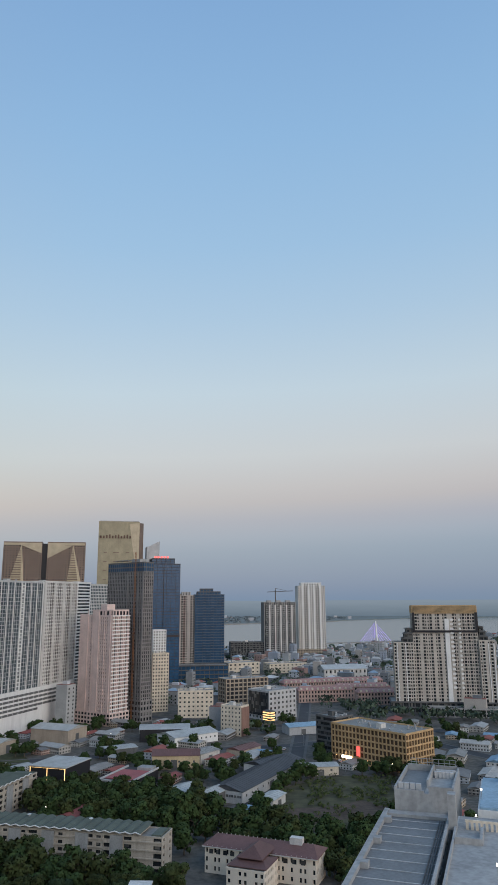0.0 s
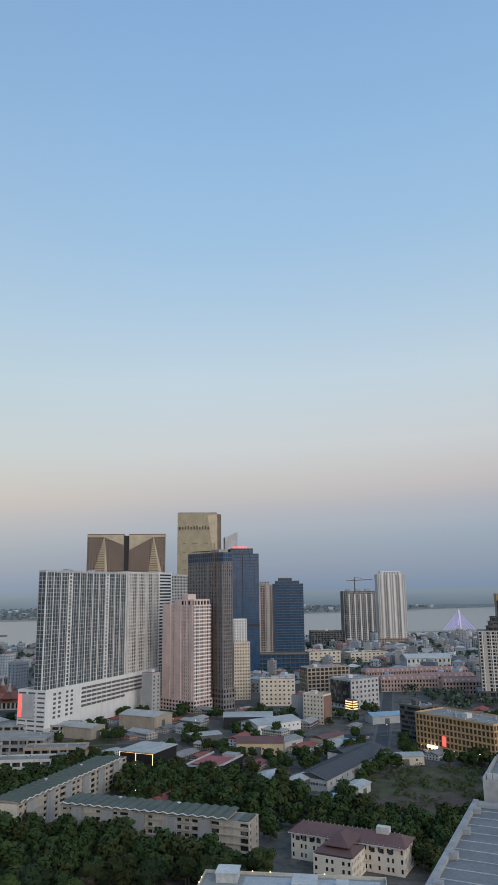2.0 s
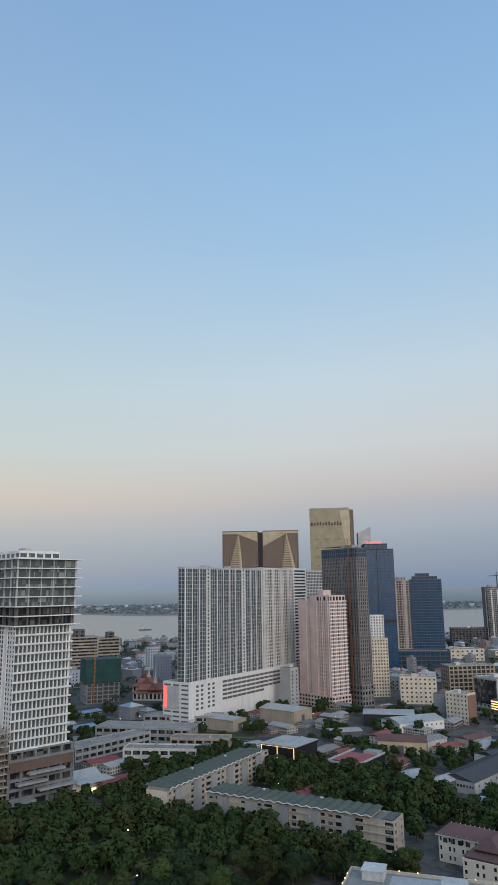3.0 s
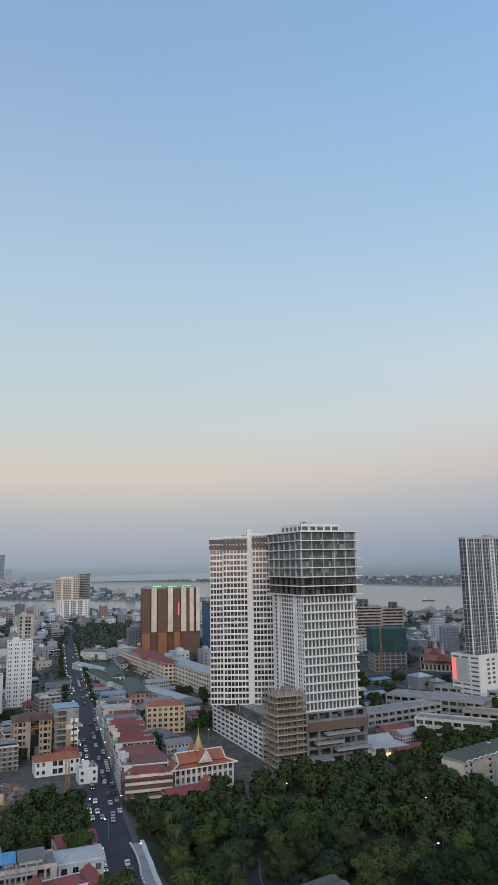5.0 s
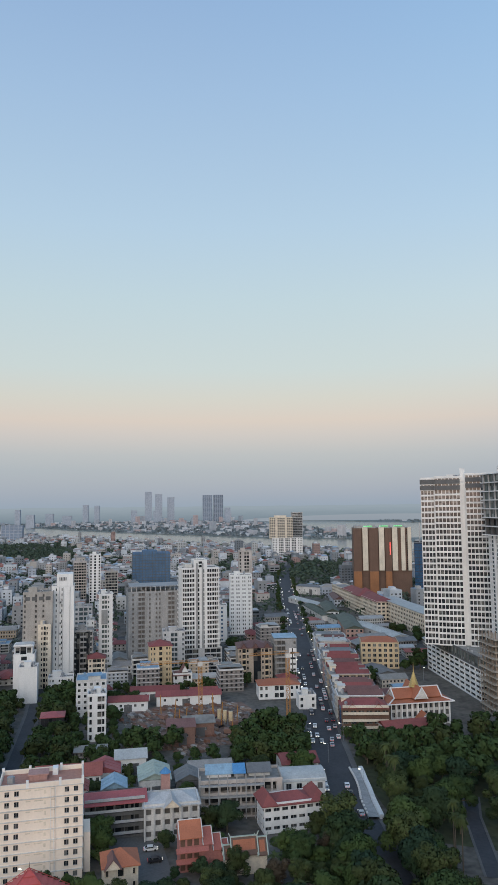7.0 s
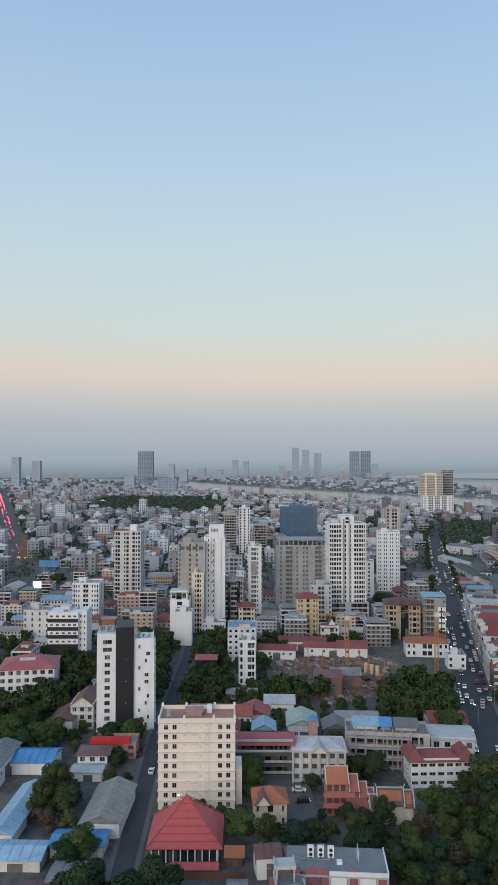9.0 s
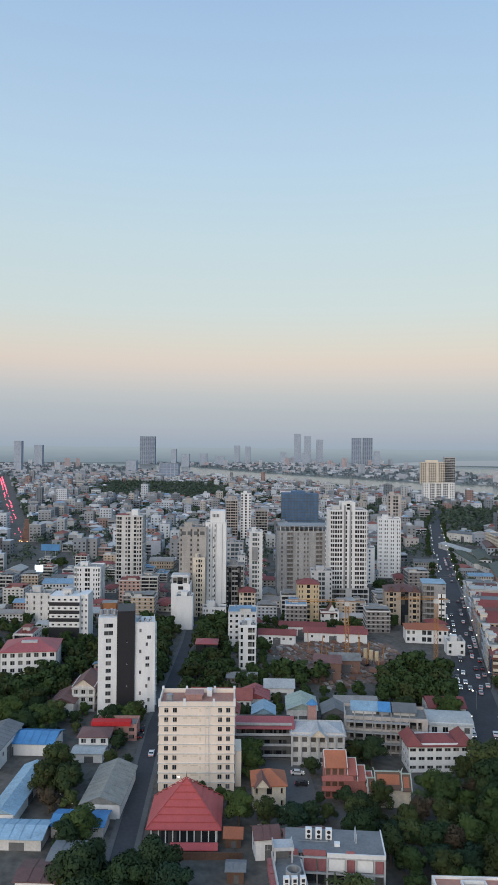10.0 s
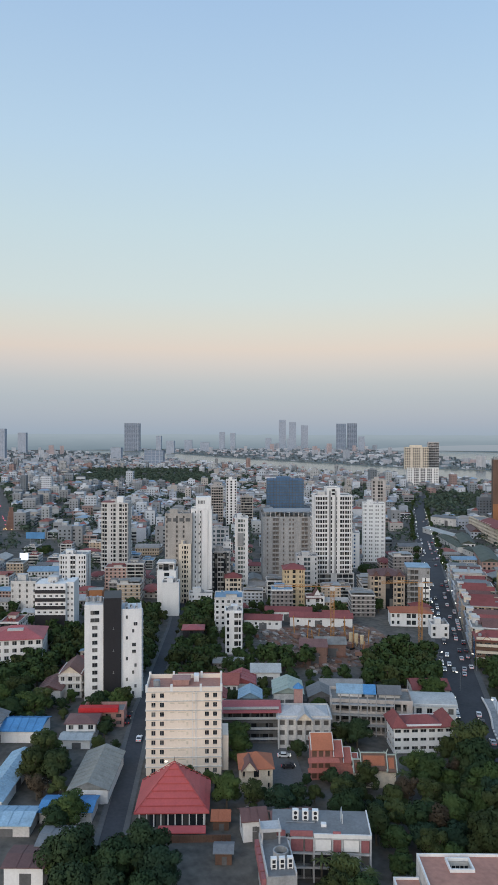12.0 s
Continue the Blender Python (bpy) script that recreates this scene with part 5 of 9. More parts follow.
g.pieces("white_fin", WHITE, e, "white full-height fin")
block(e, 34, 42, 87.2, 96.8, DARKGREY, GLASS, fh=4.9, bay=6.5, pier=0.12, band=0.16, ox=-1, oy=-1, parapet=0, name="open_storey_wall", rec=1.6)
block(e, 35, 43, 97, 121.4, LIGHTGREY, GREENGLASS, fh=4.9, bay=7.0, pier=0.05, band=0.08, ox=-1.5, oy=-1.5, parapet=0.4, name="glazed_storey_wall", rec=0.8)
g = Geo()
for k in range(8):
    g.box(-2.4, -2.4 - 0.25 * (k % 3), 87 + k * 4.9, 36.2 + 0.3 * (k % 2), 43, 87.5 + k * 4.9)
g.pieces("floor_slab", WHITE, e, "projecting white floor slab")
g = Geo()
for k in range(13):
    g.box(-0.9, -1.1, 27 + k * 4.62, 33, -0.02, 27.75 + k * 4.62)
g.pieces("floor_band", WHITE, e)
block(e, 24, 26, 121.9, 125, WHITE, GREENGLASS, fh=3.5, bay=5, pier=0.2, band=0.3, ox=2, oy=4, name="penthouse_wall")
rooftop(e, 22, 24, 125, 3, 2, 5, ox=3, oy=5)

e = thing("apartment_tower", "white high-rise wing with rows of dark windows", "apartment tower", -294.8, 326.6, 40, size=(42, 30))
facade(e, 8, 24, 22, 120, WHITE, "WWWW", "wWwWwWw", fh=3.35, oy=1.5, rec=0.4)
facade(e, 15, 26, 22, 120.5, WHITE, "WWWWWWW", "ws", fh=3.35, ox=8.1, rec=0.4, name="bay_wall")
Geo().box(23.1, 2.5, 22, 26, 24, 126).obj("recess_wall", WHITE, e)
facade(e, 17, 26, 22, 122, WHITE, "WWWWWWWW", "ws", fh=3.35, ox=26, oy=-0.5, rec=0.4, name="bay_wall")
g = Geo()
for z in (113.3, 116.9):
    g.box(-0.3, 1.2, z, 8, 1.45, z + 2.6)
    g.box(8.2, -0.3, z, 23, -0.05, z + 2.6)
    g.box(26, -0.8, z + 1, 43, -0.55, z + 3.6)
g.pieces("dark_top_band", DARKGREY, e, "dark glazed top storey band")
rooftop(e, 34, 22, 120, 11, 3, 6, wall=WHITE, ox=4, oy=2)

e = thing("car_park_podium", "white open-sided parking podium with a dark glazed top", "podium", -249.4, 318.2, 62, size=(30, 80))
block(e, 26, 79, 0, 16.6, WHITE, GLASS, fh=2.75, bay=7.2, pier=0.1, band=0.46, rec=0.5, parapet=0, panes=0)
block(e, 25, 77, 16.7, 22, DARKGREY, GREENGLASS, fh=5.3, bay=4, pier=0.06, band=0.15, ox=0.6, oy=0.6, name="glazed_wall", parapet=0.8)
rooftop(e, 24, 70, 22, 40, 1, 6, False)
e = thing("concrete_podium", "raw grey concrete podium under the tower", "podium", -221.2, 319.6, 62, size=(40, 40))
block(e, 37, 38, 0, 26.8, SLATE, GLASS, fh=4.5, bay=7, pier=0.14, band=0.3, rec=1.6, parapet=0, oy=0.5)
g = Geo().box(1, -0.4, 17.5, 36, 0.4, 22)
g.obj("brown_screen", UMBER, e, "brown boarded screen")
g = Geo()
for k, (u0, u1) in enumerate(((0, 14), (16, 37), (4, 20), (10, 30))):
    g.box(u0, -3.5, 3 + k * 4.2, u1, 0.4, 4.1 + k * 4.2)
g.pieces("curved_balcony", GREY, e)
e = thing("scaffold_tower", "brown scaffolded concrete stair tower under construction", "scaffold", -227, 301.5, 62, size=(17, 20))
g = Geo()
for k in range(13):
    g.box(-0.6 - 0.8 * (k % 2), -0.6 - 0.7 * (k % 3 == 0), k * 3.1, 16 + 0.9 * (k % 3 == 1), 17, k * 3.1 + 0.42)
g.pieces("floor_slab", SCAFTAN, e)
g = Geo()
for k in range(5):
    for j in range(5):
        g.box(0.5 + k * 3.6, 0.5 + j * 3.8, 0, 1.0 + k * 3.6, 1.0 + j * 3.8, 39)
g.pieces("column", RAWBROWN, e)
g = Geo().box(9, 9, 0, 13, 14, 40)
g.obj("lift_core", DUSKBROWN, e)
g = Geo()
for k in range(7):
    u = -1.2 + k * 3.1
    g.beam((u, -1.2, 0), (u, -1.2, 41 + k % 3), 0.06)
    g.beam((-1.2, u, 0), (-1.2, u, 41 + k % 2), 0.06)
for k in range(13):
    g.beam((-1.2, -1.2, k * 3.1 + 1.4), (17.5, -1.2, k * 3.1 + 1.4), 0.05)
    g.beam((-1.2, -1.2, k * 3.1 + 1.4), (-1.2, 18, k * 3.1 + 1.4), 0.05)
g.obj("scaffolding", RAWBROWN, e, "web of thin scaffold tubes", kind="stuff")

# ---- brown casino block and terraces beyond the avenue ----
e = thing("hotel_block", "brown hotel block with cream vertical panels and a green-lit roof", "hotel", -610.9, 561.9, 50, size=(70, 40))
Geo().box(0, 0, 28, 66, 38, 78).obj("wall", BROWN, e)
Geo().box(0.4, 0.4, 0, 65.6, 37.6, 28).obj("lower_wall", BROWN, e)
g = Geo()
for u, w_ in ((10.5, 6), (29, 6), (44, 6), (54, 4.5), (61.5, 4)):
    g.box(u, -2.4, 30, u + w_, -0.05, 79)
g.pieces("cream_panel", CREAM, e, "full-height cream panel")
g = Geo()
for u, w_ in ((0, 9), (18, 10), (36, 7)):
    g.box(u, -3.5, 0, u + w_, -0.05, 29)
g.pieces("brown_panel", RUST, e, "orange-brown cladding panel")
g = Geo()
for u, w_ in ((0, 9), (18, 10), (36, 7)):
    g.box(u, -3.2, 29.05, u + w_, -0.05, 77)
g.pieces("upper_panel", BROWN, e, "dark brown ribbed panel")
g = Geo()
for k in range(22):
    g.box(60.2, -0.5, 31 + k * 2.1, 61.3, -0.05, 32.3 + k * 2.1)
    g.box(66.05, 4, 31 + k * 2.1, 66.4, 30, 32.3 + k * 2.1)
g.obj("slit_windows", GLASS, e, kind="stuff")
g = Geo()
for u in (0, 16, 32, 48):
    g.box(u + 1, 2, 78, u + 10, 12, 81)
g.pieces("plant_room", GREY, e)
g = Geo()
for u in (12, 30, 46):
    g.box(u, 0.5, 80, u + 10, 1.2, 80.6)
g.pieces("green_light", GREENGLOW, e, "strip of green light on the roof edge")
Geo().box(41, -3.9, 48, 41.8, -3.55, 62).obj("red_sign", REDGLOW, e)
e = thing("office_tower", "dark blue glass block behind the brown hotel", "office building", -570, 618, 42, size=(24, 30))
block(e, 22, 30, 0, 60, BLACK, BLUEGLASS, fh=4, bay=5, pier=0.05, band=0.1, rec=0.15)
Geo().box(6, 10, 60, 7, 11, 84).obj("mast", STEEL, e)
for x, y, w_, lab in ((-606, 524, 150, "long cream four-storey building with a red hipped roof"), (-490, 480, 108, "long cream four-storey building with a grey flat roof")):
    e = thing("terrace_building", lab, "building", x, y, -25.3, size=(w_, 18))
    block(e, w_, 16, 0, 17, CREAM, GLASS, fh=3.4, bay=3.6, pier=0.35, band=0.5, panes=0, balcony=0.5, parapet=0.8)
    r = Geo()
    if w_ > 120:
        r.hip(40, 0, 150, 16, 17.3, 21.5, 0.8)
        r.hip(84, -3, 104, 18, 17.3, 24, 0.8)
        r.obj("hipped_roof", RED, e)
    else:
        r.box(0, -0.5, 17.9, w_, 16.5, 18.4)
        r.obj("metal_roof", PALEMETAL, e)

# ---- pavilion with Khmer roofs ----
e = thing("ceremonial_hall", "white ceremonial hall with stepped orange roofs and a gilded spire", "temple hall", -247.5, 249, 66, size=(31, 20))
e.scale = (0.91, 0.91, 0.88)
block(e, 33, 16, 0, 12, OFFWHITE, GLASS, fh=4.0, bay=3.0, pier=0.45, band=0.35, panes=55, parapet=0)
g = Geo()
for k in range(12):
    g.box(k * 2.95 - 0.1, -0.7, 0, k * 2.95 + 0.5, -0.1, 12)
g.pieces("wall_column", WHITE, e)
r = Geo()
r.hip(-0.5, -0.5, 33.5, 16.5, 12.2, 14.2, 1.4, inset=6)
r.obj("lower_roof", ORANGE, e)
r = Geo()
r.gable(3.5, 3, 29.5, 13, 14.0, 18.2, 0.3, "x", 0, 1)
r.obj("upper_roof", [ORANGE, OFFWHITE], e)
r = Geo()
r.gable(13, -1.2, 20, 17.2, 14.2, 18.8, 0.3, "y", 0, 1)
r.gable(14, -2, 19, 18, 15.6, 20.2, 0.2, "y", 0, 1)
r.obj("cross_roof", [ORANGE, OFFWHITE], e)
r = Geo()
r.gable(12.8, -8, 20.2, -1.6, 4.2, 8.4, 0.5, "y", 0, 1)
r.obj("porch_roof", [ORANGE, OFFWHITE], e)
g = Geo()
for u in (13.3, 19.2):
    for v in (-7.6, -4.6):
        g.box(u, v, 0, u + 0.5, v + 0.5, 4.2)
g.pieces("porch_column", WHITE, e)
g = Geo()
for a, b in (((3.2, 2.7, 14), (3.2, 8, 18.4)), ((3.2, 13.3, 14), (3.2, 8, 18.4)), ((29.8, 2.7, 14), (29.8, 8, 18.4)), ((29.8, 13.3, 14), (29.8, 8, 18.4)), ((12.8, -1.5, 14.2), (16.5, -1.5, 19)),
             ((20.2, -1.5, 14.2), (16.5, -1.5, 19)), ((13.8, -2.3, 15.6), (16.5, -2.3, 20.4)), ((19.2, -2.3, 15.6), (16.5, -2.3, 20.4)), ((3.2, 8, 18.4), (29.8, 8, 18.4)), ((-2, -2, 12.3), (5, 5, 14.4)),
             ((35, -2, 12.3), (28, 5, 14.4)), ((-2, -2, 12.3), (35, -2, 12.3)), ((-2, -2, 12.3), (-2, 18, 12.3)), ((12.3, -8.6, 4.2), (16.5, -8.6, 8.7)), ((20.7, -8.6, 4.2), (16.5, -8.6, 8.7))):
    g.beam(a, b, 0.24)
g.pieces("roof_edge", WHITE, e, "white roof edge moulding")
g = Geo()
for k in range(7):
    g.cone(16.5, 8, 18.6 + k * 1.15, 19.9 + k * 1.15, 3.0 - 0.38 * k, 1.9 - 0.3 * k, 10)
g.cone(16.5, 8, 26.2, 31.5, 0.3, 0.02, 8)
g.obj("spire", GILT, e, "gilded tiered spire")

# ---- shophouse row along the avenue ----
SHOPROOFS = [RED, MAROON, RED, MAROON, RED, RED, MAROON, RED, GREYMETAL, RED, PALEMETAL, MAROON, GREYMETAL]
AX, AY = math.cos(radians(144.5)), math.sin(radians(144.5))
for k in range(13):
    x, y = -252.5 + AX * k * 14.6, 222.5 + AY * k * 14.6
    r = random.Random(k + 40)
    h = r.choice((11, 12, 12.5, 13.5)) if k else 11.5
    e = thing("shophouse", "four-storey shophouse with a reddish roof and open balconies" if SHOPROOFS[k] in (RED, MAROON) else "four-storey shophouse with a grey sheet roof", "shophouse", x, y, 54.5, size=(22, 14.4), group="shophouse row")
    block(e, 22, 14.2, 0, h, BROWN if k == 0 else CITYWALL, GLASS, fh=3.4, bay=3.6, pier=0.3, band=0.45, balcony=0.7 if k else 0.3, panes=20, parapet=0.4)
    rf = Geo()
    if SHOPROOFS[k] in (RED, MAROON):
        if k:
            c_ = r.uniform(5.5, 8.5)
            rf.gable(r.uniform(0.5, 5), 0.5, 21.5, c_, h + 0.3, h + r.uniform(1.8, 2.8), 0.2, "x")
            rf.gable(r.uniform(0.5, 7), c_ + 0.3, r.uniform(15, 21.5), 13.7, h + 0.5, h + r.uniform(2.2, 3.4), 0.2, "x")
        else:
            rf.hip(0.4, 0.4, 21.6, 13.8, h + 0.3, h + 3.4, 0.6, inset=5)
            rf.gable(3, -0.6, 7, 6, h + 0.4, h + 2.8, 0.3, "y")
            rf.gable(15, -0.6, 19, 6, h + 0.4, h + 2.8, 0.3, "y")
    else:
        rf.box(1, 0.5, h + 1.4, 20, 13, h + 1.6)
        rf.box(2, 1, h, 19, 12.5, h + 1.4)
    rf.obj("roof_cover", SHOPROOFS[k], e)
    if SHOPROOFS[k] not in (RED, MAROON):
        rooftop(e, 20, 13, h + 1.6, k, 1, 2, False)
    else:
        Geo().box(1.0, 8.6, h, 4.4, 12.8, h + 2.7).box(0.7, 8.3, h + 2.7, 4.7, 13.1, h + 2.9).obj("stair_house", OFFWHITE if k % 2 else CREAM, e)
        child("water_tank", TANK, e, 2.4, 3.2, h)
    if k == 0:
        Geo().box(-0.4, 0.6, 2, -0.05, 5.5, 12).obj("blue_panel", BLUEGLASS, e, "dark blue glazed corner panel")
        g = Geo()
        for j in range(4):
            g.box(0.5, -0.8, 3 + j * 3.1, 21.5, -0.05, 4.1 + j * 3.1)
        g.pieces("cream_balcony", CREAM, e)
e = thing("apartment_building", "orange-yellow five-storey house with a tiled roof", "house", -345, 322, 50, size=(26, 20))
block(e, 24, 18, 0, 16, YELLOW, GLASS, fh=3.2, bay=3.6, pier=0.45, band=0.42, panes=40, parapet=0.4)
r = Geo()
r.hip(1, 1, 23, 17, 16.4, 19, 0.6, inset=6)
r.obj("hipped_roof", ORANGE, e)
for x, y, w_, d_, th in ((-300, 283, 36, 11, 150), (-268, 266, 14, 10, 60), (-420, 395, 70, 14, 145), (-500, 440, 60, 12, 145), (-560, 500, 50, 10, 145)):
    e = thing("house", "long two-storey house with a maroon gabled roof" if w_ < 60 else "long market hall with a green-grey sheet roof", "house", x, y, th, size=(w_, d_))
    block(e, w_, d_, 0, 7, CITYWALL, GLASS, fh=3.5, bay=3.5, pier=0.5, band=0.5, parapet=0)
    r = Geo()
    r.gable(0, 0, w_, d_, 7.2, 10, 0.7, "x")
    r.obj("gabled_roof", MAROON if w_ < 60 else (GREENMETAL if y < 450 else PALEMETAL), e)

# ---- net-clad site, concrete halls, restaurant ----
e = thing("unfinished_building", "concrete frame wrapped in green safety net", "building", -350.7, 623.1, 42, size=(34, 28))
block(e, 32, 26, 0, 18, GREY, DARKGREY, fh=3.6, bay=5, pier=0.15, band=0.2, rec=1.4)
Geo().box(-0.6, -0.6, 18.2, 32.6, 26.6, 40).obj("safety_net", GREENNET, e, "green safety netting")
g = Geo()
for k in range(12):
    g.beam((6, -2, k * 4), (7, -2, k * 4 + 4), 0.3)
    g.beam((7.6, -2, k * 4), (6.6, -2, k * 4 + 4), 0.3)
g.obj("hoist_mast", CRANE, e)
e = thing("office_building", "grey concrete office building with banded floors", "office building", -432.7, 731.6, 40, size=(56, 30))
block(e, 30, 28, 0, 52, TAN, GLASS, fh=3.5, bay=30, pier=0.05, band=0.5)
block(e, 25, 26, 0, 50, TAN, GLASS, fh=3.5, bay=25, pier=0.05, band=0.5, ox=30.2, name="wing_wall")
block(e, 12, 12, 52, 60, DARKGREY, GLASS, bay=6, ox=4, oy=6, name="crown_wall")
block(e, 8, 12, 50, 56, DARKGREY, GLASS, bay=6, ox=42, oy=6, name="crown_wall")
for x, y, th, w_, d_, h, wl_ in ((-241, 417, 68, 64, 16, 8, GREY), (-210, 420, 10, 46, 14, 9, OFFWHITE), (-262, 480, 5, 70, 22, 9, GREY), (-250, 535, 5, 60, 20, 8, GREY), (-200, 470, 8, 40, 14, 6, TAN)):
    e = thing("concrete_hall", "low grey concrete hall with a flat ramped roof", "hall", x, y, th, size=(w_, d_))
    block(e, w_, d_, 0, h, wl_, GLASS, fh=4.2, bay=6, pier=0.2, band=0.45, rec=0.9, parapet=0.9)
    rooftop(e, w_, d_, h, int(x), 1, 4, False)
e = thing("restaurant", "low restaurant with pale roofs and violet-lit front", "restaurant", -207, 353, 62, size=(26, 34))
Geo().box(0, 0, 0, 24, 20, 4.4).obj("wall", OFFWHITE, e)
r = Geo()
r.gable(-1, 8, 24, 20, 4.8, 8, 1, "x")
r.box(4, -4, 4.6, 26, 7.4, 5.1)
r.obj("roof", PALEMETAL, e)
Geo().box(24.1, -3, 0.6, 24.4, 6, 4.2).obj("lit_front", VIOLETGLOW, e, "violet lit glazed front")
g = Geo().box(6, -4.3, 1, 14, -4.05, 2.4)
g.obj("lit_counter", WARMGLOW, e, "warm lit counter")
for u in (0, 6, 12, 18, 24):
    Geo().box(u, -3.8, 0, u + 0.4, -3.4, 4.6).obj("post", WHITE, e)

# ---- palace roofs and spires behind the net-clad site ----
for x, y, w_, d_, sp in ((-318, 655, 40, 16, True), (-290, 690, 44, 14, False), (-270, 660, 26, 14, True), (-340, 700, 30, 14, True), (-255, 640, 30, 12, False)):
    e = thing("palace_hall", "palace hall with stepped red tile roofs", "temple hall", x, y, 8, size=(w_, d_), group="palace halls")
    block(e, w_, d_, 0, 7, CREAM, GLASS, fh=7, bay=4, pier=0.4, band=0.3, parapet=0)
    r = Geo()
    r.hip(0, 0, w_, d_, 7.2, 10, 1.2, inset=4)
    r.gable(4, 2, w_ - 4, d_ - 2, 9.6, 14.5, 0.4, "x")
    r.gable(w_ / 2 - 4, -2, w_ / 2 + 4, d_ + 2, 9.8, 16, 0.4, "y")
    r.obj("tiled_roof", PALACE, e)
    if sp:
        g = Geo()
        for k in range(5):
            g.cone(w_ / 2, d_ / 2, 15 + k * 1.8, 17 + k * 1.8, 2.2 - 0.4 * k, 1.7 - 0.4 * k, 8)
        g.cone(w_ / 2, d_ / 2, 24, 33, 0.4, 0.03, 6)
        g.obj("spire", OFFWHITE, e)

# ---- cable-stayed bridge with violet lights ----
e = thing("bridge", "cable-stayed bridge with a pale pylon and violet lit cables", "bridge", 292, 1690, 18, size=(10, 10))
g = Geo()
for sg in (-1, 1):
    g.beam((0, sg * 9, 0), (0, sg * 1.2, 58), 1.5)
g.beam((0, -6, 22), (0, 6, 22), 1.2)
g.obj("pylon", WHITE, e)
Geo().box(-150, -7, 10, 150, 7, 12.5).obj("deck", GREY, e)
for sx in (-1, 1):
    for k in range(1, 7):
        g = Geo()
        g.beam((0, 0, 54 - 5 * (6 - k)), (sx * 6.5 * k, 0, 13), 0.16)
        g.obj("stay_cable", VIOLETGLOW, e, "violet lit stay cable")
g = Geo()
for u in (-140, -90, -45, 45, 90, 140):
    g.box(u, -4, 0, u + 3, 4, 10)
g.pieces("pier", GREY, e)


# ---- buildings of the low city ----
def mid(x, y, w, d, h, wall, label, th=68, name="apartment_building", cat="apartment building", panes=40, top=True, roof=None, hip=0.0, **kw):
    """A free-standing storeyed building; hip: the rise of a hipped roof."""
    e = thing(name, label, cat, x, y, th, size=(w, d))
    block(e, w, d, 0, h, wall, panes=panes, parapet=0.4 if hip else 1.0, **kw)
    if hip:
        r = Geo()
        r.hip(0, 0, w, d, h + 0.3, h + hip, 0.7)
        r.obj("hipped_roof", roof or RED, e)
    elif top:
        rooftop(e, w, d, h, int(abs(x) * 7 + y), 2, 3, wall=wall)
    return e


# bisque nine-storey block with paired windows
e = thing("apartment_building", "bisque nine-storey block with paired windows and white cornices", "apartment building", -210.5, 57.4, 69, size=(24, 20))
Geo().box(0, 0, 0, 23.2, 12, 26).obj("wall", BISQUE, e)
g = Geo()
for k in range(9):
    g.box(-0.25, -0.25, 2.6 + k * 2.9, 23.45, 12.25, 2.85 + k * 2.9)
g.pieces("cornice", OFFWHITE, e, "pale projecting cornice")
for k in range(9):
    for u in (2.3, 4.9, 18.7, 21.2):
        child("window", pane(1.2, 1.3), e, u, -0.02, 0.9 + k * 2.9)
    for v in (3, 6, 9):
        child("window", pane(1.0, 1.2), e, 23.22, v, 0.9 + k * 2.9, math.pi / 2)
g = Geo()
for k in range(9):
    for u, w_ in ((7.4, 1.3), (9.8, 2.4), (14.2, 1.4)):
        g.box(u, -0.06, 1.9 + k * 2.9, u + w_, 0.01, 2.2 + k * 2.9)
    g.box(12.4, -0.06, 0.9 + k * 2.9, 13.0, 0.01, 1.9 + k * 2.9)
g.pieces("wall_panel", CREAM, e)
g = Geo()
for u in (0, 7.6, 16.6, 22.9):
    g.box(u - 0.15, -0.2, 26, u + 0.55, 0.5, 28.1)
    g.box(u - 0.15, 11.5, 26, u + 0.55, 12.2, 28.1)
g.pieces("parapet_post", WHITE, e)
g = Geo().box(-0.1, -0.15, 26, 23.3, 0.25, 27.3).box(-0.1, 11.75, 26, 23.3, 12.15, 27.3).box(-0.1, 0.25, 26, 0.3, 11.75, 27.3).box(22.9, 0.25, 26, 23.3, 11.75, 27.3)
g.obj("parapet", BISQUE, e)
Geo().box(0.4, 0.4, 26.0, 22.8, 11.6, 26.08).obj("roof", TERRACE, e)
g = Geo().box(8, 5, 26.1, 13, 9, 27.6).box(7.6, 4.6, 27.6, 13.4, 9.4, 27.9)
g.obj("stair_house", ROSE, e)
Geo().box(14.4, 8, 26.1, 16, 11, 28).obj("tank_room", WHITE, e)
for v in (3, 4.4):
    child("water_tank", TANK, e, 1.6 + v * 0.4, 3, 26.1)
Geo().box(23.5, 3, 0, 25.4, 12, 11).obj("annex", BISQUE, e)
g = Geo()
for u in (14.2, 15.1, 15.5):
    g.box(u, -0.2, 0, u + 0.12, -0.08, 26)
g.pieces("downpipe", WHITE, e)

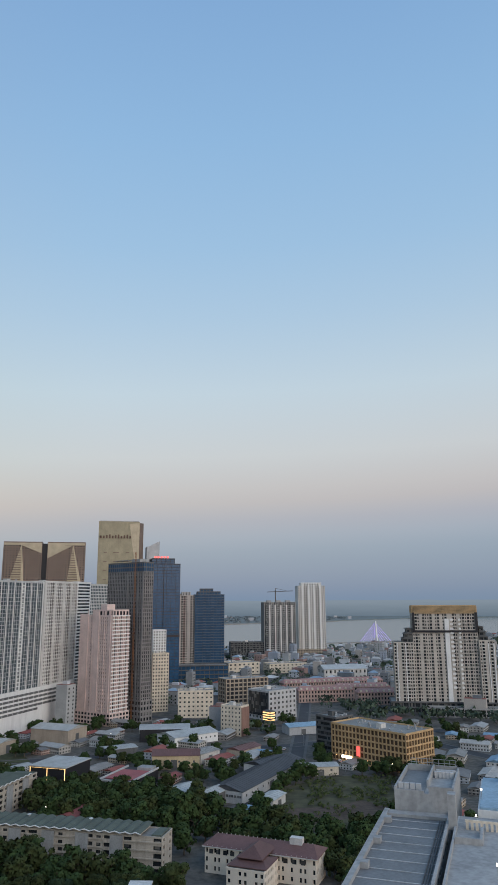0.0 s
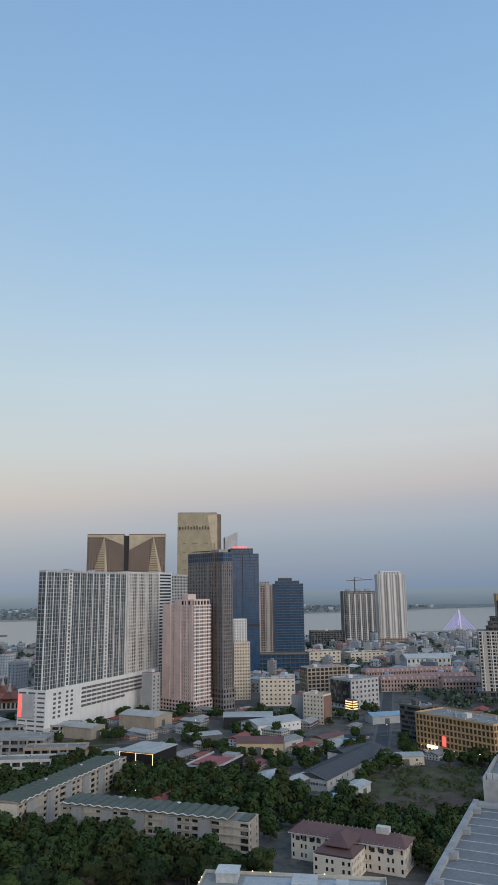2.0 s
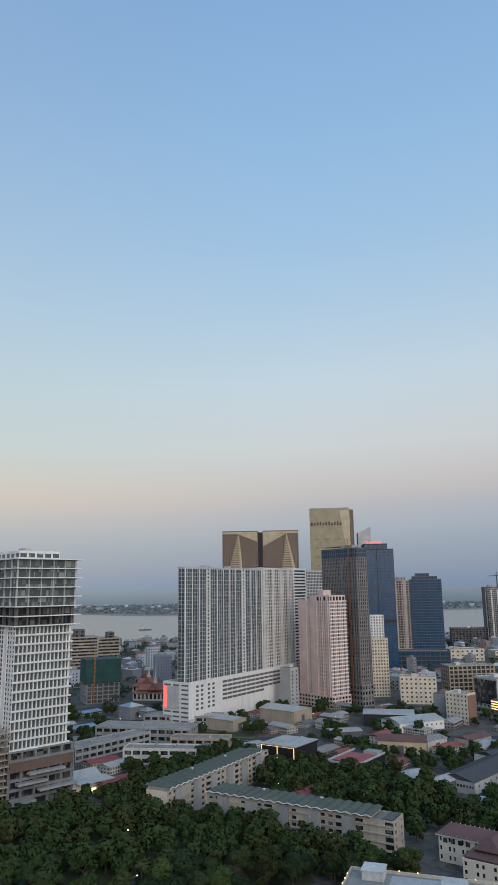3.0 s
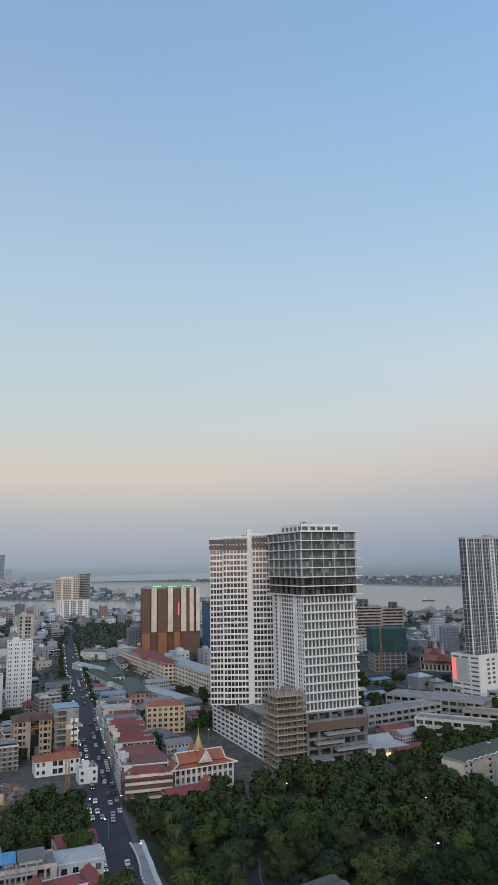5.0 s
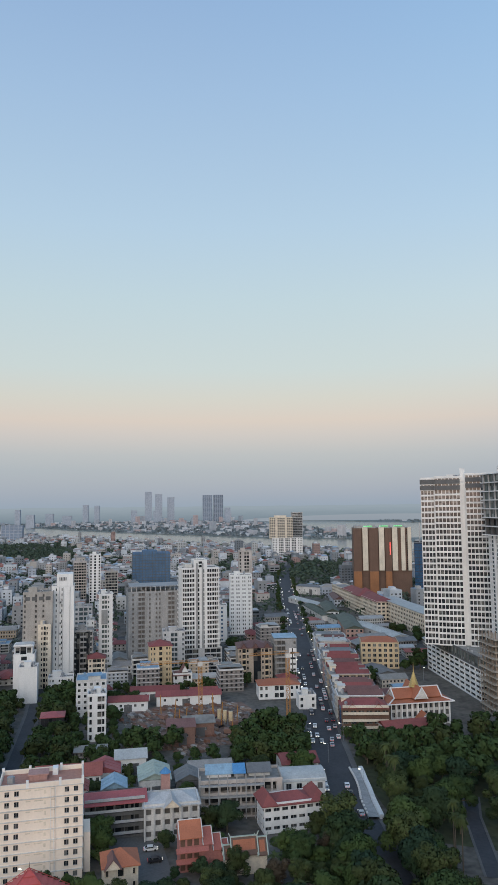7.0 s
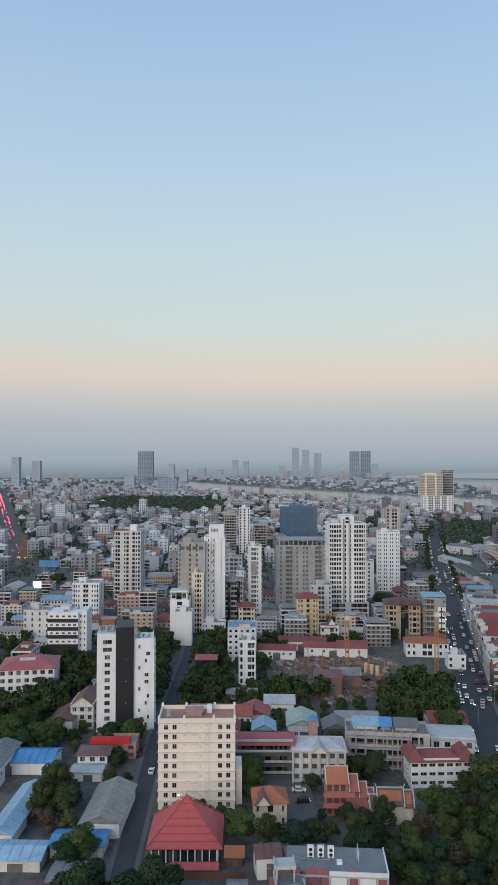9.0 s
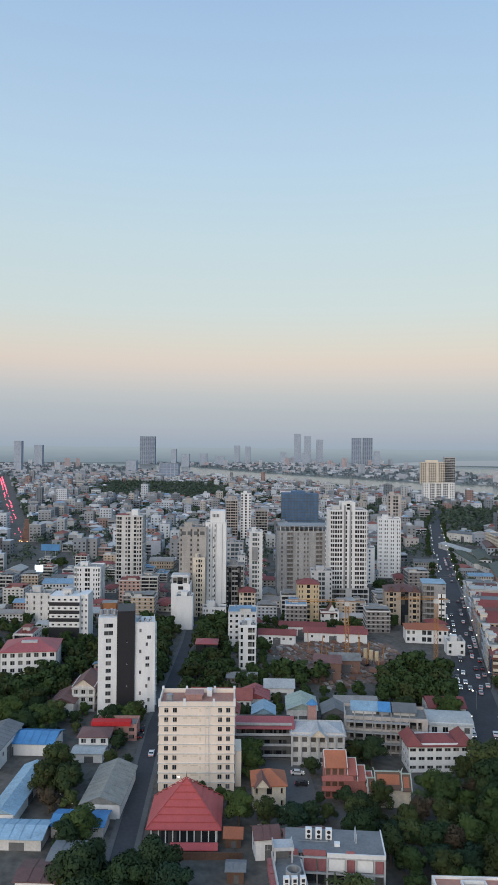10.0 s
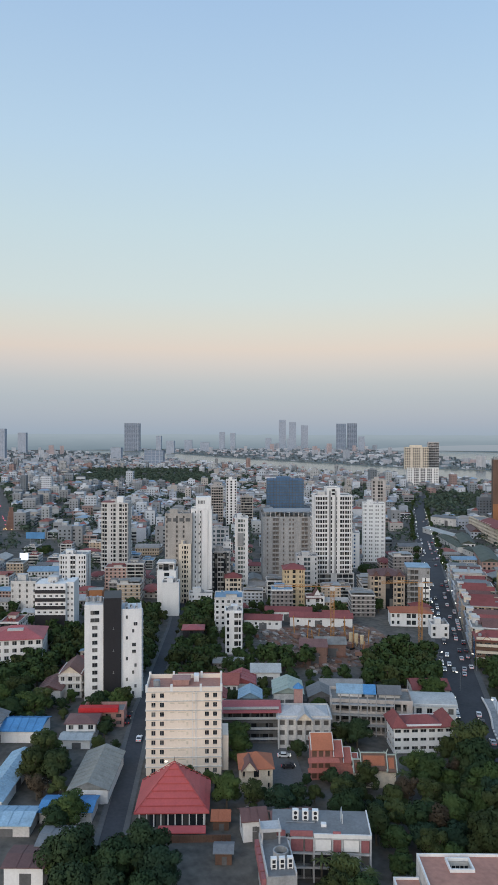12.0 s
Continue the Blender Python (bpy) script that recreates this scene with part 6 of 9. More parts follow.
# red pyramid roof pavilion
e = thing("pavilion", "pavilion with a tiered red pyramid roof and glazed walls", "pavilion", -182.9, 46.6, 68, size=(21, 18))
Geo().box(1.4, 1.4, 0, 18.6, 16.6, 4.6).obj("glazed_wall", GLASS, e)
g = Geo()
for k in range(10):
    g.box(1.2 + k * 1.9, 1.1, 0, 1.5 + k * 1.9, 1.4, 4.7)
    g.box(18.6, 1.2 + k * 1.7, 0, 18.9, 1.5 + k * 1.7, 4.7)
    g.box(1.1, 1.2 + k * 1.7, 0, 1.4, 1.5 + k * 1.7, 4.7)
g.pieces("column", WHITE, e)
N = 7
for k in range(N):
    a, b = k / N, (k + 1) / N
    x0, y0, x1, y1 = 10 * a, 9 * a, 20 - 10 * a, 18 - 9 * a
    p0, q0, p1, q1 = 10 * b + 0.15, 9 * b + 0.15, 20 - 10 * b - 0.15, 18 - 9 * b - 0.15
    z0, z1 = 4.4 + 9.6 * a, 4.4 + 9.6 * b - 0.3
    g = Geo()
    if k == N - 1:
        p0 = p1 = 10
        q0 = q1 = 9
    A, B = [(x0, y0), (x1, y0), (x1, y1), (x0, y1)], [(p0, q0), (p1, q0), (p1, q1), (p0, q1)]
    for i in range(4):
        j = (i + 1) % 4
        g.face([(*A[i], z0), (*A[j], z0), (*B[j], z1), (*B[i], z1)])
        g.face([(*A[i], z0 - 0.3), (*A[j], z0 - 0.3), (*A[j], z0), (*A[i], z0)])
    g.obj("roof_tier", PAVILIONRED, e)
g = Geo()
for c in ((0, 0), (20, 0), (20, 18), (0, 18)):
    g.beam((*c, 4.5), (10, 9, 14.1), 0.09)
g.pieces("hip_ridge", PAVILIONRED, e)
Geo().cone(10, 9, 13.9, 15.6, 0.15, 0.02, 8).obj("finial", BROWN, e)
g = Geo()
g.gable(7, -5, 19, -1.6, 1.9, 2.7, 0.2, "x")
g.obj("porch_roof", PAVILIONRED, e)
g = Geo()
for k in range(24):
    g.box(-3 + k * 1.2, -6.2, 0, -1.85 + k * 1.2, -5.9, 1.9)
g.pieces("fence_board", BROWN, e, "dark wooden fence board")

# white and black tower house
e = thing("apartment_building", "white twelve-storey block with a black central shaft", "apartment building", -279, 51.3, 76, size=(22, 16))
Geo().box(0, 0, 0, 7.3, 13, 37.9).obj("white_wing", WHITE, e)
Geo().box(7.3, -0.5, 0, 14.2, 13.5, 40.4).obj("black_shaft", BLACK, e, "black central shaft")
Geo().box(14.2, 0.3, 0, 22.2, 14, 34.8).obj("white_wing", WHITE, e)
for k in range(12):
    child("window", pane(2.0 if k < 10 else 3.4, 1.5), e, 4.0, -0.02, 1.6 + k * 2.95)
    child("window", pane(1.5 if k in (6, 7, 10) else 0.8, 1.3), e, (18.9, 19.8, 16.4)[k % 3] if k not in (6, 7) else 19.2, 0.28, 1.6 + k * 2.75)
    for v in (3, 6.5, 10):
        child("window", pane(1.2, 1.3), e, 22.22, v, 1.4 + k * 2.7, math.pi / 2)
    if k % 3 == 0:
        child("window", pane(0.6, 0.8), e, 11.2, -0.52, 2 + k * 2.9)
g = Geo()
for k in range(12):
    g.box(22.2, 1, 2.6 + k * 2.75, 22.9, 12, 2.8 + k * 2.75)
g.pieces("balcony_slab", OFFWHITE, e)
for k in range(5):
    child("water_tank", TANK, e, 1 + k * 1.3, 3 + (k % 2), 37.9)
rooftop(e, 8, 12, 34.8, 77, 0, 10, False, ox=14.2)
g = Geo().box(14.2, 0.3, 34.8, 22.2, 0.55, 35.7).box(21.95, 0.55, 34.8, 22.2, 13.7, 35.7)
g.obj("parapet", WHITE, e)
Geo().box(7, 13.6, 0, 14, 16, 37).obj("stair_shaft", GREY, e)

# white block with black bands
e = thing("office_building", "white office block with black bands and a black base", "office building", -393.3, 46, 68, size=(24, 16))
Geo().box(0, 0, 0, 16.3, 14, 24.5).obj("wall", WHITE, e)
Geo().box(16.3, 2, 0, 20.4, 15, 24.9).obj("side_wing", WHITE, e)
g = Geo()
for z, h in ((0.2, 7.4), (10.6, 1.9), (14.8, 1.9), (19.2, 1.9)):
    g.box(-0.2, -0.25, z, 16.2, -0.02, z + h)
g.pieces("black_band", BLACK, e, "black cladding band")
for k, z in enumerate((8.6, 13.0, 17.4, 22.0)):
    for u in (2, 5.2, 8.4, 11.6, 14.4):
        child("window", pane(1.4, 0.9), e, u, -0.03, z)
for k in range(7):
    for u in (17.2, 19.3):
        child("window", pane(0.7, 1.1), e, u, 1.97, 3 + k * 3.1)
rooftop(e, 16, 14, 24.5, 55, 3, 5)

# white house block with a red roof
e = mid(-332, 18, 24, 20, 13.2, WHITE, "white three-storey block with a red sheet roof and roof window", 76, panes=24, hip=4.2, roof=REDMETAL, fh=3.5, bay=3.4, pier=0.45, band=0.45)
Geo().box(8, 5.5, 15.6, 15, 9, 16.6).obj("roof_light", PALEMETAL, e)

# mid-rise towers of the low city
e = tower(-526.5, 109.2, 19.6, 20, 53, OFFWHITE, "pale high-rise with dark window columns and corner balconies", "bWswWsbwb", "bwwb", deep=0.5)
Geo().box(11, 3, 53, 16, 12, 58).obj("lift_house", WHITE, e)
Geo().box(0, 0, 54.1, 9, 12, 54.5).obj("red_canopy", RED, e, "red roof canopy")
e = tower(-426.1, 128.3, 17, 18, 54.5, GREYTAN, "grey-brown high-rise with scattered windows", "wsswswss", "swsws", glazing=CURTAIN)
g = Geo()
for k in range(4):
    g.box(1.2 + k * 3.9, -0.12, 50.4, 4.0 + k * 3.9, 0.02, 52.6)
g.pieces("top_opening", DARKGREY, e)
e = tower(-425.9, 145.4, 13.3, 14, 57, WHITE, "slender bright white high-rise with narrow window seams", "sswsswssssss", "swswsws", top=False)
Geo().box(3, 0.3, 57, 12.5, 11, 65).obj("crown", WHITE, e)
g = Geo()
for k in range(5):
    g.box(4.5 + k * 0.9, 0.1, 61, 5 + k * 0.9, 0.32, 63)
g.pieces("crown_slot", DARKGREY, e)
g = Geo()
for u in (4.3, 6.6, 10.6):
    g.box(u, -0.3, 0, u + 0.35, -0.03, 57)
g.pieces("downpipe", LIGHTGREY, e)
for v in range(8):
    child("cooling_unit", ACUNIT, e, 5.3, -0.45, 4 + v * 6.2)
e = tower(-432.5, 178.5, 8.6, 13, 49, WHITE, "narrow white tower of stacked balconies and louvre panels", "sbbws", "wsbs", deep=0.7, glazing=GREENGLASS)
Geo().box(1.6, -1.2, 31, 5.4, -1.02, 40).obj("louvre_panel", GREY, e, "grey louvre panel")
tower(-436, 171.5, 5, 12, 33, WHITE, "narrow white block beside the balcony tower", "wsw", "wsw")
e = tower(-449.8, 206.6, 38.4, 26, 46.5, GREY, "large raw concrete block with columns of dark balconies", "swsbbswswwssbbsws", "swsbsws", glazing=DUSKBROWN, deep=0.6, rec=1.0)
g = Geo()
for k in range(11):
    g.box(2 + k * 3.3, 1, 47.5, 2.4 + k * 3.3, 1.4, 50.5)
    g.box(2 + k * 3.3, 24, 47.5, 2.4 + k * 3.3, 24.4, 50.5)
g.pieces("roof_post", OFFWHITE, e)
Geo().box(1, 0.8, 50.5, 36, 25, 50.8).obj("roof_frame", GREY, e)
e = thing("unfinished_building", "high-rise frame wrapped in blue safety net", "building", -797.7, 371.7, 66, size=(48, 30))
Geo().box(0, 0, 0, 46, 28, 49).obj("safety_net", BLUENET, e, "blue safety netting")
g = Geo()
for k in range(14):
    g.box(-0.3, -0.3, 3.4 * k + 2, 46.3, -0.05, 3.4 * k + 2.5)
for k in range(12):
    g.box(4 * k, -0.5, 0, 4 * k + 0.4, -0.05, 51)
g.pieces("net_pole", DARKGREY, e)
g = Geo()
for k in range(12):
    g.box(46.05, 0.4, 4 * k + 2, 46.4, 27.6, 4 * k + 2.4)
g.pieces("net_seam", DARKGREY, e)
Geo().box(12, 4, 49, 30, 20, 52).obj("top_deck", BLUENET, e)
e = tower(-411.6, 227.2, 24.7, 20, 64, WHITE, "white residential tower with dark balconies and grey service strips", "bWWWbsgsgsbWbWb", "bwsbwsb", fh=3.0, deep=0.9, top=False)
g = Geo().box(9.2, -0.25, 0, 10.4, -0.04, 68).box(13.0, -0.25, 0, 14.2, -0.04, 68)
g.pieces("grey_strip", GREY, e, "grey full-height service strip")
facade(e, 9, 14, 64.2, 69, WHITE, "sWs", "ws", ox=8, oy=2, name="crown_wall", parapet=0.8)
Geo().box(2, 2, 65, 7, 12, 67.2).obj("plant_room", OFFWHITE, e)
facade(e, 27, 4, 0, 13, LIGHTGREY, "gggsggg", "s", ox=-1.2, oy=-2.6, fh=3.2, name="base_wall", parapet=0.6)
e = tower(-379.4, 188.1, 12.7, 12, 24, YELLOW, "ochre eight-storey house with a red hipped roof", "wwsvsww", "wsw", fh=3, hip=3, rail=CREAM)
g = Geo()
for k in range(8):
    g.box(5.2, -0.4, k * 3, 7.5, -0.04, k * 3 + 0.9)
    g.box(-0.25, -0.25, k * 3 + 2.8, 12.95, -0.05, k * 3 + 3.0)
g.pieces("balcony", YELLOW, e)
e = tower(-360.6, 237.2, 20.5, 18, 20, TAN, "unfinished brown hotel with a tiled mansard", "wbwsvvwbw", "wswsw", 62, fh=3.3, hip=3.5, roof=MAROON, deep=0.6, rail=YELLOW)
r = Geo()
for u in (1.5, 8.5, 15.5):
    r.gable(u, -1.2, u + 3.6, 6, 20.4, 23.4, 0.3, "y")
r.obj("roof_gable", MAROON, e)
e = tower(-352.6, 258.1, 13.5, 16, 23.6, GREY, "open grey concrete frame with a violet roof sheet", "gggssw", "gvg", 60, fh=3.4, rec=2.0, glazing=DARKGREY, top=False)
Geo().box(9, -0.3, 1, 13.4, -0.02, 19).obj("white_panel", WHITE, e)
g = Geo().box(10.6, -0.4, 1, 11.2, -0.31, 19)
for k in range(5):
    g.box(9.6, -0.42, 2.4 + k * 3.3, 12.8, -0.32, 3.6 + k * 3.3)
g.obj("panel_windows", GLASS, e, kind="stuff")
Geo().box(-0.3, -0.4, 25, 13.8, 16, 25.25).obj("roof_sheet", SKYBLUE, e)
e = thing("hotel", "white riverside hotel with stepped wings", "hotel", -1146, 838, 58, size=(60, 40))
facade(e, 60, 40, 0, 40, WHITE, "wwwsWWWsWWWsWWWswww", "wsws", fh=3.4)
facade(e, 46, 26, 38, 80, CREAM, "WWWsWWWWsWWW", "wws", CURTAIN, fh=3.3, ox=-4, oy=16, name="tower_wall")
facade(e, 22, 22, 0, 90, LIGHTGREY, "gggggg", "gg", fh=3.3, ox=44, oy=45, name="rear_wall")
Geo().box(6, 20, 80, 30, 34, 85).obj("plant_room", CREAM, e)
tower(-534, 352.8, 11.8, 14, 64, GREIGE, "narrow beige tower with a stepped dark top", "WsWWs", "ws", 60)
tower(-496.4, 318.9, 18.2, 16, 47.5, WHITE, "white stepped apartment block with many small windows", "wwswwswwsww", "wsws", 60)
tower(-480, 290, 13, 14, 27, WHITE, "blue and white narrow block", "wwwws", "ws", 60, glazing=BLUEGLASS)
e = tower(-408.3, 118.1, 11.4, 14, 22.5, WHITE, "white stepped house with a curved roof", "sWs", "ws", top=False)
facade(e, 10, 10, 22.5, 27, WHITE, "WvW", "ws", ox=0, oy=3, name="upper_wall")
g = Geo().box(-0.6, 2, 27.2, 10.8, 13.4, 27.6).box(0.5, 3, 27.6, 9.6, 12, 28.3)
g.obj("curved_roof", OFFWHITE, e)
tower(-393.1, 116.5, 9.8, 10, 18.5, WHITE, "plain white narrow house block with a glazed rooftop", "s", "s", top=True)
tower(-399.4, 207.2, 13.5, 12, 27, LIGHTGREY, "pale blue-grey ten-storey block with a rounded top", "wsWWsw", "wsw", 66, glazing=TEAL)
tower(-418.7, 135.1, 7.4, 8, 36, CREAM, "narrow cream block with arched balconies", "swbws", "wsw", deep=0.5)
tower(-474.7, 70.9, 17.5, 16, 25, WHITE, "white eight-storey block with bay windows", "bwwsbbswwb", "wsbsw", deep=0.6)
tower(-412.7, 163.7, 10.1, 10, 14.5, CREAM, "green-beige house with a red hipped roof", "wbbw", "ws", hip=3, deep=0.5)
e = tower(-312.5, 124, 8.2, 9, 20, WHITE, "narrow white house with stacked balconies", "Wsbb", "wsw", deep=0.7)
tower(-405, 137, 14, 9, 8, WHITE, "white low house block under the slender tower", "wwswwsww", "ws")
tower(-743.4, 295.5, 12, 14, 53, WHITE, "narrow white high-rise among distant houses", "bsWsb", "ws")
tower(-766, 286, 14, 14, 44, GREIGE, "far grey-beige high-rise with balconies", "bWbWb", "ws")
tower(-735, 310, 14, 12, 34, GREYTAN, "brown-grey high-rise among distant houses", "gggg", "gs")
tower(-426.2, 159.3, 12, 12, 29, GREY, "grey house block with dark stacked balconies", "bvbbvb", "wb", deep=0.8)
tower(-486.9, 182.6, 12.5, 12, 35, LIGHTGREY, "pale blue-grey stepped house block", "wWWw", "ws", glazing=TEAL)
tower(-438.4, 37.4, 14.8, 12, 17, OFFWHITE, "pale mint five-storey house block", "wswswsw", "ws", glazing=CURTAIN)
e = thing("house", "low house with a large rust-orange roof panel", "house", -344, 64.6, 76, size=(8, 8))
facade(e, 8, 8, 0, 29, DULLBRICK, "vsswssv", "ws", parapet=0)
Geo().box(0.8, -0.5, 24.4, 7.2, -0.1, 29.4).obj("rust_panel", RUST, e, "rust-orange panel")
g = Geo().box(-0.4, -0.6, 0, 0.3, 0.2, 30).box(7.7, -0.6, 0, 8.4, 0.2, 30)
g.pieces("frame_post", BROWN, e)
tower(-334.4, 109.9, 10.3, 9, 7.6, BLACK, "black and white two-storey house with a red roof", "psWsWp", "ws", hip=1.8, roof=REDMETAL)
e = tower(-372.6, 199.9, 11, 9, 7.5, WHITE, "white gabled house beside the building site", "wsWw", "ws", top=False)
r = Geo()
r.hip(0, 0, 9, 9, 7.3, 9.4, 0.6)
r.gable(4.6, -0.6, 8.6, 6, 9, 13, 0.4, "y", 0, 1)
r.obj("stepped_roof", [MAROON, WHITE], e)
tower(-323.5, 226, 22.5, 12, 7.4, WHITE, "white two-storey house with an orange roof", "wwsWWsww", "ws", 62, hip=2.4, roof=ORANGE)
tower(-296, 232, 9, 9, 6.5, WHITE, "small white house beside the avenue", "wsw", "ws", 62)

# school group round the yard
e = mid(-222.3, 87.7, 18.5, 9, 10.8, DARKGREY, "long dark school block with open galleries and a red roof", panes=0, top=False, fh=3.6, bay=3, pier=0.1, band=0.3, rec=1.6)
r = Geo()
r.gable(-0.5, -0.8, 19, 9.8, 11, 13, 0.6, "x")
r.obj("gabled_roof", REDMETAL, e)
g = Geo()
for k in range(4):
    g.box(-0.2, -0.8, 1.4 + k * 3.5, 18.7, -0.5, 2.2 + k * 3.5)
g.pieces("gallery_rail", LIGHTGREY, e)
e = mid(-211.8, 103.1, 17.6, 11, 10, OFFWHITE, "pale school hall with a central gable and columns", 66, panes=0, top=False, fh=3.4, bay=2.9, pier=0.45, band=0.5, glazing=CURTAIN)
g = Geo()
for k in range(7):
    g.box(k * 2.85, -0.9, 0, k * 2.85 + 0.4, -0.5, 10)
g.pieces("column", OFFWHITE, e)
r = Geo()
r.hip(0, 0, 17.6, 11, 10.2, 12.6, 0.6)
r.gable(6.4, -2, 11.2, 5, 10.2, 12.8, 0.4, "y", 0, 1)
r.obj("hipped_roof", [LIGHTGREY, CREAM], e)
Geo().box(6, 11.5, 10, 9, 14, 16).obj("stair_tower", ROSE, e)
Geo().cone(7.5, 12.7, 16, 17.6, 2, 0.3, 10).obj("blue_cap", BLUE, e)
e = mid(-215.3, 125.2, 28.5, 12, 11.4, GREIGE, "unfinished school block with open concrete galleries", 61, panes=0, top=False, fh=3.6, bay=3.6, pier=0.16, band=0.22, rec=2.0)
g = Geo()
for k in range(3):
    g.box(0, -1.6, 3.4 + k * 3.6, 22, -0.05, 3.8 + k * 3.6)
for k in range(8):
    g.box(0.2 + k * 3.1, -1.6, 0, 0.55 + k * 3.1, -1.25, 14.5)
g.pieces("gallery_frame", GREY, e, "raw concrete gallery frame")
for u, w_, m_ in ((2.5, 9, SKYBLUE), (12, 4, BLUE), (17, 8, GREYMETAL)):
    r = Geo()
    r.gable(u, 4, u + w_, 12, 13, 15, 0.3, "x")
    r.obj("roof_sheet", m_, e)
    Geo().box(u + 0.3, 4.5, 11.6, u + w_ - 0.3, 11.5, 13).obj("attic_wall", CITYWALL, e)
e = mid(-193.3, 136.5, 20, 9, 8.4, WHITE, "white school block with a red tiled roof and corner pavilions", 70, panes=22, top=False, fh=2.8, bay=2.9, pier=0.3, band=0.62)
r = Geo()
r.hip(3, 0, 17, 9, 8.6, 11, 0.6)
r.hip(-0.5, -0.8, 4, 9.5, 9, 12.2, 0.5)
r.hip(16.4, -0.8, 21, 9.5, 9, 12.2, 0.5)
r.obj("tiled_roof", RED, e)
e = mid(-208, 155.5, 15, 12, 7.5, WHITE, "white hall with a pale blue curved roof", 62, panes=10, top=False)
r = Geo()
for k in range(8):
    a0, a1 = math.pi * k / 8, math.pi * (k + 1) / 8
    r.face([(-0.5, 6 - 6.4 * math.cos(a0), 7.6 + 2.2 * math.sin(a0)), (15.5, 6 - 6.4 * math.cos(a0), 7.6 + 2.2 * math.sin(a0)),
            (15.5, 6 - 6.4 * math.cos(a1), 7.6 + 2.2 * math.sin(a1)), (-0.5, 6 - 6.4 * math.cos(a1), 7.6 + 2.2 * math.sin(a1))])
r.obj("curved_roof", PALEMETAL, e)

# temple with orange stepped roofs
e = thing("temple", "small temple with stepped orange roofs and red walls", "temple", -187.9, 102.4, 68, size=(15, 9))
for x0, x1, h_ in ((0.4, 6.8, 9.6), (6.8, 9.8, 7.4), (9.8, 12.4, 5.6), (12.4, 14.6, 4.2)):
    g = Geo().box(x0, 0.4, 0, x1 - 0.02, 7, h_)
    g.obj("wall", TEMPLEPINK, e)
for x0, x1, z0, z1 in ((0.2, 7.0, 9.6, 13.2), (7.1, 10.0, 7.4, 10.8), (10.1, 12.7, 5.6, 8.6), (12.8, 14.9, 4.0, 6.8)):
    r = Geo()
    r.gable(x0, -0.4, x1, 7.6, z0, z1, 0.1, "x", 0, 1)
    r.obj("tiled_roof", [ORANGE if x0 < 1 else TEMPLERED, ROSE], e)
    g = Geo()
    for xx in (x0, x1):
        g.beam((xx, -0.6, z0), (xx, 3.6, z1 + 0.1), 0.12)
        g.beam((xx, 7.8, z0), (xx, 3.6, z1 + 0.1), 0.12)
    g.beam((x0, 3.6, z1 + 0.08), (x1, 3.6, z1 + 0.08), 0.1)
    g.pieces("roof_edge", OFFWHITE, e)
for z in (3.0, 6.0):
    r = Geo()
    r.gable(-0.6, -2.2, 8.4, -0.2, z + 0.6, z + 1.5, 0.2, "x")
    r.obj("porch_roof", TEMPLERED, e)
g = Geo()
for z in (0.2, 3.4, 6.8):
    for u in (0.6, 2.6, 4.6):
        g.box(u, 0.3, z + 0.4, u + 1.4, 0.38, z + 2.2)
g.pieces("dark_opening", BROWN, e)
e = thing("temple_gate", "temple gate hall with pale upturned ridges and orange roof panels", "temple gate", -178.6, 112, 66, size=(14, 6))
Geo().box(0.4, 0.4, 0, 12.6, 5, 5.6).obj("wall", CREAM, e)
for x0, x1, z0, z1 in ((0.2, 2.2, 5.0, 7.6), (2.4, 9.8, 5.6, 9.6), (10, 12.6, 5.2, 9.0)):
    r = Geo()
    r.gable(x0, 0, x1, 5, z0, z1, 0.3, "x")
    r.obj("tiled_roof", BROWN, e)
    r = Geo()
    r.face([(x0 + 0.5, 0.25, z0 + 0.75), (x1 - 0.5, 0.25, z0 + 0.75), (x1 - 0.5, 1.95, z1 - 0.75 + 0.2), (x0 + 0.5, 1.95, z1 - 0.75 + 0.2)])
    r.obj("roof_panel", ORANGE, e, "orange tiled roof panel")
    g = Geo()
    for xx in (x0 - 0.2, x1 + 0.2):
        g.beam((xx, -0.5, z0 - 0.1), (xx, 2.5, z1 + 0.15), 0.15)
        g.beam((xx, 2.5, z1 + 0.1), (xx + (0.5 if xx > x0 else -0.5), 2.5, z1 + 1.2), 0.12)
    g.beam((x0 - 0.2, 2.5, z1 + 0.12), (x1 + 0.2, 2.5, z1 + 0.12), 0.16)
    g.pieces("pale_ridge", PALEGREEN, e)

# near house with cooling units, and the terracotta roof deck
e = thing("house", "grey flat-roofed house with maroon panels and cooling units", "house", -149.4, 71.1, 63.7, size=(24, 12))
Geo().box(0.3, 0.9, 0, 23.1, 10.9, 11).obj("wall", GREY, e)
Geo().box(0.1, 0.2, 11, 23.3, 10.8, 11.15).obj("roof", GREYMETAL, e, "grey screed roof")
g = Geo()
for u in (0, 3.4, 4.2, 9.8, 14.1, 16.4, 20.6, 23.0):
    g.box(u, -0.5, 0, u + 0.4, 0.88, 10.6)
for z in (3.2, 6.6, 10.2):
    g.box(0, -0.45, z, 23.4, 0.86, z + 0.4)
g.pieces("frame_member", LIGHTGREY, e, "pale concrete frame member")
g = Geo()
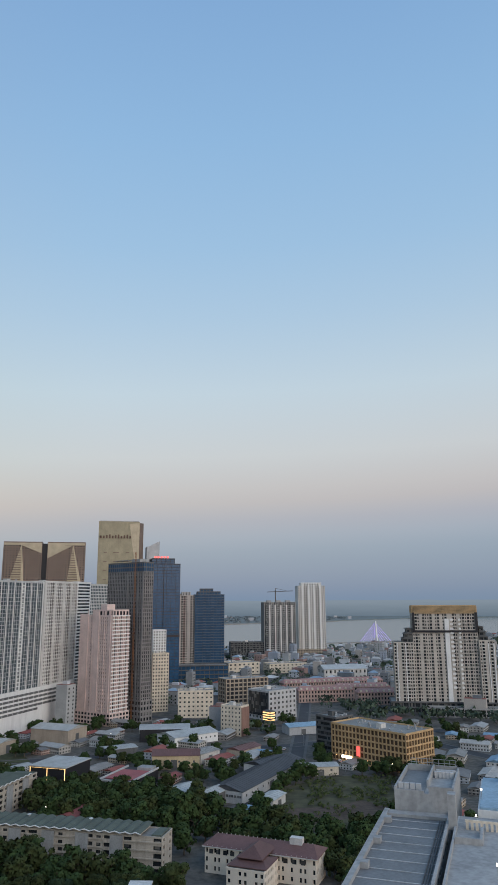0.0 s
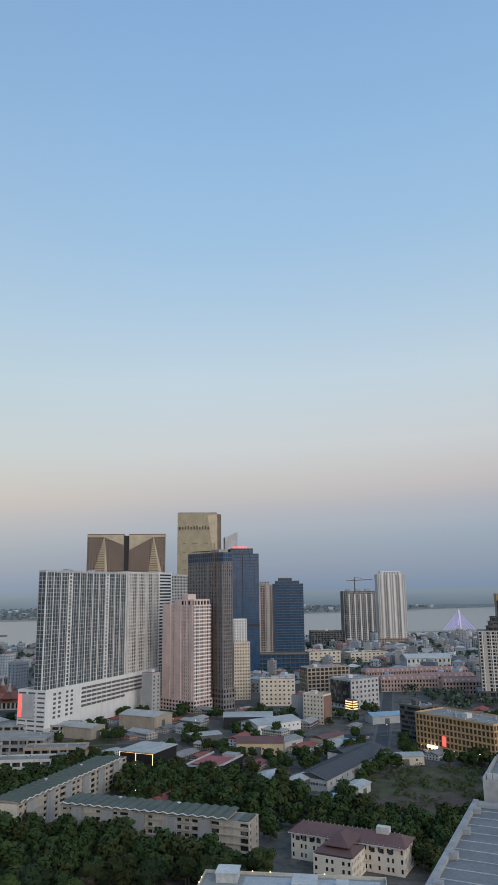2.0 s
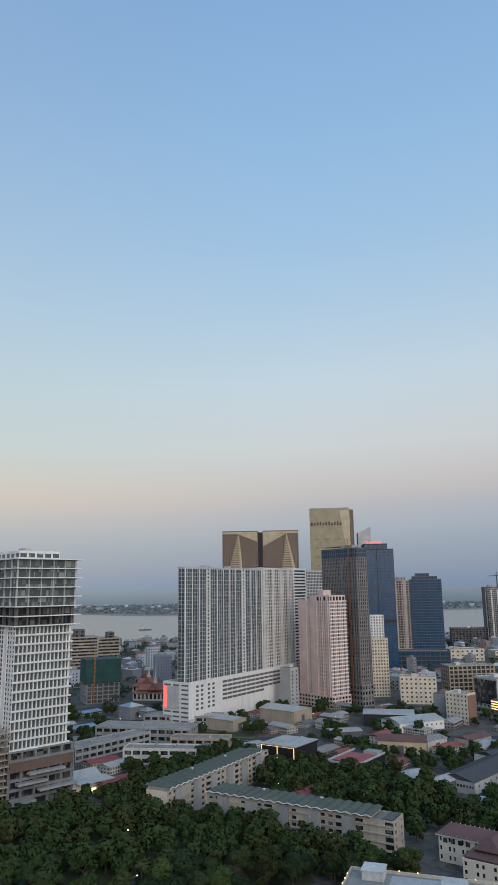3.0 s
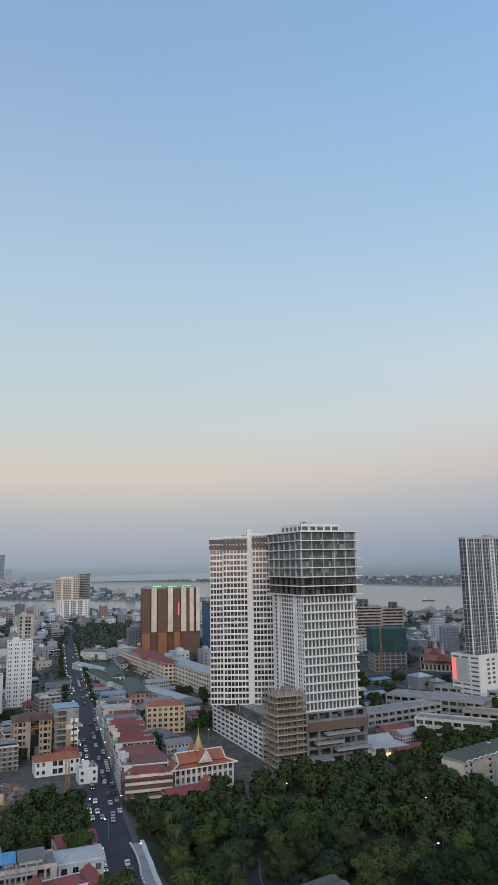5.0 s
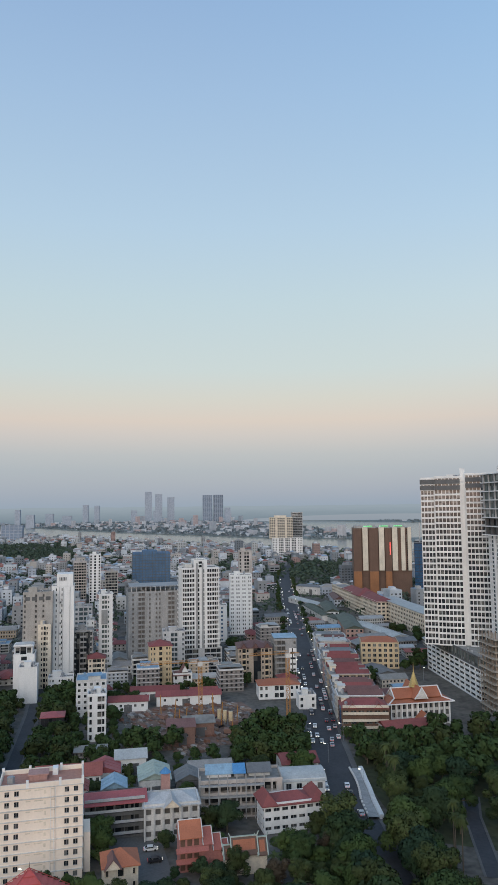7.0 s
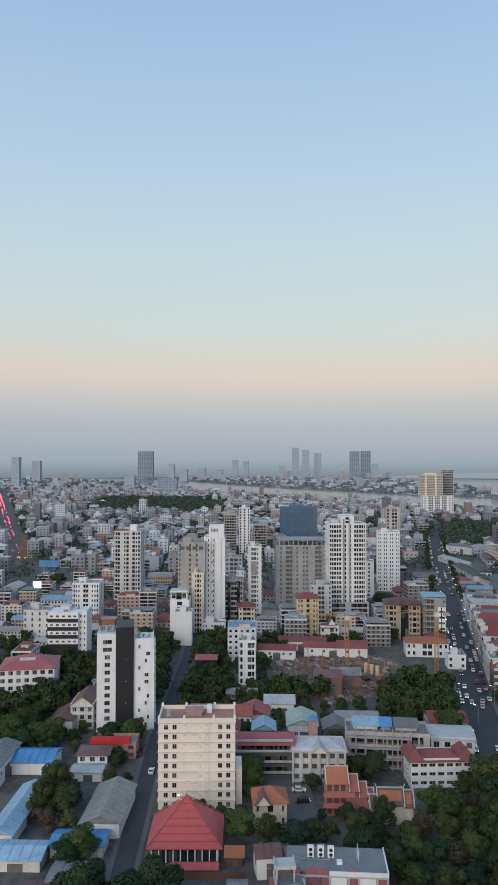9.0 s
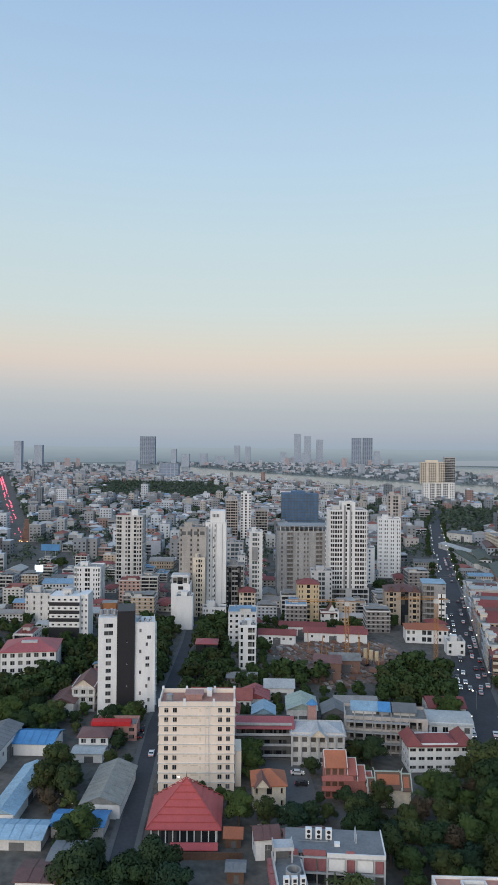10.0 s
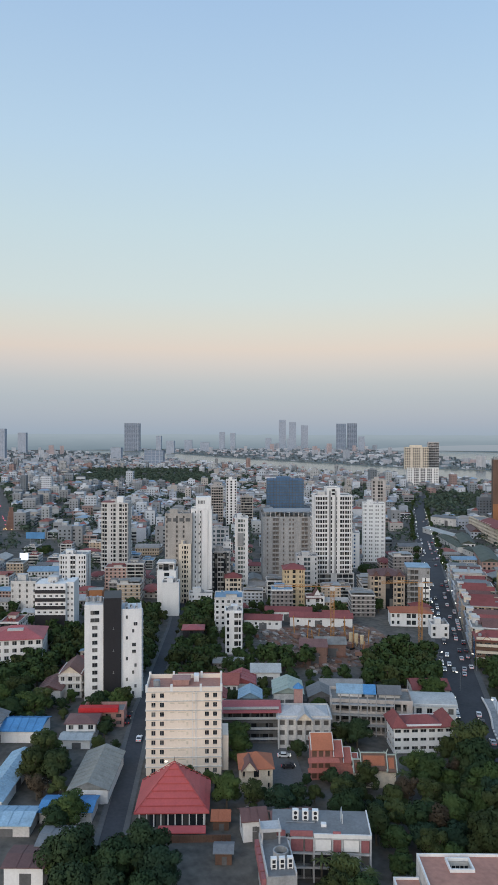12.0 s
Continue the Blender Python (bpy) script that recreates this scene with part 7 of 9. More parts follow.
for u0, u1, z in ((4.4, 7.5, 7.2), (7.9, 9.7, 7.2), (14.4, 16.3, 7.2), (20.9, 22.9, 7.2), (0.4, 3.3, 7.2), (4.4, 9.7, 10.7), (14.4, 16.3, 10.7), (0.4, 3.3, 10.7)):
    g.box(u0, -0.2, z, u1, 0.1, z + (2.9 if z < 9 else 1.3))
g.pieces("maroon_panel", PANELRED, e, "maroon wall panel")
g = Geo()
for u0, u1, z in ((10.3, 14.0, 7.4), (16.9, 20.5, 7.4), (16.9, 20.5, 3.7), (16.9, 20.5, 0.4)):
    g.box(u0, -0.3, z, u1, 0.1, z + 2.7)
g.box(9.9, -0.5, 10.6, 23.4, -0.1, 11.5)
g.box(23.2, -0.1, 10.6, 23.5, 10.9, 11.5)
g.pieces("white_panel", WHITE, e, "white rendered panel")
for z in (4.3, 1.0):
    for k in range(3):
        child("window", pane(0.9, 1.4), e, 17.6 + k * 1.1, -0.32, z)
g = Geo()
for z in (3.8, 0.6):
    for u0, u1 in ((4.4, 7.5), (7.9, 9.7), (10.3, 14.0), (0.4, 3.3), (20.9, 22.9)):
        g.box(u0, 0.8, z, u1, 0.93, z + 2.6)
        for k in range(6):
            g.box(u0, -0.3, z + 0.1 + k * 0.16, u1, -0.24, z + 0.16 + k * 0.16)
g.obj("gallery_openings", GLASS, e, "dark railed gallery openings", kind="stuff")
for u in (5.0, 7.4, 9.8):
    g = Geo().box(u, 5.6, 11.4, u + 1.5, 6.8, 13.7).box(u + 0.1, 5.7, 11.15, u + 0.3, 6.7, 11.4).box(u + 1.2, 5.7, 11.15, u + 1.4, 6.7, 11.4)
    g.obj("cooling_unit", WHITE, e, "white twin-fan cooling unit")
    for z in (12.0, 13.1):
        f_ = Geo()
        i = len(f_.v)
        f_.cone(0, 0, 0, 0.06, 0.42, 0.42, 12)
        f_.v[i:] = [(u + 0.75 + a_, 5.6 - c_, z + b_) for a_, b_, c_ in f_.v[i:]]
        f_.obj("fan_grille", BLACK, e)
Geo().box(11.8, 3.0, 11.2, 13.1, 4.2, 11.9).obj("roof_hatch", WHITE, e)
g = Geo()
g.box(3.4, 4.8, 11.2, 10.4, 5.0, 11.35)
g.box(10.2, 5.0, 11.2, 10.4, 7, 11.35)
g.obj("refrigerant_pipe", STEEL, e)
g = Geo()
for k in range(10):
    a0, a1 = 2 * math.pi * k / 10, 2 * math.pi * (k + 1) / 10
    g.face([(17.0, 5, 13.4), (16.7 + 0.3 * math.cos(a0), 5 + 1.2 * math.cos(a0), 13.4 + 1.9 * math.sin(a0)), (16.7 + 0.3 * math.cos(a1), 5 + 1.2 * math.cos(a1), 13.4 + 1.9 * math.sin(a1))])
g.beam((17.0, 5, 11.1), (17.0, 5, 13.4), 0.1)
g.obj("dish_aerial", WHITE, e, "white upright dish aerial")
e = thing("house", "narrow grey house wing with a round water basin on its roof", "house", -151, 68.5, 72, size=(7, 4))
Geo().box(0, -16, 0, 6.6, 0, 10.4).obj("wall", GREY, e)
Geo().box(0.2, -15.8, 10.4, 6.4, -0.2, 10.5).obj("roof", GREYMETAL, e)
g = Geo().box(0, -16, 10.4, 0.3, -0.3, 11.2).box(6.3, -16, 10.4, 6.6, -4, 11.2)
g.obj("parapet", LIGHTGREY, e)
g = Geo()
for u, v in ((0.2, -4.2), (4.2, -4.2), (0.2, -0.5), (4.2, -0.5)):
    g.box(u, v, 10.4, u + 0.4, v + 0.4, 13.4)
g.pieces("stair_post", LIGHTGREY, e)
Geo().box(0.1, -4.4, 13.4, 4.8, 0.1, 13.7).box(0.1, -4.4, 13.7, 0.3, 0.1, 14.2).box(4.6, -4.4, 13.7, 4.8, 0.1, 14.2).box(0.3, -4.4, 13.7, 4.6, -4.2, 14.2).obj("stair_roof", LIGHTGREY, e, "open stair house roof")
Geo().box(0.8, -2.2, 10.5, 4, -0.6, 13.4).obj("stair_core", DARKGREY, e)
g = Geo()
for k in range(16):
    a0, a1 = 2 * math.pi * k / 16, 2 * math.pi * (k + 1) / 16
    P_ = [(4 + q * math.cos(a), -9 + q * math.sin(a)) for a in (a0, a1) for q in (1.45, 1.75)]
    g.face([(*P_[1], 10.5), (*P_[3], 10.5), (*P_[3], 12.0), (*P_[1], 12.0)])
    g.face([(*P_[2], 10.6), (*P_[0], 10.6), (*P_[0], 12.0), (*P_[2], 12.0)])
    g.face([(*P_[1], 12.0), (*P_[3], 12.0), (*P_[2], 12.0), (*P_[0], 12.0)])
g.obj("round_basin", GREY, e, "round concrete water basin")
for u in (1.2, 3.0, 4.8):
    Geo().box(u, -13.8, 10.7, u + 1.3, -12.8, 13.0).box(u + 0.1, -13.7, 10.5, u + 0.3, -12.9, 10.7).box(u + 1.0, -13.7, 10.5, u + 1.2, -12.9, 10.7).obj("cooling_unit", WHITE, e)
    for z in (11.3, 12.3):
        Geo().box(u + 0.3, -13.86, z - 0.35, u + 1.0, -13.8, z + 0.35).obj("fan_grille", BLACK, e)
g = Geo()
for k in range(5):
    g.box(-1.0, -15.6 + k * 3.1, 7.4, -0.02, -13.0 + k * 3.1, 9.8)
g.pieces("red_panel", PANELRED, e, "maroon balcony panel")

e = thing("building", "flat terracotta-decked roof with a white-edged light well", "building", -110, 83, 66, size=(30, 4))
g = Geo().box(0, -16, 0, 5.2, 0, 24.6).box(9.4, -16, 0, 30, 0, 24.6).box(5.2, -1.6, 0, 9.4, 0, 24.6).box(5.2, -16, 0, 9.4, -5, 24.6)
g.box(-5, -16, 0, -0.2, -3, 22)
g.obj("wall", OFFWHITE, e)
g = Geo().box(0.3, -15.7, 24.62, 5, -0.3, 24.7).box(9.6, -15.7, 24.62, 29.7, -0.3, 24.7).box(5, -1.4, 24.62, 9.6, -0.3, 24.7).box(5, -15.7, 24.62, 9.6, -5.2, 24.7).box(-4.8, -15.8, 22.02, -0.3, -3.2, 22.1)
g.obj("roof_deck", TERRACE, e)
g = Geo().box(0, -0.3, 24.6, 30, 0, 25.2).box(0, -16, 24.6, 0.3, -0.3, 25.2).box(5.0, -1.7, 24.7, 9.6, -1.4, 25.3).box(5.0, -5.2, 24.7, 9.6, -4.9, 25.3).box(5.0, -4.9, 24.7, 5.3, -1.7, 25.3).box(9.3, -4.9, 24.7, 9.6, -1.7, 25.3)
g.box(-5, -3.3, 22, -0.2, -3, 22.5)
g.box(-5, -16, 22, -4.7, -3.3, 22.5)
g.obj("roof_kerb", WHITE, e)
g = Geo()
for k in range(5):
    g.box(5.5 + k * 0.8, -1.72, 22.4, 6.1 + k * 0.8, -1.6, 23.8)
g.pieces("well_window", GLASS, e)

# blue-roofed sheds, barrel hall and villas
shed(-259, 4, 66, 29, 12, 4, 2.2, BLUE, WHITE, "white shed with a bright blue sheet roof", name="warehouse")
shed(-240, 12, 156, 24, 10, 6.5, 2, GREYMETAL, WHITE, "white two-storey block with a grey hipped roof", name="house", bays=6)
shed(-205, 15, 156, 30, 7, 3.4, 1.8, SKYBLUE, WHITE, "long low shed with a faded blue roof")
shed(-196, 24, 66, 14, 8, 3.2, 1.2, BLUE, OFFWHITE, "low shed with a worn blue roof")
shed(-196, 8, 66, 14, 9, 3, 1.4, SKYBLUE, OFFWHITE, "pale blue roofed garage")
shed(-203, 33, 66, 11, 24, 4, 2.6, HALLMETAL, WHITE, "white hall with a long pale grey gabled roof", along="y", name="hall")
shed(-240, 36, 66, 10, 6, 3, 1, PALEMETAL, WHITE, "small white shed with a pale roof")
shed(-171, 13, 66, 9, 8, 5, 0.8, MAROON, WHITE, "white house with a maroon and grey sheet roof", name="house")
shed(-176, 21, 66, 7, 8, 5.4, 0.8, GREYMETAL, OFFWHITE, "small house with a grey sheet roof", name="house")
shed(-160, 61, 66, 4, 4, 3, 1, GREYMETAL, BROWN, "small kiosk with a grey sheet roof", name="kiosk")
shed(-174.4, 65.8, 66, 4.2, 4, 2.6, 2, ORANGE, BROWN, "small hut with an orange tiled roof", name="hut")
e = tower(-189.4, 80.0, 9.5, 9, 7, CREAM, "old cream villa with an orange tiled hip roof", "wsWsw", "wsw", 70, name="villa", cat="villa", hip=3.2, roof=ORANGE, fh=3.5)
r = Geo()
r.gable(0.6, -1.6, 4.6, 4, 7.2, 10, 0.4, "y", 0, 1)
r.obj("front_gable", [MAROON, CREAM], e)
shed(-160, 77, 76, 10, 7, 6, 2, MAROON, GREY, "brown-roofed house beside the grey one", name="house")
shed(-166, 71, 76, 6, 6, 5.4, 2, MAROON, WHITE, "small white house with a dark tiled roof", name="house", bays=1)
e = mid(-246, 39, 10, 8, 5.6, WHITE, "white two-storey house with a brown roof", panes=6, hip=1.6, roof=MAROON)
e = mid(-255, 46, 15, 8, 5, ROSE, "low house with a bright red roof canopy", panes=0, top=False)
Geo().box(-1, -1.2, 5.6, 13, 2, 7.2).obj("red_canopy", BRIGHTRED, e, "bright red canopy")
e = mid(-286.3, 42.5, 9, 14, 9, OFFWHITE, "cream gabled villa with balconies", panes=9, top=False, balcony=0.6, bay=2.6)
r = Geo()
r.gable(0, 0, 9, 14, 9.2, 13, 0.6, "y", 0, 1)
r.obj("gabled_roof", [MAROON, CREAM], e)
shed(-284, 34, 66, 9, 14, 5, 2.4, MAROON, OFFWHITE, "low villa wing with dark tiled roofs", name="house", along="y")
for x, y, w, d, h, m_, wl_, lab in ((-262, 105, 11, 12, 5, REDMETAL, OFFWHITE, "white villa with a red hipped roof"), (-268, 118, 12, 9, 6, PALEMETAL, WHITE, "white house with a pale metal roof"),
                                    (-238, 100, 8, 9, 8, SKYBLUE, WHITE, "tall white house with a pale gabled roof"), (-238, 88, 6, 8, 10, RED, OFFWHITE, "narrow house with a red roof"),
                                    (-240, 115, 11, 14, 7, PALEGREEN, OFFWHITE, "hall with a pale green barrel-like roof"), (-234, 127, 9, 10, 6, GREYMETAL, DARKGREY, "dark house with a gabled grey roof"),
                                    (-285, 150, 12, 10, 8, MAROON, DULLBRICK, "brick round-ended house with a red roof"), (-292, 162, 14, 9, 6, FLATROOF, DULLBRICK, "brick house with a flat roof terrace"),
                                    (-225, 168, 14, 12, 6, RED, OFFWHITE, "house with a dark red hipped roof")):
    shed(x, y, 66, w, d, h, 2.6, m_, wl_, lab, name="house", bays=2, along="y" if w < d else "x")

# ---- construction site: cranes, rigs and piles ----
def crane(x, y, h, boom, turn, label):
    e = thing("tower_crane", label, "crane", x, y, turn, size=(3, 3))
    g = Geo()
    for sx in (-0.8, 0.8):
        for sy in (-0.8, 0.8):
            g.beam((sx, sy, 0), (sx, sy, h), 0.09)
    n = int(h / 2)
    for k in range(n):
        a = 1 if k % 2 else -1
        g.beam((-0.8 * a, -0.8, k * 2), (0.8 * a, -0.8, k * 2 + 2), 0.08)
        g.beam((-0.8, -0.8 * a, k * 2), (-0.8, 0.8 * a, k * 2 + 2), 0.08)
        g.beam((-0.8, -0.8, k * 2), (0.8, -0.8, k * 2), 0.08)
    g.obj("mast", CRANE, e, "orange lattice mast")
    g = Geo()
    for sy in (-0.6, 0.6):
        g.beam((-boom * 0.3, sy, h), (boom, sy, h), 0.08)
    g.beam((0, 0, h + 1.4), (boom, 0, h + 0.9), 0.07)
    for k in range(int(boom / 2.5)):
        g.beam((k * 2.5, -0.6, h), (k * 2.5 + 1.25, 0, h + 1.3), 0.04)
        g.beam((k * 2.5 + 1.25, 0, h + 1.3), (k * 2.5 + 2.5, 0.6, h), 0.04)
    g.obj("jib", CRANE, e, "orange lattice jib")
    Geo().box(-1, -1, h - 2, 1.2, 1, h).obj("cab", OFFWHITE, e)
    Geo().box(-boom * 0.3, -0.7, h - 1.6, -boom * 0.3 + 2.4, 0.7, h - 0.2).obj("counterweight", GREY, e)


crane(-313.7, 183.5, 27.4, 30, 248, "orange tower crane over the building site")
crane(-291.1, 221.3, 30.6, 20, 250, "orange tower crane beside the avenue")
rs = random.Random(5)
for k in range(10):
    x, y = -322 + rs.uniform(0, 40), 156 + rs.uniform(4, 36)
    e = thing("drill_rig", "orange piling rig on tracks", "machine", x, y, rs.uniform(0, 360), size=(4, 4))
    Geo().box(-1.5, -2.2, 0, 1.5, 2.2, 0.9).obj("track", BLACK, e)
    Geo().box(-1.4, -1.8, 0.95, 1.4, 1.6, 2.8).obj("cabin", DULLBRICK, e)
    g = Geo()
    g.beam((0, 1.8, 0.5), (0, 2.6, 7 + rs.uniform(0, 5)), 0.16)
    g.obj("boom", CRANE, e)
for k in range(3):
    e = thing("silo", "yellow cement silo on legs", "silo", -300 + k * 3.2, 186 + k * 1.2, 0, size=(3, 3))
    Geo().cone(0, 0, 2.5, 7, 1.0, 1.0, 10).cone(0, 0, 1.2, 2.5, 0.3, 1.0, 10).obj("tank", YELLOW, e)
    g = Geo()
    for a in range(4):
        g.box(0.9 * (-1) ** a - 0.1, 0.9 * (-1) ** (a // 2) - 0.1, 0, 0.9 * (-1) ** a + 0.1, 0.9 * (-1) ** (a // 2) + 0.1, 3)
    g.pieces("leg", STEEL, e)
g = Geo()
for k in range(900):
    x, y, s = -342 + rs.uniform(0, 68), 148 + rs.uniform(0, 62), rs.uniform(0.3, 1.9)
    g.box(x, y, 0, x + s * rs.uniform(0.6, 3), y + s, s * rs.uniform(0.2, 0.8))
tagged(g.obj("spoil", DEBRIS), "scattered soil heaps and timber on the building site", "rubble", kind="stuff")
for x, y, w, d in ((-345, 175, 34, 8), (-362, 168, 26, 8), (-350, 150, 20, 9)):
    shed(x, y, 62, w, d, 5, 2.2, RED, WHITE, "long white house with a red tiled roof beside the site", name="house", bays=5)

# long market roofs beside the avenue
for x, y, th, w, d, h, roof, lab in ((-569, 453, -25, 74, 12, 5, GREENMETAL, "long market shed with a dull green sheet roof"), (-496, 423, -17, 50, 12, 5, GREENMETAL, "market shed with a worn green sheet roof"),
                                     (-449, 412, -17, 66, 13, 6, PALEMETAL, "long shed with a pale sheet roof"), (-623, 476, -12, 66, 12, 5, PALEMETAL, "low market hall with a pale roof"),
                                     (-676, 528, 20, 46, 22, 9, GREYMETAL, "wide low hall with a grey sheet roof")):
    shed(x, y, th, w, d, h, 1.8, roof, OFFWHITE, lab, name="market_shed", bays=6)


# ---- placing: what is free ----
def inside(x, y, poly):
    c, j = False, len(poly) - 1
    for i in range(len(poly)):
        (xi, yi), (xj, yj) = poly[i], poly[j]
        if (yi > y) != (yj > y) and x < (xj - xi) * (y - yi) / (yj - yi) + xi:
            c = not c
        j = i
    return c


def free(x, y, r, roads=True):
    """Whether a disc stands clear of every placed thing and road."""
    for px, py, th, w, d in PLACED:
        dx, dy = x - px, y - py
        u, v = dx * math.cos(th) + dy * math.sin(th), -dx * math.sin(th) + dy * math.cos(th)
        if -r < u < w + r and -r < v < d + r:
            return False
    if roads:
        for (ax, ay), (bx, by), h in ROADS:
            lx, ly = bx - ax, by - ay
            t = max(0, min(1, ((x - ax) * lx + (y - ay) * ly) / (lx * lx + ly * ly)))
            if math.hypot(x - ax - t * lx, y - ay - t * ly) < h + r * 0.75:
                return False
    return True


SITE = [(-352, 150), (-338, 240), (-268, 232), (-254, 165), (-280, 130)]
LOT = [(8, 372), (20, 440), (52, 468), (90, 462), (82, 395), (45, 345)]
YARD = [(-224, 92), (-222, 112), (-186, 100), (-178, 92), (-190, 84)]
CARPARK = [(-225, 430), (-300, 560), (-215, 560), (-180, 440)]
# keep the ramp beside the avenue clear
ROADS.append(((-218, 197), (-182, 174), 4.0))
GROVES = [
    ([(-229, 215), (-213, 300), (-188, 322), (-156, 336), (-91, 318), (-60, 278), (-132, 196), (-165, 172)], 8.2),
    ([(-94, 436), (-19, 405), (-8, 364), (-23, 340), (-127, 393), (-143, 437)], 8.0),
    ([(-116, 323), (-84, 305), (-37, 288), (-20, 282), (-60, 278), (-91, 318)], 7.5),
    ([(-155, 326), (-172, 345), (-180, 400), (-160, 440), (-130, 436), (-128, 400), (-143, 350)], 8.0),
    ([(-8, 360), (6, 372), (20, 436), (34, 455), (24, 462), (8, 440), (-6, 395)], 7.5),
    ([(30, 297), (46, 341), (84, 398), (96, 440), (110, 430), (95, 380), (60, 310), (40, 285)], 6.2),
    ([(-12, 322), (34, 320), (62, 345), (45, 354), (8, 374), (-8, 362)], 6.6),
    ([(-62, 276), (-32, 272), (-28, 286), (-40, 302)], 6.6),
    ([(84, 398), (92, 455), (60, 470), (100, 475), (112, 440), (100, 400)], 6.5),
    ([(-174, 104), (-178, 126), (-172, 150), (-163, 158), (-131, 123), (-136, 97), (-158, 92)], 6.0),
    ([(-190, 26), (-197, 32), (-190, 43), (-174, 45), (-158, 42), (-158, 24)], 6.0),
    ([(-307, 12), (-345, 50), (-360, 66), (-305, 46), (-288, 32), (-264, 30), (-262, 14)], 7.0),
    ([(-232, 25), (-236, 36), (-206, 34), (-209, 22)], 6.0),
    ([(-395, 98), (-385, 113), (-296, 82), (-297, 72)], 6.8),
    ([(-277, 182), (-277, 212), (-232, 186), (-246, 160)], 7.2),
    ([(-208, 120), (-204, 134), (-198, 131), (-199, 116)], 6.0),
    ([(-280, 128), (-272, 153), (-294, 160), (-300, 140)], 7.0),
    ([(-218, 84), (-211, 100), (-206, 98), (-212, 82)], 6.0),
    ([(-186, 70), (-176, 92), (-170, 88), (-176, 68)], 6.5),
    ([(-298, 93), (-294, 104), (-330, 122), (-384, 142), (-388, 130)], 7.0),
    ([(-262, 52), (-258, 62), (-290, 76), (-294, 66)], 6.5),
    ([(-364, 42), (-360, 70), (-346, 66), (-346, 38)], 8.0),
]
# ---- trees ----
LEAFN = {}


def soft_leaves(me, normals):
    """Leaves take the shading of the crown that they lie on."""
    me.shade_smooth()
    me.normals_split_custom_set(np.repeat(normals, 3, axis=0).tolist())


def tree_mesh(seed, height, spread, leaves, leaf, size):
    """A trunk with limbs, and a crown of many small leaves on uneven lobes, with gaps."""
    r = random.Random(seed)
    t = Geo()
    fork = height * r.uniform(0.22, 0.34)
    t.cone(0, 0, 0, fork, height * 0.035, height * 0.024, 7)
    lobes = []
    for k in range(r.randint(17, 22)):
        a, q = r.uniform(0, 6.28), spread * r.uniform(0.2, 0.9)
        z = height * (r.uniform(0.38, 0.9) - 0.14 * (q / spread) ** 2)
        c = Vector((q * math.cos(a), q * math.sin(a), z))
        b = spread * r.uniform(0.17, 0.34)
        lobes.append((c, b, b * r.uniform(0.7, 0.95)))
        t.beam((0, 0, fork * 0.9), tuple(c), height * 0.011)
    lobes.append((Vector((0, 0, height * 0.74)), spread * 0.46, height * 0.2))
    lobes.append((Vector((0, 0, height * 0.56)), spread * 0.64, height * 0.2))
    g, nor, mid_ = Geo(), [], Vector((0, 0, height * 0.52))
    total = sum(b * b for _, b, _ in lobes)
    for c, b, h in lobes:
        for k in range(int(leaves * b * b / total)):
            n = Vector((r.gauss(0, 1), r.gauss(0, 1), r.gauss(0.3, 1))).normalized()
            f = 1.08 * r.random() ** 0.22
            p = c + Vector((n.x * b * f, n.y * b * f, n.z * h * f))
            m = (n + Vector((r.gauss(0, 0.5), r.gauss(0, 0.5), r.gauss(0.15, 0.4)))).normalized()
            s = m.orthogonal().normalized()
            s.rotate(Matrix.Rotation(r.uniform(0, 6.28), 3, m))
            u, e = m.cross(s), size * r.uniform(0.6, 1.25)
            g.face([p - s * e - u * e * 0.5, p + s * e * 0.9 - u * e * 0.4, p + s * e * r.uniform(-0.3, 0.4) + u * e])
            o = (p - mid_).normalized()
            nor.append((n * 0.75 + o * 0.45 + m * 0.35).normalized())
    crown = g.mesh("crown", leaf)
    LEAFN[crown.name] = np.array(nor)
    soft_leaves(crown, LEAFN[crown.name])
    return t.mesh("trunk", BARK), crown


KINDS = [tree_mesh(11, 13, 6.5, 6400, LEAF, 0.36), tree_mesh(12, 11, 5.6, 5600, LEAF, 0.34), tree_mesh(13, 14.5, 6.0, 6000, LEAF2, 0.34), tree_mesh(14, 10, 5.0, 5000, LEAF2, 0.32),
         tree_mesh(15, 15, 7.4, 7800, LEAF, 0.38), tree_mesh(16, 13, 5.2, 3600, LEAF3, 0.32), tree_mesh(17, 9, 4.0, 4200, LEAF, 0.29)]
NAMES = ["broad leafy tree with a dark green rounded crown", "leafy green tree with a wide uneven crown", "tall olive-green tree with loose foliage", "olive-green tree with a low crown",
         "large spreading dark green tree", "dry brownish tree with thin foliage", "small dark green garden tree"]


def palm_mesh(seed, height, fronds=16, reach=0.75, wide=0.55, low=0.2):
    r = random.Random(seed)
    t = Geo()
    t.cone(0, 0, 0, height, 0.22, 0.14, 7)
    g = Geo()
    for k in range(fronds):
        a, p = k * 2.4 + r.uniform(-0.1, 0.1), Vector((0, 0, height))
        d = Vector((math.cos(a), math.sin(a), r.uniform(low, 0.9)))
        s = Vector((-math.sin(a), math.cos(a), 0))
        for j in range(5):
            q = p + d * reach
            w0, w1 = wide * (1 - j / 5.5), wide * (1 - (j + 1) / 5.5)
            g.face([p - s * w0, p + s * w0, q + s * w1 - Vector((0, 0, 0.1)), q - s * w1 - Vector((0, 0, 0.1))])
            p, d = q, d + Vector((0, 0, -0.32))
    return t.mesh("trunk", BARK), g.mesh("crown", LEAF2)


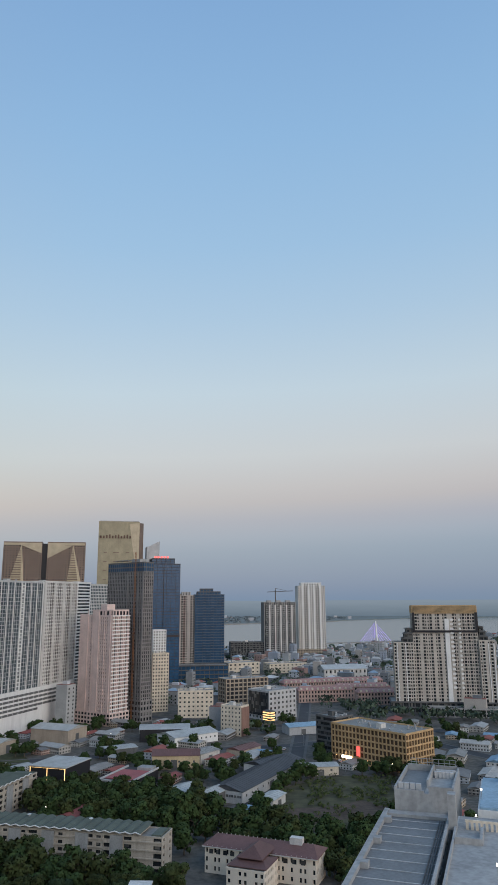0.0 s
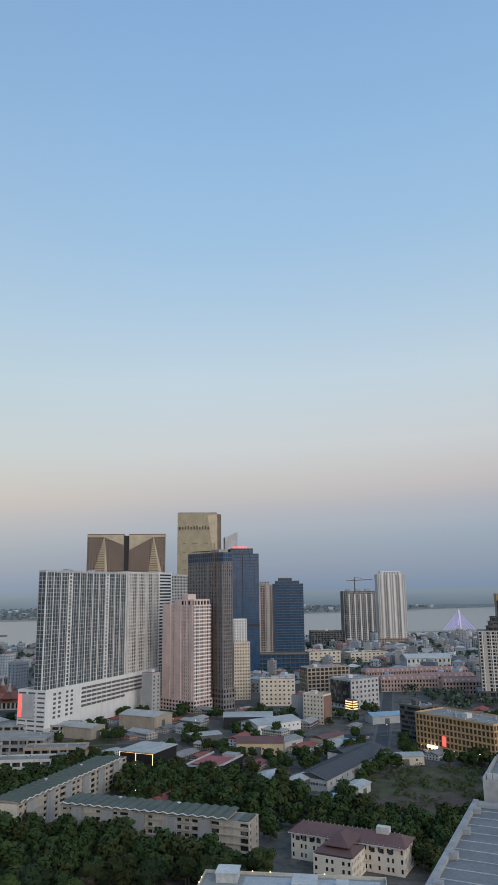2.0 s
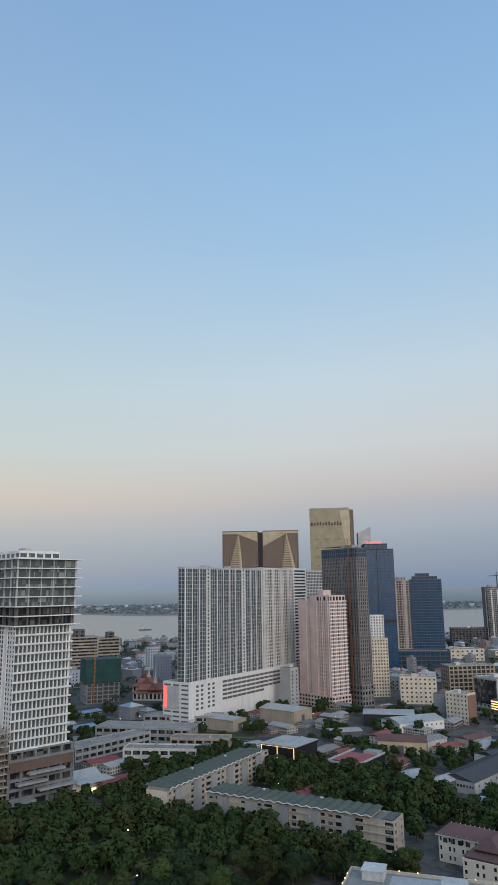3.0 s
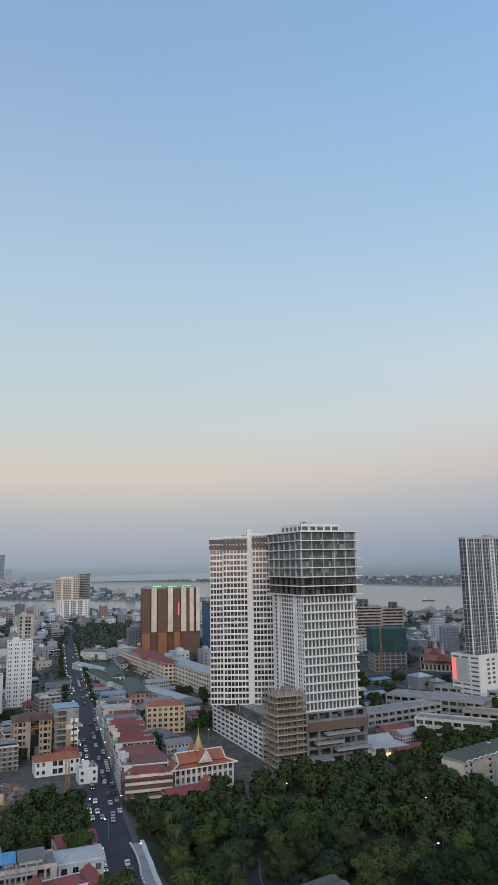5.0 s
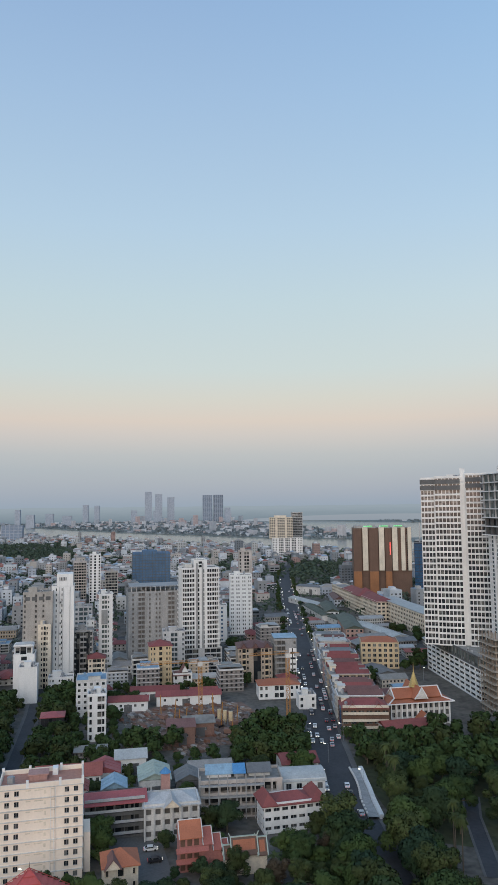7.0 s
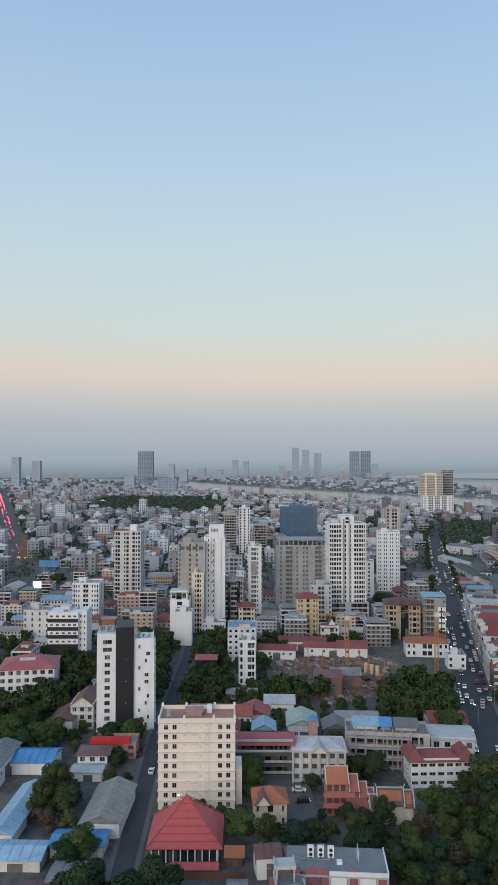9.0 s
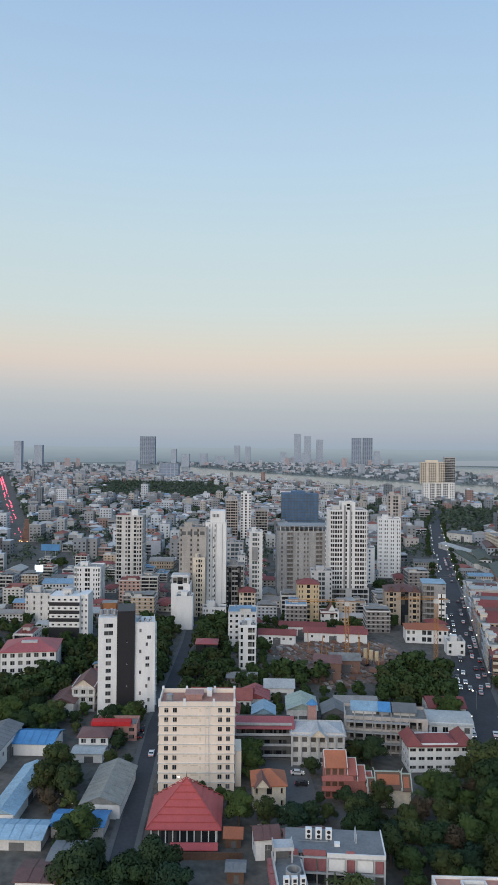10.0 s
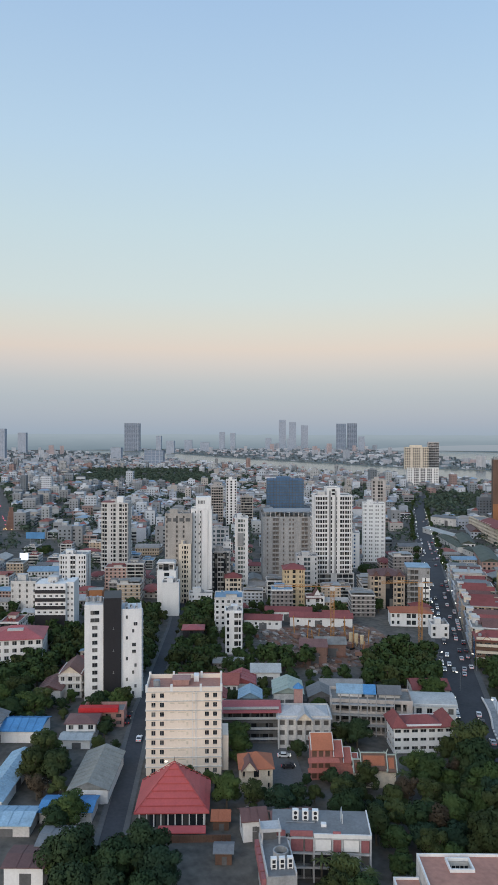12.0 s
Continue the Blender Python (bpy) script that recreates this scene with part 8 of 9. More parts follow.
KINDS.append(palm_mesh(3, 9))
NAMES.append("slim palm tree with drooping fronds")
KINDS.append(palm_mesh(8, 15, 44, 0.42, 0.6, -0.9))
NAMES.append("tall fan palm with a round grey-green crown")
TREES = []


def plant(x, y, kind, s, turn, squash=1.0):
    """Remembers a tree; the nearest become objects, the others one joined wood."""
    TREES.append((math.hypot(x, y), x, y, kind, s, turn, squash))


rt = random.Random(21)
for x, y, kind in ((-141, 80, 7), (-139, 83, 7), (-137.5, 86, 7), (-138.5, 84.5, 3), (-135, 80, 3), (-133, 88, 7), (-130, 84, 1)):
    plant(x, y, kind, rt.uniform(0.75, 0.95), rt.uniform(0, 360))
for x, y, s in ((-158, 35.5, 1.1), (-160, 42.5, 1.0), (-152, 44, 0.9), (-150, 32, 1.05), (-147, 39, 0.9), (-165, 27, 1.0), (-154, 26, 1.0)):
    plant(x, y, rt.choice((0, 1, 4)), s, rt.uniform(0, 360))
for x, y, h_ in ((-197, 195, 1.05), (-184, 186, 1.1), (-191, 190, 0.95), (-201, 204, 0.95), (-150, 176, 1.0), (-146, 172, 0.9), (-141, 169, 1.0)):
    plant(x, y, 8, h_, rt.uniform(0, 360))
for x, y, s_ in ((-32, 362, 1.35), (-18, 376, 1.0), (-28, 330, 1.0), (-96, 316, 0.9)):
    plant(x, y, 4, s_, rt.uniform(0, 360))
# dry trees before the old flats
for x, y, s_ in ((-70, 304, 0.95), (-49, 301, 0.9), (-86, 309, 1.05), (-90, 303, 0.9)):
    plant(x, y, 5, s_, rt.uniform(0, 360))
# park and garden trees close to the avenue's kerbs
for (x0, y0), (x1, y1) in zip(MAIN[:3], MAIN[1:4]):
    n = int(math.hypot(x1 - x0, y1 - y0) / 5)
    for k in range(n):
        for side in (-1, 1):
            t = (k + rt.random()) / n
            d = Vector((x1 - x0, y1 - y0)).normalized()
            o = side * rt.uniform(10.5, 16)
            x, y = x0 + (x1 - x0) * t - d.y * o, y0 + (y1 - y0) * t + d.x * o
            if rt.random() < 0.85 and free(x, y, 1.5, roads=False) and not (side < 0 and -218 < x < -170):
                plant(x, y, rt.choice((0, 1, 2, 3, 4)), rt.uniform(0.65, 0.95), rt.uniform(0, 360))
for k in range(8):
    for side in (-1, 1):
        t = (k + rt.random() * 0.6) / 8
        x, y = -122 - 50 * t + side * 4.2, 133 + 28 * t + side * 7.6
        plant(x, y, rt.choice((0, 2, 4)), rt.uniform(0.95, 1.2), rt.uniform(0, 360))
# trees along the avenue
for (x0, y0), (x1, y1) in zip(MAIN[3:], MAIN[4:]):
    n = int(math.hypot(x1 - x0, y1 - y0) / 9)
    for k in range(n):
        for side in (-1, 1):
            if rt.random() < 0.5:
                t = (k + rt.random()) / n
                d = Vector((x1 - x0, y1 - y0)).normalized()
                x, y = x0 + (x1 - x0) * t - d.y * side * rt.uniform(9, 12), y0 + (y1 - y0) * t + d.x * side * rt.uniform(9, 12)
                if free(x, y, 1.0, roads=False):
                    plant(x, y, rt.choice((0, 1, 3, 6)), rt.uniform(0.4, 0.62), rt.uniform(0, 360))
for poly, gap in GROVES:
    xs, ys = [p[0] for p in poly], [p[1] for p in poly]
    mine = []
    for k in range(int((max(xs) - min(xs)) * (max(ys) - min(ys)) / gap ** 2 * 5)):
        x, y = rt.uniform(min(xs), max(xs)), rt.uniform(min(ys), max(ys))
        if not inside(x, y, poly) or inside(x, y, YARD) or inside(x, y, LOT) or not free(x, y, 2.2):
            continue
        if any((x - a) ** 2 + (y - b) ** 2 < (gap * 0.84) ** 2 for a, b in mine):
            continue
        mine.append((x, y))
        kind = rt.choices(range(8), (5, 4, 4, 3, 4, 1.2, 2, 1.0))[0]
        plant(x, y, kind, rt.uniform(0.74, 1.1) * max(0.82, min(1, gap / 7.6)), rt.uniform(0, 360), rt.uniform(0.85, 1.1))

# ---- the low houses that fill the blocks ----
def proto(kind, seed):
    """A low house with its parts, built once."""
    r = random.Random(seed)
    w, d = r.uniform(9, 15), r.uniform(10, 16)
    n = r.choice({"flat": (3, 4, 4, 5), "tall": (6, 7, 8), "villa": (2, 2, 3), "long": (2, 3)}[kind])
    if kind == "long":
        w = r.uniform(18, 28)
    h = n * 3.3
    lab = {"flat": "plain city house with a flat roof and parapet", "tall": "narrow mid-rise house with window rows", "villa": "low villa with a hipped roof", "long": "long low house with a gabled sheet roof"}[kind]
    e = thing("city_house", lab, "house", 0, -3000, 0, group="low city houses")
    wall, win, roof, trim = Geo(), Geo(), Geo(), Geo()
    wall.box(0, 0, 0, w, d, h)
    for k in range(n):
        trim.box(-0.35, -0.7, k * 3.3 + 3.15, w + 0.2, d + 0.2, k * 3.3 + 3.35)
        m = max(2, int(w / 2.6))
        if seed % 2 and kind != "long":
            # Full-width dark glass band imitates the shade inside the balcony recess.
            win.box(0.5, -0.05, k * 3.3 + 0.7, w - 0.5, 0.04, k * 3.3 + 2.9)
            trim.box(0, -1.3, k * 3.3 + 0.02, w, -1.15, k * 3.3 + 1.0)
            for i in range(m // 2 + 1):
                u = i * (w - 0.4) / (m // 2)
                trim.box(u, -1.2, k * 3.3 + 0.02, u + 0.4, -0.02, k * 3.3 + 3.2)
        for i in range(m):
            u = (i + 0.5) * w / m
            if not seed % 2 or kind == "long":
                win.box(u - 0.65, -0.06, k * 3.3 + 0.9, u + 0.65, 0.05, k * 3.3 + 2.4)
            win.box(u - 0.65, d - 0.05, k * 3.3 + 0.9, u + 0.65, d + 0.06, k * 3.3 + 2.4)
        m = max(2, int(d / 3))
        for i in range(m):
            u = (i + 0.5) * d / m
            win.box(-0.06, u - 0.6, k * 3.3 + 0.9, 0.05, u + 0.6, k * 3.3 + 2.4)
            win.box(w - 0.05, u - 0.6, k * 3.3 + 0.9, w + 0.06, u + 0.6, k * 3.3 + 2.4)
    if kind in ("flat", "tall"):
        roof.box(0.2, 0.2, h, w - 0.2, d - 0.2, h + 0.12)
        trim.box(-0.1, -0.1, h, w + 0.1, 0.15, h + 0.9)
        trim.box(-0.1, d - 0.15, h, w + 0.1, d + 0.1, h + 0.9)
        trim.box(-0.1, 0.15, h, 0.15, d - 0.15, h + 0.9)
        trim.box(w - 0.15, 0.15, h, w + 0.1, d - 0.15, h + 0.9)
        trim.box(w * 0.2, d * 0.55, h, w * 0.6, d * 0.9, h + 2.6)
        roof.box(w * 0.15, d * 0.5, h + 2.6, w * 0.65, d * 0.95, h + 2.8)
        for k in range(3):
            roof.cone(w * r.uniform(0.15, 0.85), d * r.uniform(0.12, 0.4), h + 0.1, h + 1.8, 0.6, 0.6, 8)
        if seed % 3 == 0:
            roof.box(0.4, 0.4, h + 2.2, w - 0.4, d * 0.5, h + 2.35)
    elif kind == "villa":
        roof.hip(0, 0, w, d, h + 0.2, h + 3.2, 0.8)
        roof.hip(w * 0.25, -2, w * 0.7, d * 0.4, h - 0.9, h + 1.6, 0.5)
    else:
        roof.gable(0, 0, w, d, h + 0.2, h + 2.8, 0.8, "x")
    wall.obj("wall", CITYWALL, e)
    trim.obj("trim", OFFWHITE, e, kind="stuff")
    win.obj("glazing", GLASS, e, kind="stuff")
    roof.obj("roof", CITYROOF if kind != "villa" else RED, e)
    return e, w, d


PROTOS = [proto(k, i) for i, k in enumerate(("flat", "flat", "tall", "flat", "villa", "long", "tall", "flat", "villa", "long", "flat", "tall"))]
used = set()
rf = random.Random(77)
BLOCKU, BLOCKV = Vector((math.cos(radians(67)), math.sin(radians(67)))), Vector((math.cos(radians(157)), math.sin(radians(157))))
made = 0
for i in range(12, 46):
    for j in range(-12, 24):
        p = BLOCKV * (i * 14.5 + rf.uniform(-2, 2) + 60) + BLOCKU * (j * 15.5 + rf.uniform(-2, 2))
        r, a = p.length, math.degrees(math.atan2(p.y, p.x))
        if not (235 < r < 640 and 134 < a < 183) or rf.random() < 0.1 or (-400 < p.x < -345 and 30 < p.y < 74):
            continue
        if r < 350 or rf.random() < 0.42:
            kind = rf.choice((4, 8, 5, 9, 4, 8))
        else:
            kind = rf.choices(range(12), (4, 4, 1.2, 4, 3, 2.5, 0.8, 4, 3, 2, 3, 0.8))[0]
        if rf.random() < (0.8 if r < 300 else 0.42 if r < 360 else 0.14) and free(p.x, p.y, 3) and not inside(p.x, p.y, SITE) and not inside(p.x, p.y, YARD):
            for q in range(3):
                tx, ty = p.x + rf.uniform(-5, 5), p.y + rf.uniform(-5, 5)
                if free(tx, ty, 2):
                    plant(tx, ty, rf.choice((0, 1, 2, 3, 6)), rf.uniform(0.5, 0.8), rf.uniform(0, 360))
            continue
        if p.y > 128 - 0.72 * (p.x + 120) - 6 and p.x > -520:
            kind = rf.choice((5, 9))
        e, w, d = PROTOS[kind]
        th = 67 + rf.choice((0, 0, 90, 180)) + rf.uniform(-2, 2)
        s = rf.uniform(0.8, 1.02)
        c = Vector((w / 2 * s, d / 2 * s))
        c.rotate(Matrix.Rotation(radians(th), 2))
        cx, cy = p.x + c.x, p.y + c.y
        if inside(cx, cy, SITE) or inside(cx, cy, YARD) or any(inside(cx, cy, g_[0]) for g_ in GROVES) or not free(cx, cy, 6.2):
            if free(cx, cy, 2.5) and not inside(cx, cy, SITE) and not inside(cx, cy, YARD) and made < 600 and rf.random() < 0.5 and r < 520:
                plant(cx, cy, rf.choice((0, 1, 3, 6)), rf.uniform(0.5, 0.75), rf.uniform(0, 360))
            continue
        m = pose(p.x, p.y, 0, 0, 0, th) @ Matrix.Diagonal((s, s, rf.uniform(0.7, 1.05), 1))
        if kind not in used:
            e.matrix_basis = m
            used.add(kind)
        else:
            copy_thing(e, m)
        PLACED.append((p.x, p.y, radians(th), w * s, d * s))
        made += 1

# houses and trees between the sheds and below the towers
for i in range(22, 42):
    for j in range(-26, 14):
        x, y = j * 16 + rf.uniform(-4, 4), i * 16 + rf.uniform(-4, 4)
        r, a = math.hypot(x, y), math.degrees(math.atan2(y, x))
        if not (375 < r < 660 and 66 < a < 134) or inside(x, y, LOT) or inside(x, y, CARPARK) or any(inside(x, y, g_[0]) for g_ in GROVES) or not free(x, y, 4):
            continue
        if rf.random() < 0.36 or not free(x + 3, y + 5, 8.5):
            for q in range(3):
                tx, ty = x + rf.uniform(-7, 7), y + rf.uniform(-7, 7)
                if free(tx, ty, 2.2):
                    plant(tx, ty, rf.choice((0, 1, 3, 6)), rf.uniform(0.5, 0.85), rf.uniform(0, 360))
        elif rf.random() < 0.85:
            e, w, d = PROTOS[rf.choice((5, 9))]
            th = rf.choice((60, 70, 150)) + rf.uniform(-4, 4)
            copy_thing(e, pose(x, y, 0, 0, 0, th) @ Matrix.Diagonal((0.85, 0.85, rf.uniform(0.5, 0.75), 1)))
            PLACED.append((x, y, radians(th), w, d))

# garden trees wherever a gap is left
gaps = 0
for k in range(3000):
    a, r = radians(rt.uniform(148, 181)), rt.uniform(190, 430)
    x, y = r * math.cos(a), r * math.sin(a)
    if free(x, y, 2.2) and not inside(x, y, YARD) and not inside(x, y, SITE) and all((x - q[1]) ** 2 + (y - q[2]) ** 2 > 30 for q in TREES) and gaps < 240 and not (x > -262 and y < 46):
        plant(x, y, rt.choice((0, 1, 3, 6, 6)), rt.uniform(0.38, 0.62), rt.uniform(0, 360))
        gaps += 1

# ---- the remembered trees ----
LITE = [tree_mesh(31, 12, 6.0, 900, LEAF, 0.84), tree_mesh(32, 11, 5.4, 820, LEAF, 0.8), tree_mesh(33, 13, 5.6, 900, LEAF, 0.82)]
stems, crowns, crown_n = Geo(), Geo(), []
for n_, (dist, x, y, kind, s, turn, squash) in enumerate(sorted(TREES)):
    m = Matrix.Translation((x, y, -0.05)) @ pose(0, 0, 0, 0, 0, turn) @ Matrix.Diagonal((s, s, s * squash, 1))
    if n_ < 290 or kind == 8:
        trunk, crown = KINDS[kind]
        ob = new("tree", trunk)
        ob.matrix_basis = m
        tagged(ob, NAMES[kind], "palm tree" if kind > 6 else "tree", "city trees")
        new("crown", crown).parent = ob
    else:
        for g, me in zip((stems, crowns), LITE[n_ % 3]):
            co = np.empty(len(me.vertices) * 3)
            me.vertices.foreach_get("co", co)
            co = co.reshape(-1, 3) @ np.array(m.to_3x3()).T + np.array(m.translation)
            base = len(g.v)
            g.f += [tuple(i + base for i in p.vertices) for p in me.polygons]
            g.m += [int(g is crowns and kind in (2, 3))] * len(me.polygons)
            g.v += co.tolist()
        crown_n.append(LEAFN[LITE[n_ % 3][1].name] @ np.array(pose(0, 0, 0, 0, 0, turn).to_3x3()).T)
wood = tagged(stems.obj("park_trees", BARK), "leafy dark green trees of the park and gardens", "trees", kind="stuff")
soft_leaves(crowns.obj("crowns", [LEAF, LEAF2], wood, kind="stuff").data, np.concatenate(crown_n))

# ---- farther city, woods and skyline ----
def clump(g, r, x, y, z, size, n, leaf):
    """A rounded far tree of few large leaves; the Geo keeps their shading directions."""
    for k in range(n):
        q = Vector((r.gauss(0, 1), r.gauss(0, 1), r.uniform(-0.3, 1.3))).normalized()
        f = r.uniform(0.75, 1.05)
        p = Vector((x + q.x * size * 0.52 * f, y + q.y * size * 0.52 * f, z + size * (0.45 + 0.36 * q.z * f)))
        m = (q + Vector((r.gauss(0, 0.4), r.gauss(0, 0.4), r.gauss(0.2, 0.4)))).normalized()
        s = m.orthogonal().normalized() * leaf * r.uniform(0.6, 1.3)
        u = m.cross(s)
        g.face([p - s * 1.1 - u * 0.6, p + s - u * 0.5, p + s * 0.2 + u * 1.1])
        g.nor.append(q)


BANK = [(-4800, 640), (-4000, 700), (-3300, 800), (-2300, 850), (-1800, 930), (-1400, 960), (-1100, 1080), (-700, 1225), (-560, 1350), (-250, 1560), (60, 1640), (200, 1590), (420, 1700), (900, 2500), (1200, 3000),
        (1500, 300), (100, -200), (-4800, -900)]
WOODS = [[(-2051, 380), (-1944, 700), (-1500, 560), (-1340, 520), (-1300, 430), (-1380, 300), (-1650, 270)], [(-985, 757), (-937, 880), (-640, 640), (-733, 555)], [(-330, 720), (-290, 730), (-262, 625), (-318, 605)],
         [(51, 806), (65, 764), (103, 691), (160, 540), (230, 520), (230, 660), (110, 760)]]
far_h, far_w, far_r, far_t, dist_h, dist_t = Geo(), Geo(), Geo(), Geo(), Geo(), Geo()
rc = random.Random(9)


def far_house(x, y, w, d, h, th, roof):
    c, s = math.cos(th), math.sin(th)

    def put(g, x0, y0, z0, x1, y1, z1):
        i = len(g.v)
        g.box(x0, y0, z0, x1, y1, z1)
        g.v[i:] = [(x + a * c - b * s, y + a * s + b * c, z) for a, b, z in g.v[i:]]
    put(far_h, 0, 0, 0, w, d, h)
    n = int(h / 3.3)
    if h < 18 and rc.random() < 0.6:
        for k in range(n):
            for a0, a1 in ((0.6, w * 0.45), (w * 0.52, w - 0.6)):
                far_w.face([(x + a_ * c + 0.12 * s, y + a_ * s - 0.12 * c, z_) for a_, z_ in ((a0, k * 3.3 + 0.9), (a1, k * 3.3 + 0.9), (a1, k * 3.3 + 2.7), (a0, k * 3.3 + 2.7))])
        n = 0
    for k in range(n):
        for i in range(max(2, int(w / 3.4))):
            u = (i + 0.5) * w / max(2, int(w / 3.4))
            far_w.face([(x + a_ * c + 0.12 * s, y + a_ * s - 0.12 * c, z_) for a_, z_ in ((u - 0.8, k * 3.3 + 1), (u + 0.8, k * 3.3 + 1), (u + 0.8, k * 3.3 + 2.5), (u - 0.8, k * 3.3 + 2.5))])
        for i in range(max(2, int(d / 4))):
            u = (i + 0.5) * d / max(2, int(d / 4))
            for o in (-0.12, w + 0.12):
                far_w.face([(x + o * c - a_ * s, y + o * s + a_ * c, z_) for a_, z_ in ((u - 0.8, k * 3.3 + 1), (u + 0.8, k * 3.3 + 1), (u + 0.8, k * 3.3 + 2.5), (u - 0.8, k * 3.3 + 2.5))])
    if roof:
        i = len(far_r.v)
        far_r.hip(0, 0, w, d, h + 0.3, h + 3, 0.6)
        far_r.v[i:] = [(x + a * c - b * s, y + a * s + b * c, z) for a, b, z in far_r.v[i:]]
    else:
        put(far_h, w * 0.2, d * 0.4, h, w * 0.6, d * 0.8, h + 2.8)
        put(far_r, 0.3, 0.3, h, w - 0.3, d - 0.3, h + 0.2)


for k in range(15500):
    a, r = radians(rc.uniform(62, 186)), math.sqrt(rc.uniform(560 ** 2, 2300 ** 2))
    x, y = r * math.cos(a), r * math.sin(a)
    if not inside(x, y, BANK) or (math.degrees(a) < 134 and r < 600):
        continue
    wx, wy = x + 60 * noise.noise((x * 0.008, y * 0.008, 2)) + rc.gauss(0, 14), y + 60 * noise.noise((x * 0.008, y * 0.008, 7)) + rc.gauss(0, 14)
    wood = any(inside(wx, wy, p) for p in WOODS)
    if x < -760 and abs(y - 63 + (x + 811) * 0.0374) < 20 + 0.012 * abs(x + 811):
        continue
    if r < 1250 and not free(x, y, 7):
        continue
    if wood:
        for j in range(2):
            clump(far_t, rc, x + rc.uniform(-9, 9), y + rc.uniform(-9, 9), 0, rc.uniform(9, 14), 26, 1.6)
        continue
    if -800 < x < -640 and 30 < y < 95:
        continue
    u = rc.random()
    if u < (0.43 if math.degrees(a) > 134 else 0.7):
        clump(far_t, rc, x, y, 0, rc.uniform(6, 13), 26, 1.3 if r < 1200 else 2.0)
    elif u < 0.95:
        w, d = rc.uniform(8, 20), rc.uniform(8, 15)
        h = rc.choice((6, 7, 7, 9, 10, 10, 12, 13, 16, 19)) if rc.random() < 0.975 else rc.uniform(20, 38)
        th = radians(67 + rc.choice((0, 90)) + rc.uniform(-4, 4))
        mx, my = x + w / 2 * math.cos(th) - d / 2 * math.sin(th), y + w / 2 * math.sin(th) + d / 2 * math.cos(th)
        if r < 1250 and not free(mx, my, 9):
            continue
        far_house(x, y, w, d, h, th, rc.random() < 0.55 and h < 14)
# gardens and street trees between the farther houses
for k in range(2600):
    a, r = radians(rc.uniform(150, 184) if rc.random() < 0.75 else rc.uniform(130, 150)), math.sqrt(rc.uniform(540 ** 2, 1500 ** 2))
    x, y = r * math.cos(a), r * math.sin(a)
    if inside(x, y, BANK) and free(x, y, 3, roads=r < 1000) and not (x < -760 and abs(y - 63 + (x + 811) * 0.0374) < 18):
        clump(far_t, rc, x, y, 0, rc.uniform(6, 11), 22, 1.2 if r < 900 else 1.7)
for k in range(160):
    t = k / 160
    x = -780 - 1500 * t
    for side in (-1, 1):
        clump(far_t, rc, x + rc.uniform(-5, 5), 63 - (x + 811) * 0.0374 + side * (20 + 18 * t + rc.uniform(-3, 3)), 0, rc.uniform(9, 14), 24, 1.8)
for poly, n in (([(-4500, 1000), (-3669, 1180), (-2676, 1220), (-2169, 1310), (-1780, 1370), (-1640, 1480), (-2101, 1880), (-2685, 2120), (-4000, 2600), (-4300, 1900)], 1500),
                ([(-3300, 3080), (-1744, 2980), (-1208, 2790), (-109, 3420), (700, 4100), (200, 4600), (-1500, 4500), (-3000, 3600)], 900)):
    xs, ys = [p[0] for p in poly], [p[1] for p in poly]
    for k in range(n * 2):
        x, y = rc.uniform(min(xs), max(xs)), rc.uniform(min(ys), max(ys))
        if not inside(x, y, poly):
            continue
        if rc.random() < (0.34 if n > 1000 else 0.12):
            w = rc.uniform(12, 34)
            dist_h.box(x, y, 0, x + w, y + rc.uniform(10, 20), rc.choice((6, 8, 10, 14, 18)) if rc.random() < 0.96 or n < 1000 else rc.uniform(26, 60))
        else:
            clump(dist_t, rc, x, y, 1.5, rc.uniform(9, 17), 12, 4.5)
for k in range(1500):
    a, r = radians(rc.uniform(150, 184)), rc.uniform(2300, 4300)
    x, y = r * math.cos(a), r * math.sin(a)
    if inside(x, y, BANK):
        if rc.random() < 0.6:
            dist_h.box(x, y, 0, x + rc.uniform(12, 30), y + rc.uniform(10, 26), rc.choice((6, 8, 10, 12, 15)) if rc.random() < 0.97 else rc.uniform(24, 50))
        else:
            clump(dist_t, rc, x, y, 0, rc.uniform(10, 18), 14, 4.5)
for line in ([(-3600, 1165), (-2676, 1205), (-2169, 1297), (-1770, 1350), (-1615, 1480), (-1774, 1590)], [(-2600, 3080), (-1744, 2955), (-1208, 2765), (-600, 3005), (-109, 3385), (410, 3765)], [(-1800, 915), (-1400, 945), (-1100, 1065), (-700, 1210), (-560, 1335), (-250, 1545), (60, 1625), (200, 1575), (420, 1690)]):
    for (x0, y0), (x1, y1) in zip(line, line[1:]):
        n = int(math.hypot(x1 - x0, y1 - y0) / 13)
        for k in range(n):
            t = (k + rc.random()) / n
            if rc.random() < 0.75:
                clump(far_t if line[0][1] < 920 else dist_t, rc, x0 + (x1 - x0) * t + rc.uniform(-8, 8), y0 + (y1 - y0) * t + rc.uniform(0, 14), 1.5, rc.uniform(8, 15), 16, 3.0)
lot_g = Geo()
for k in range(900):
    x, y = rc.uniform(8, 92), rc.uniform(345, 470)
    if inside(x, y, LOT) and free(x, y, 1) and noise.noise((x * 0.06, y * 0.06, 5)) > -0.12:
        clump(lot_g, rc, x, y, 0, rc.uniform(1.0, 3.6), 20, 0.4)
for leafy in (lot_g, dist_t, far_t):
    leafy.nor = np.array(leafy.nor)
soft_leaves((weeds := lot_g.obj("weeds", LEAF2)).data, lot_g.nor)
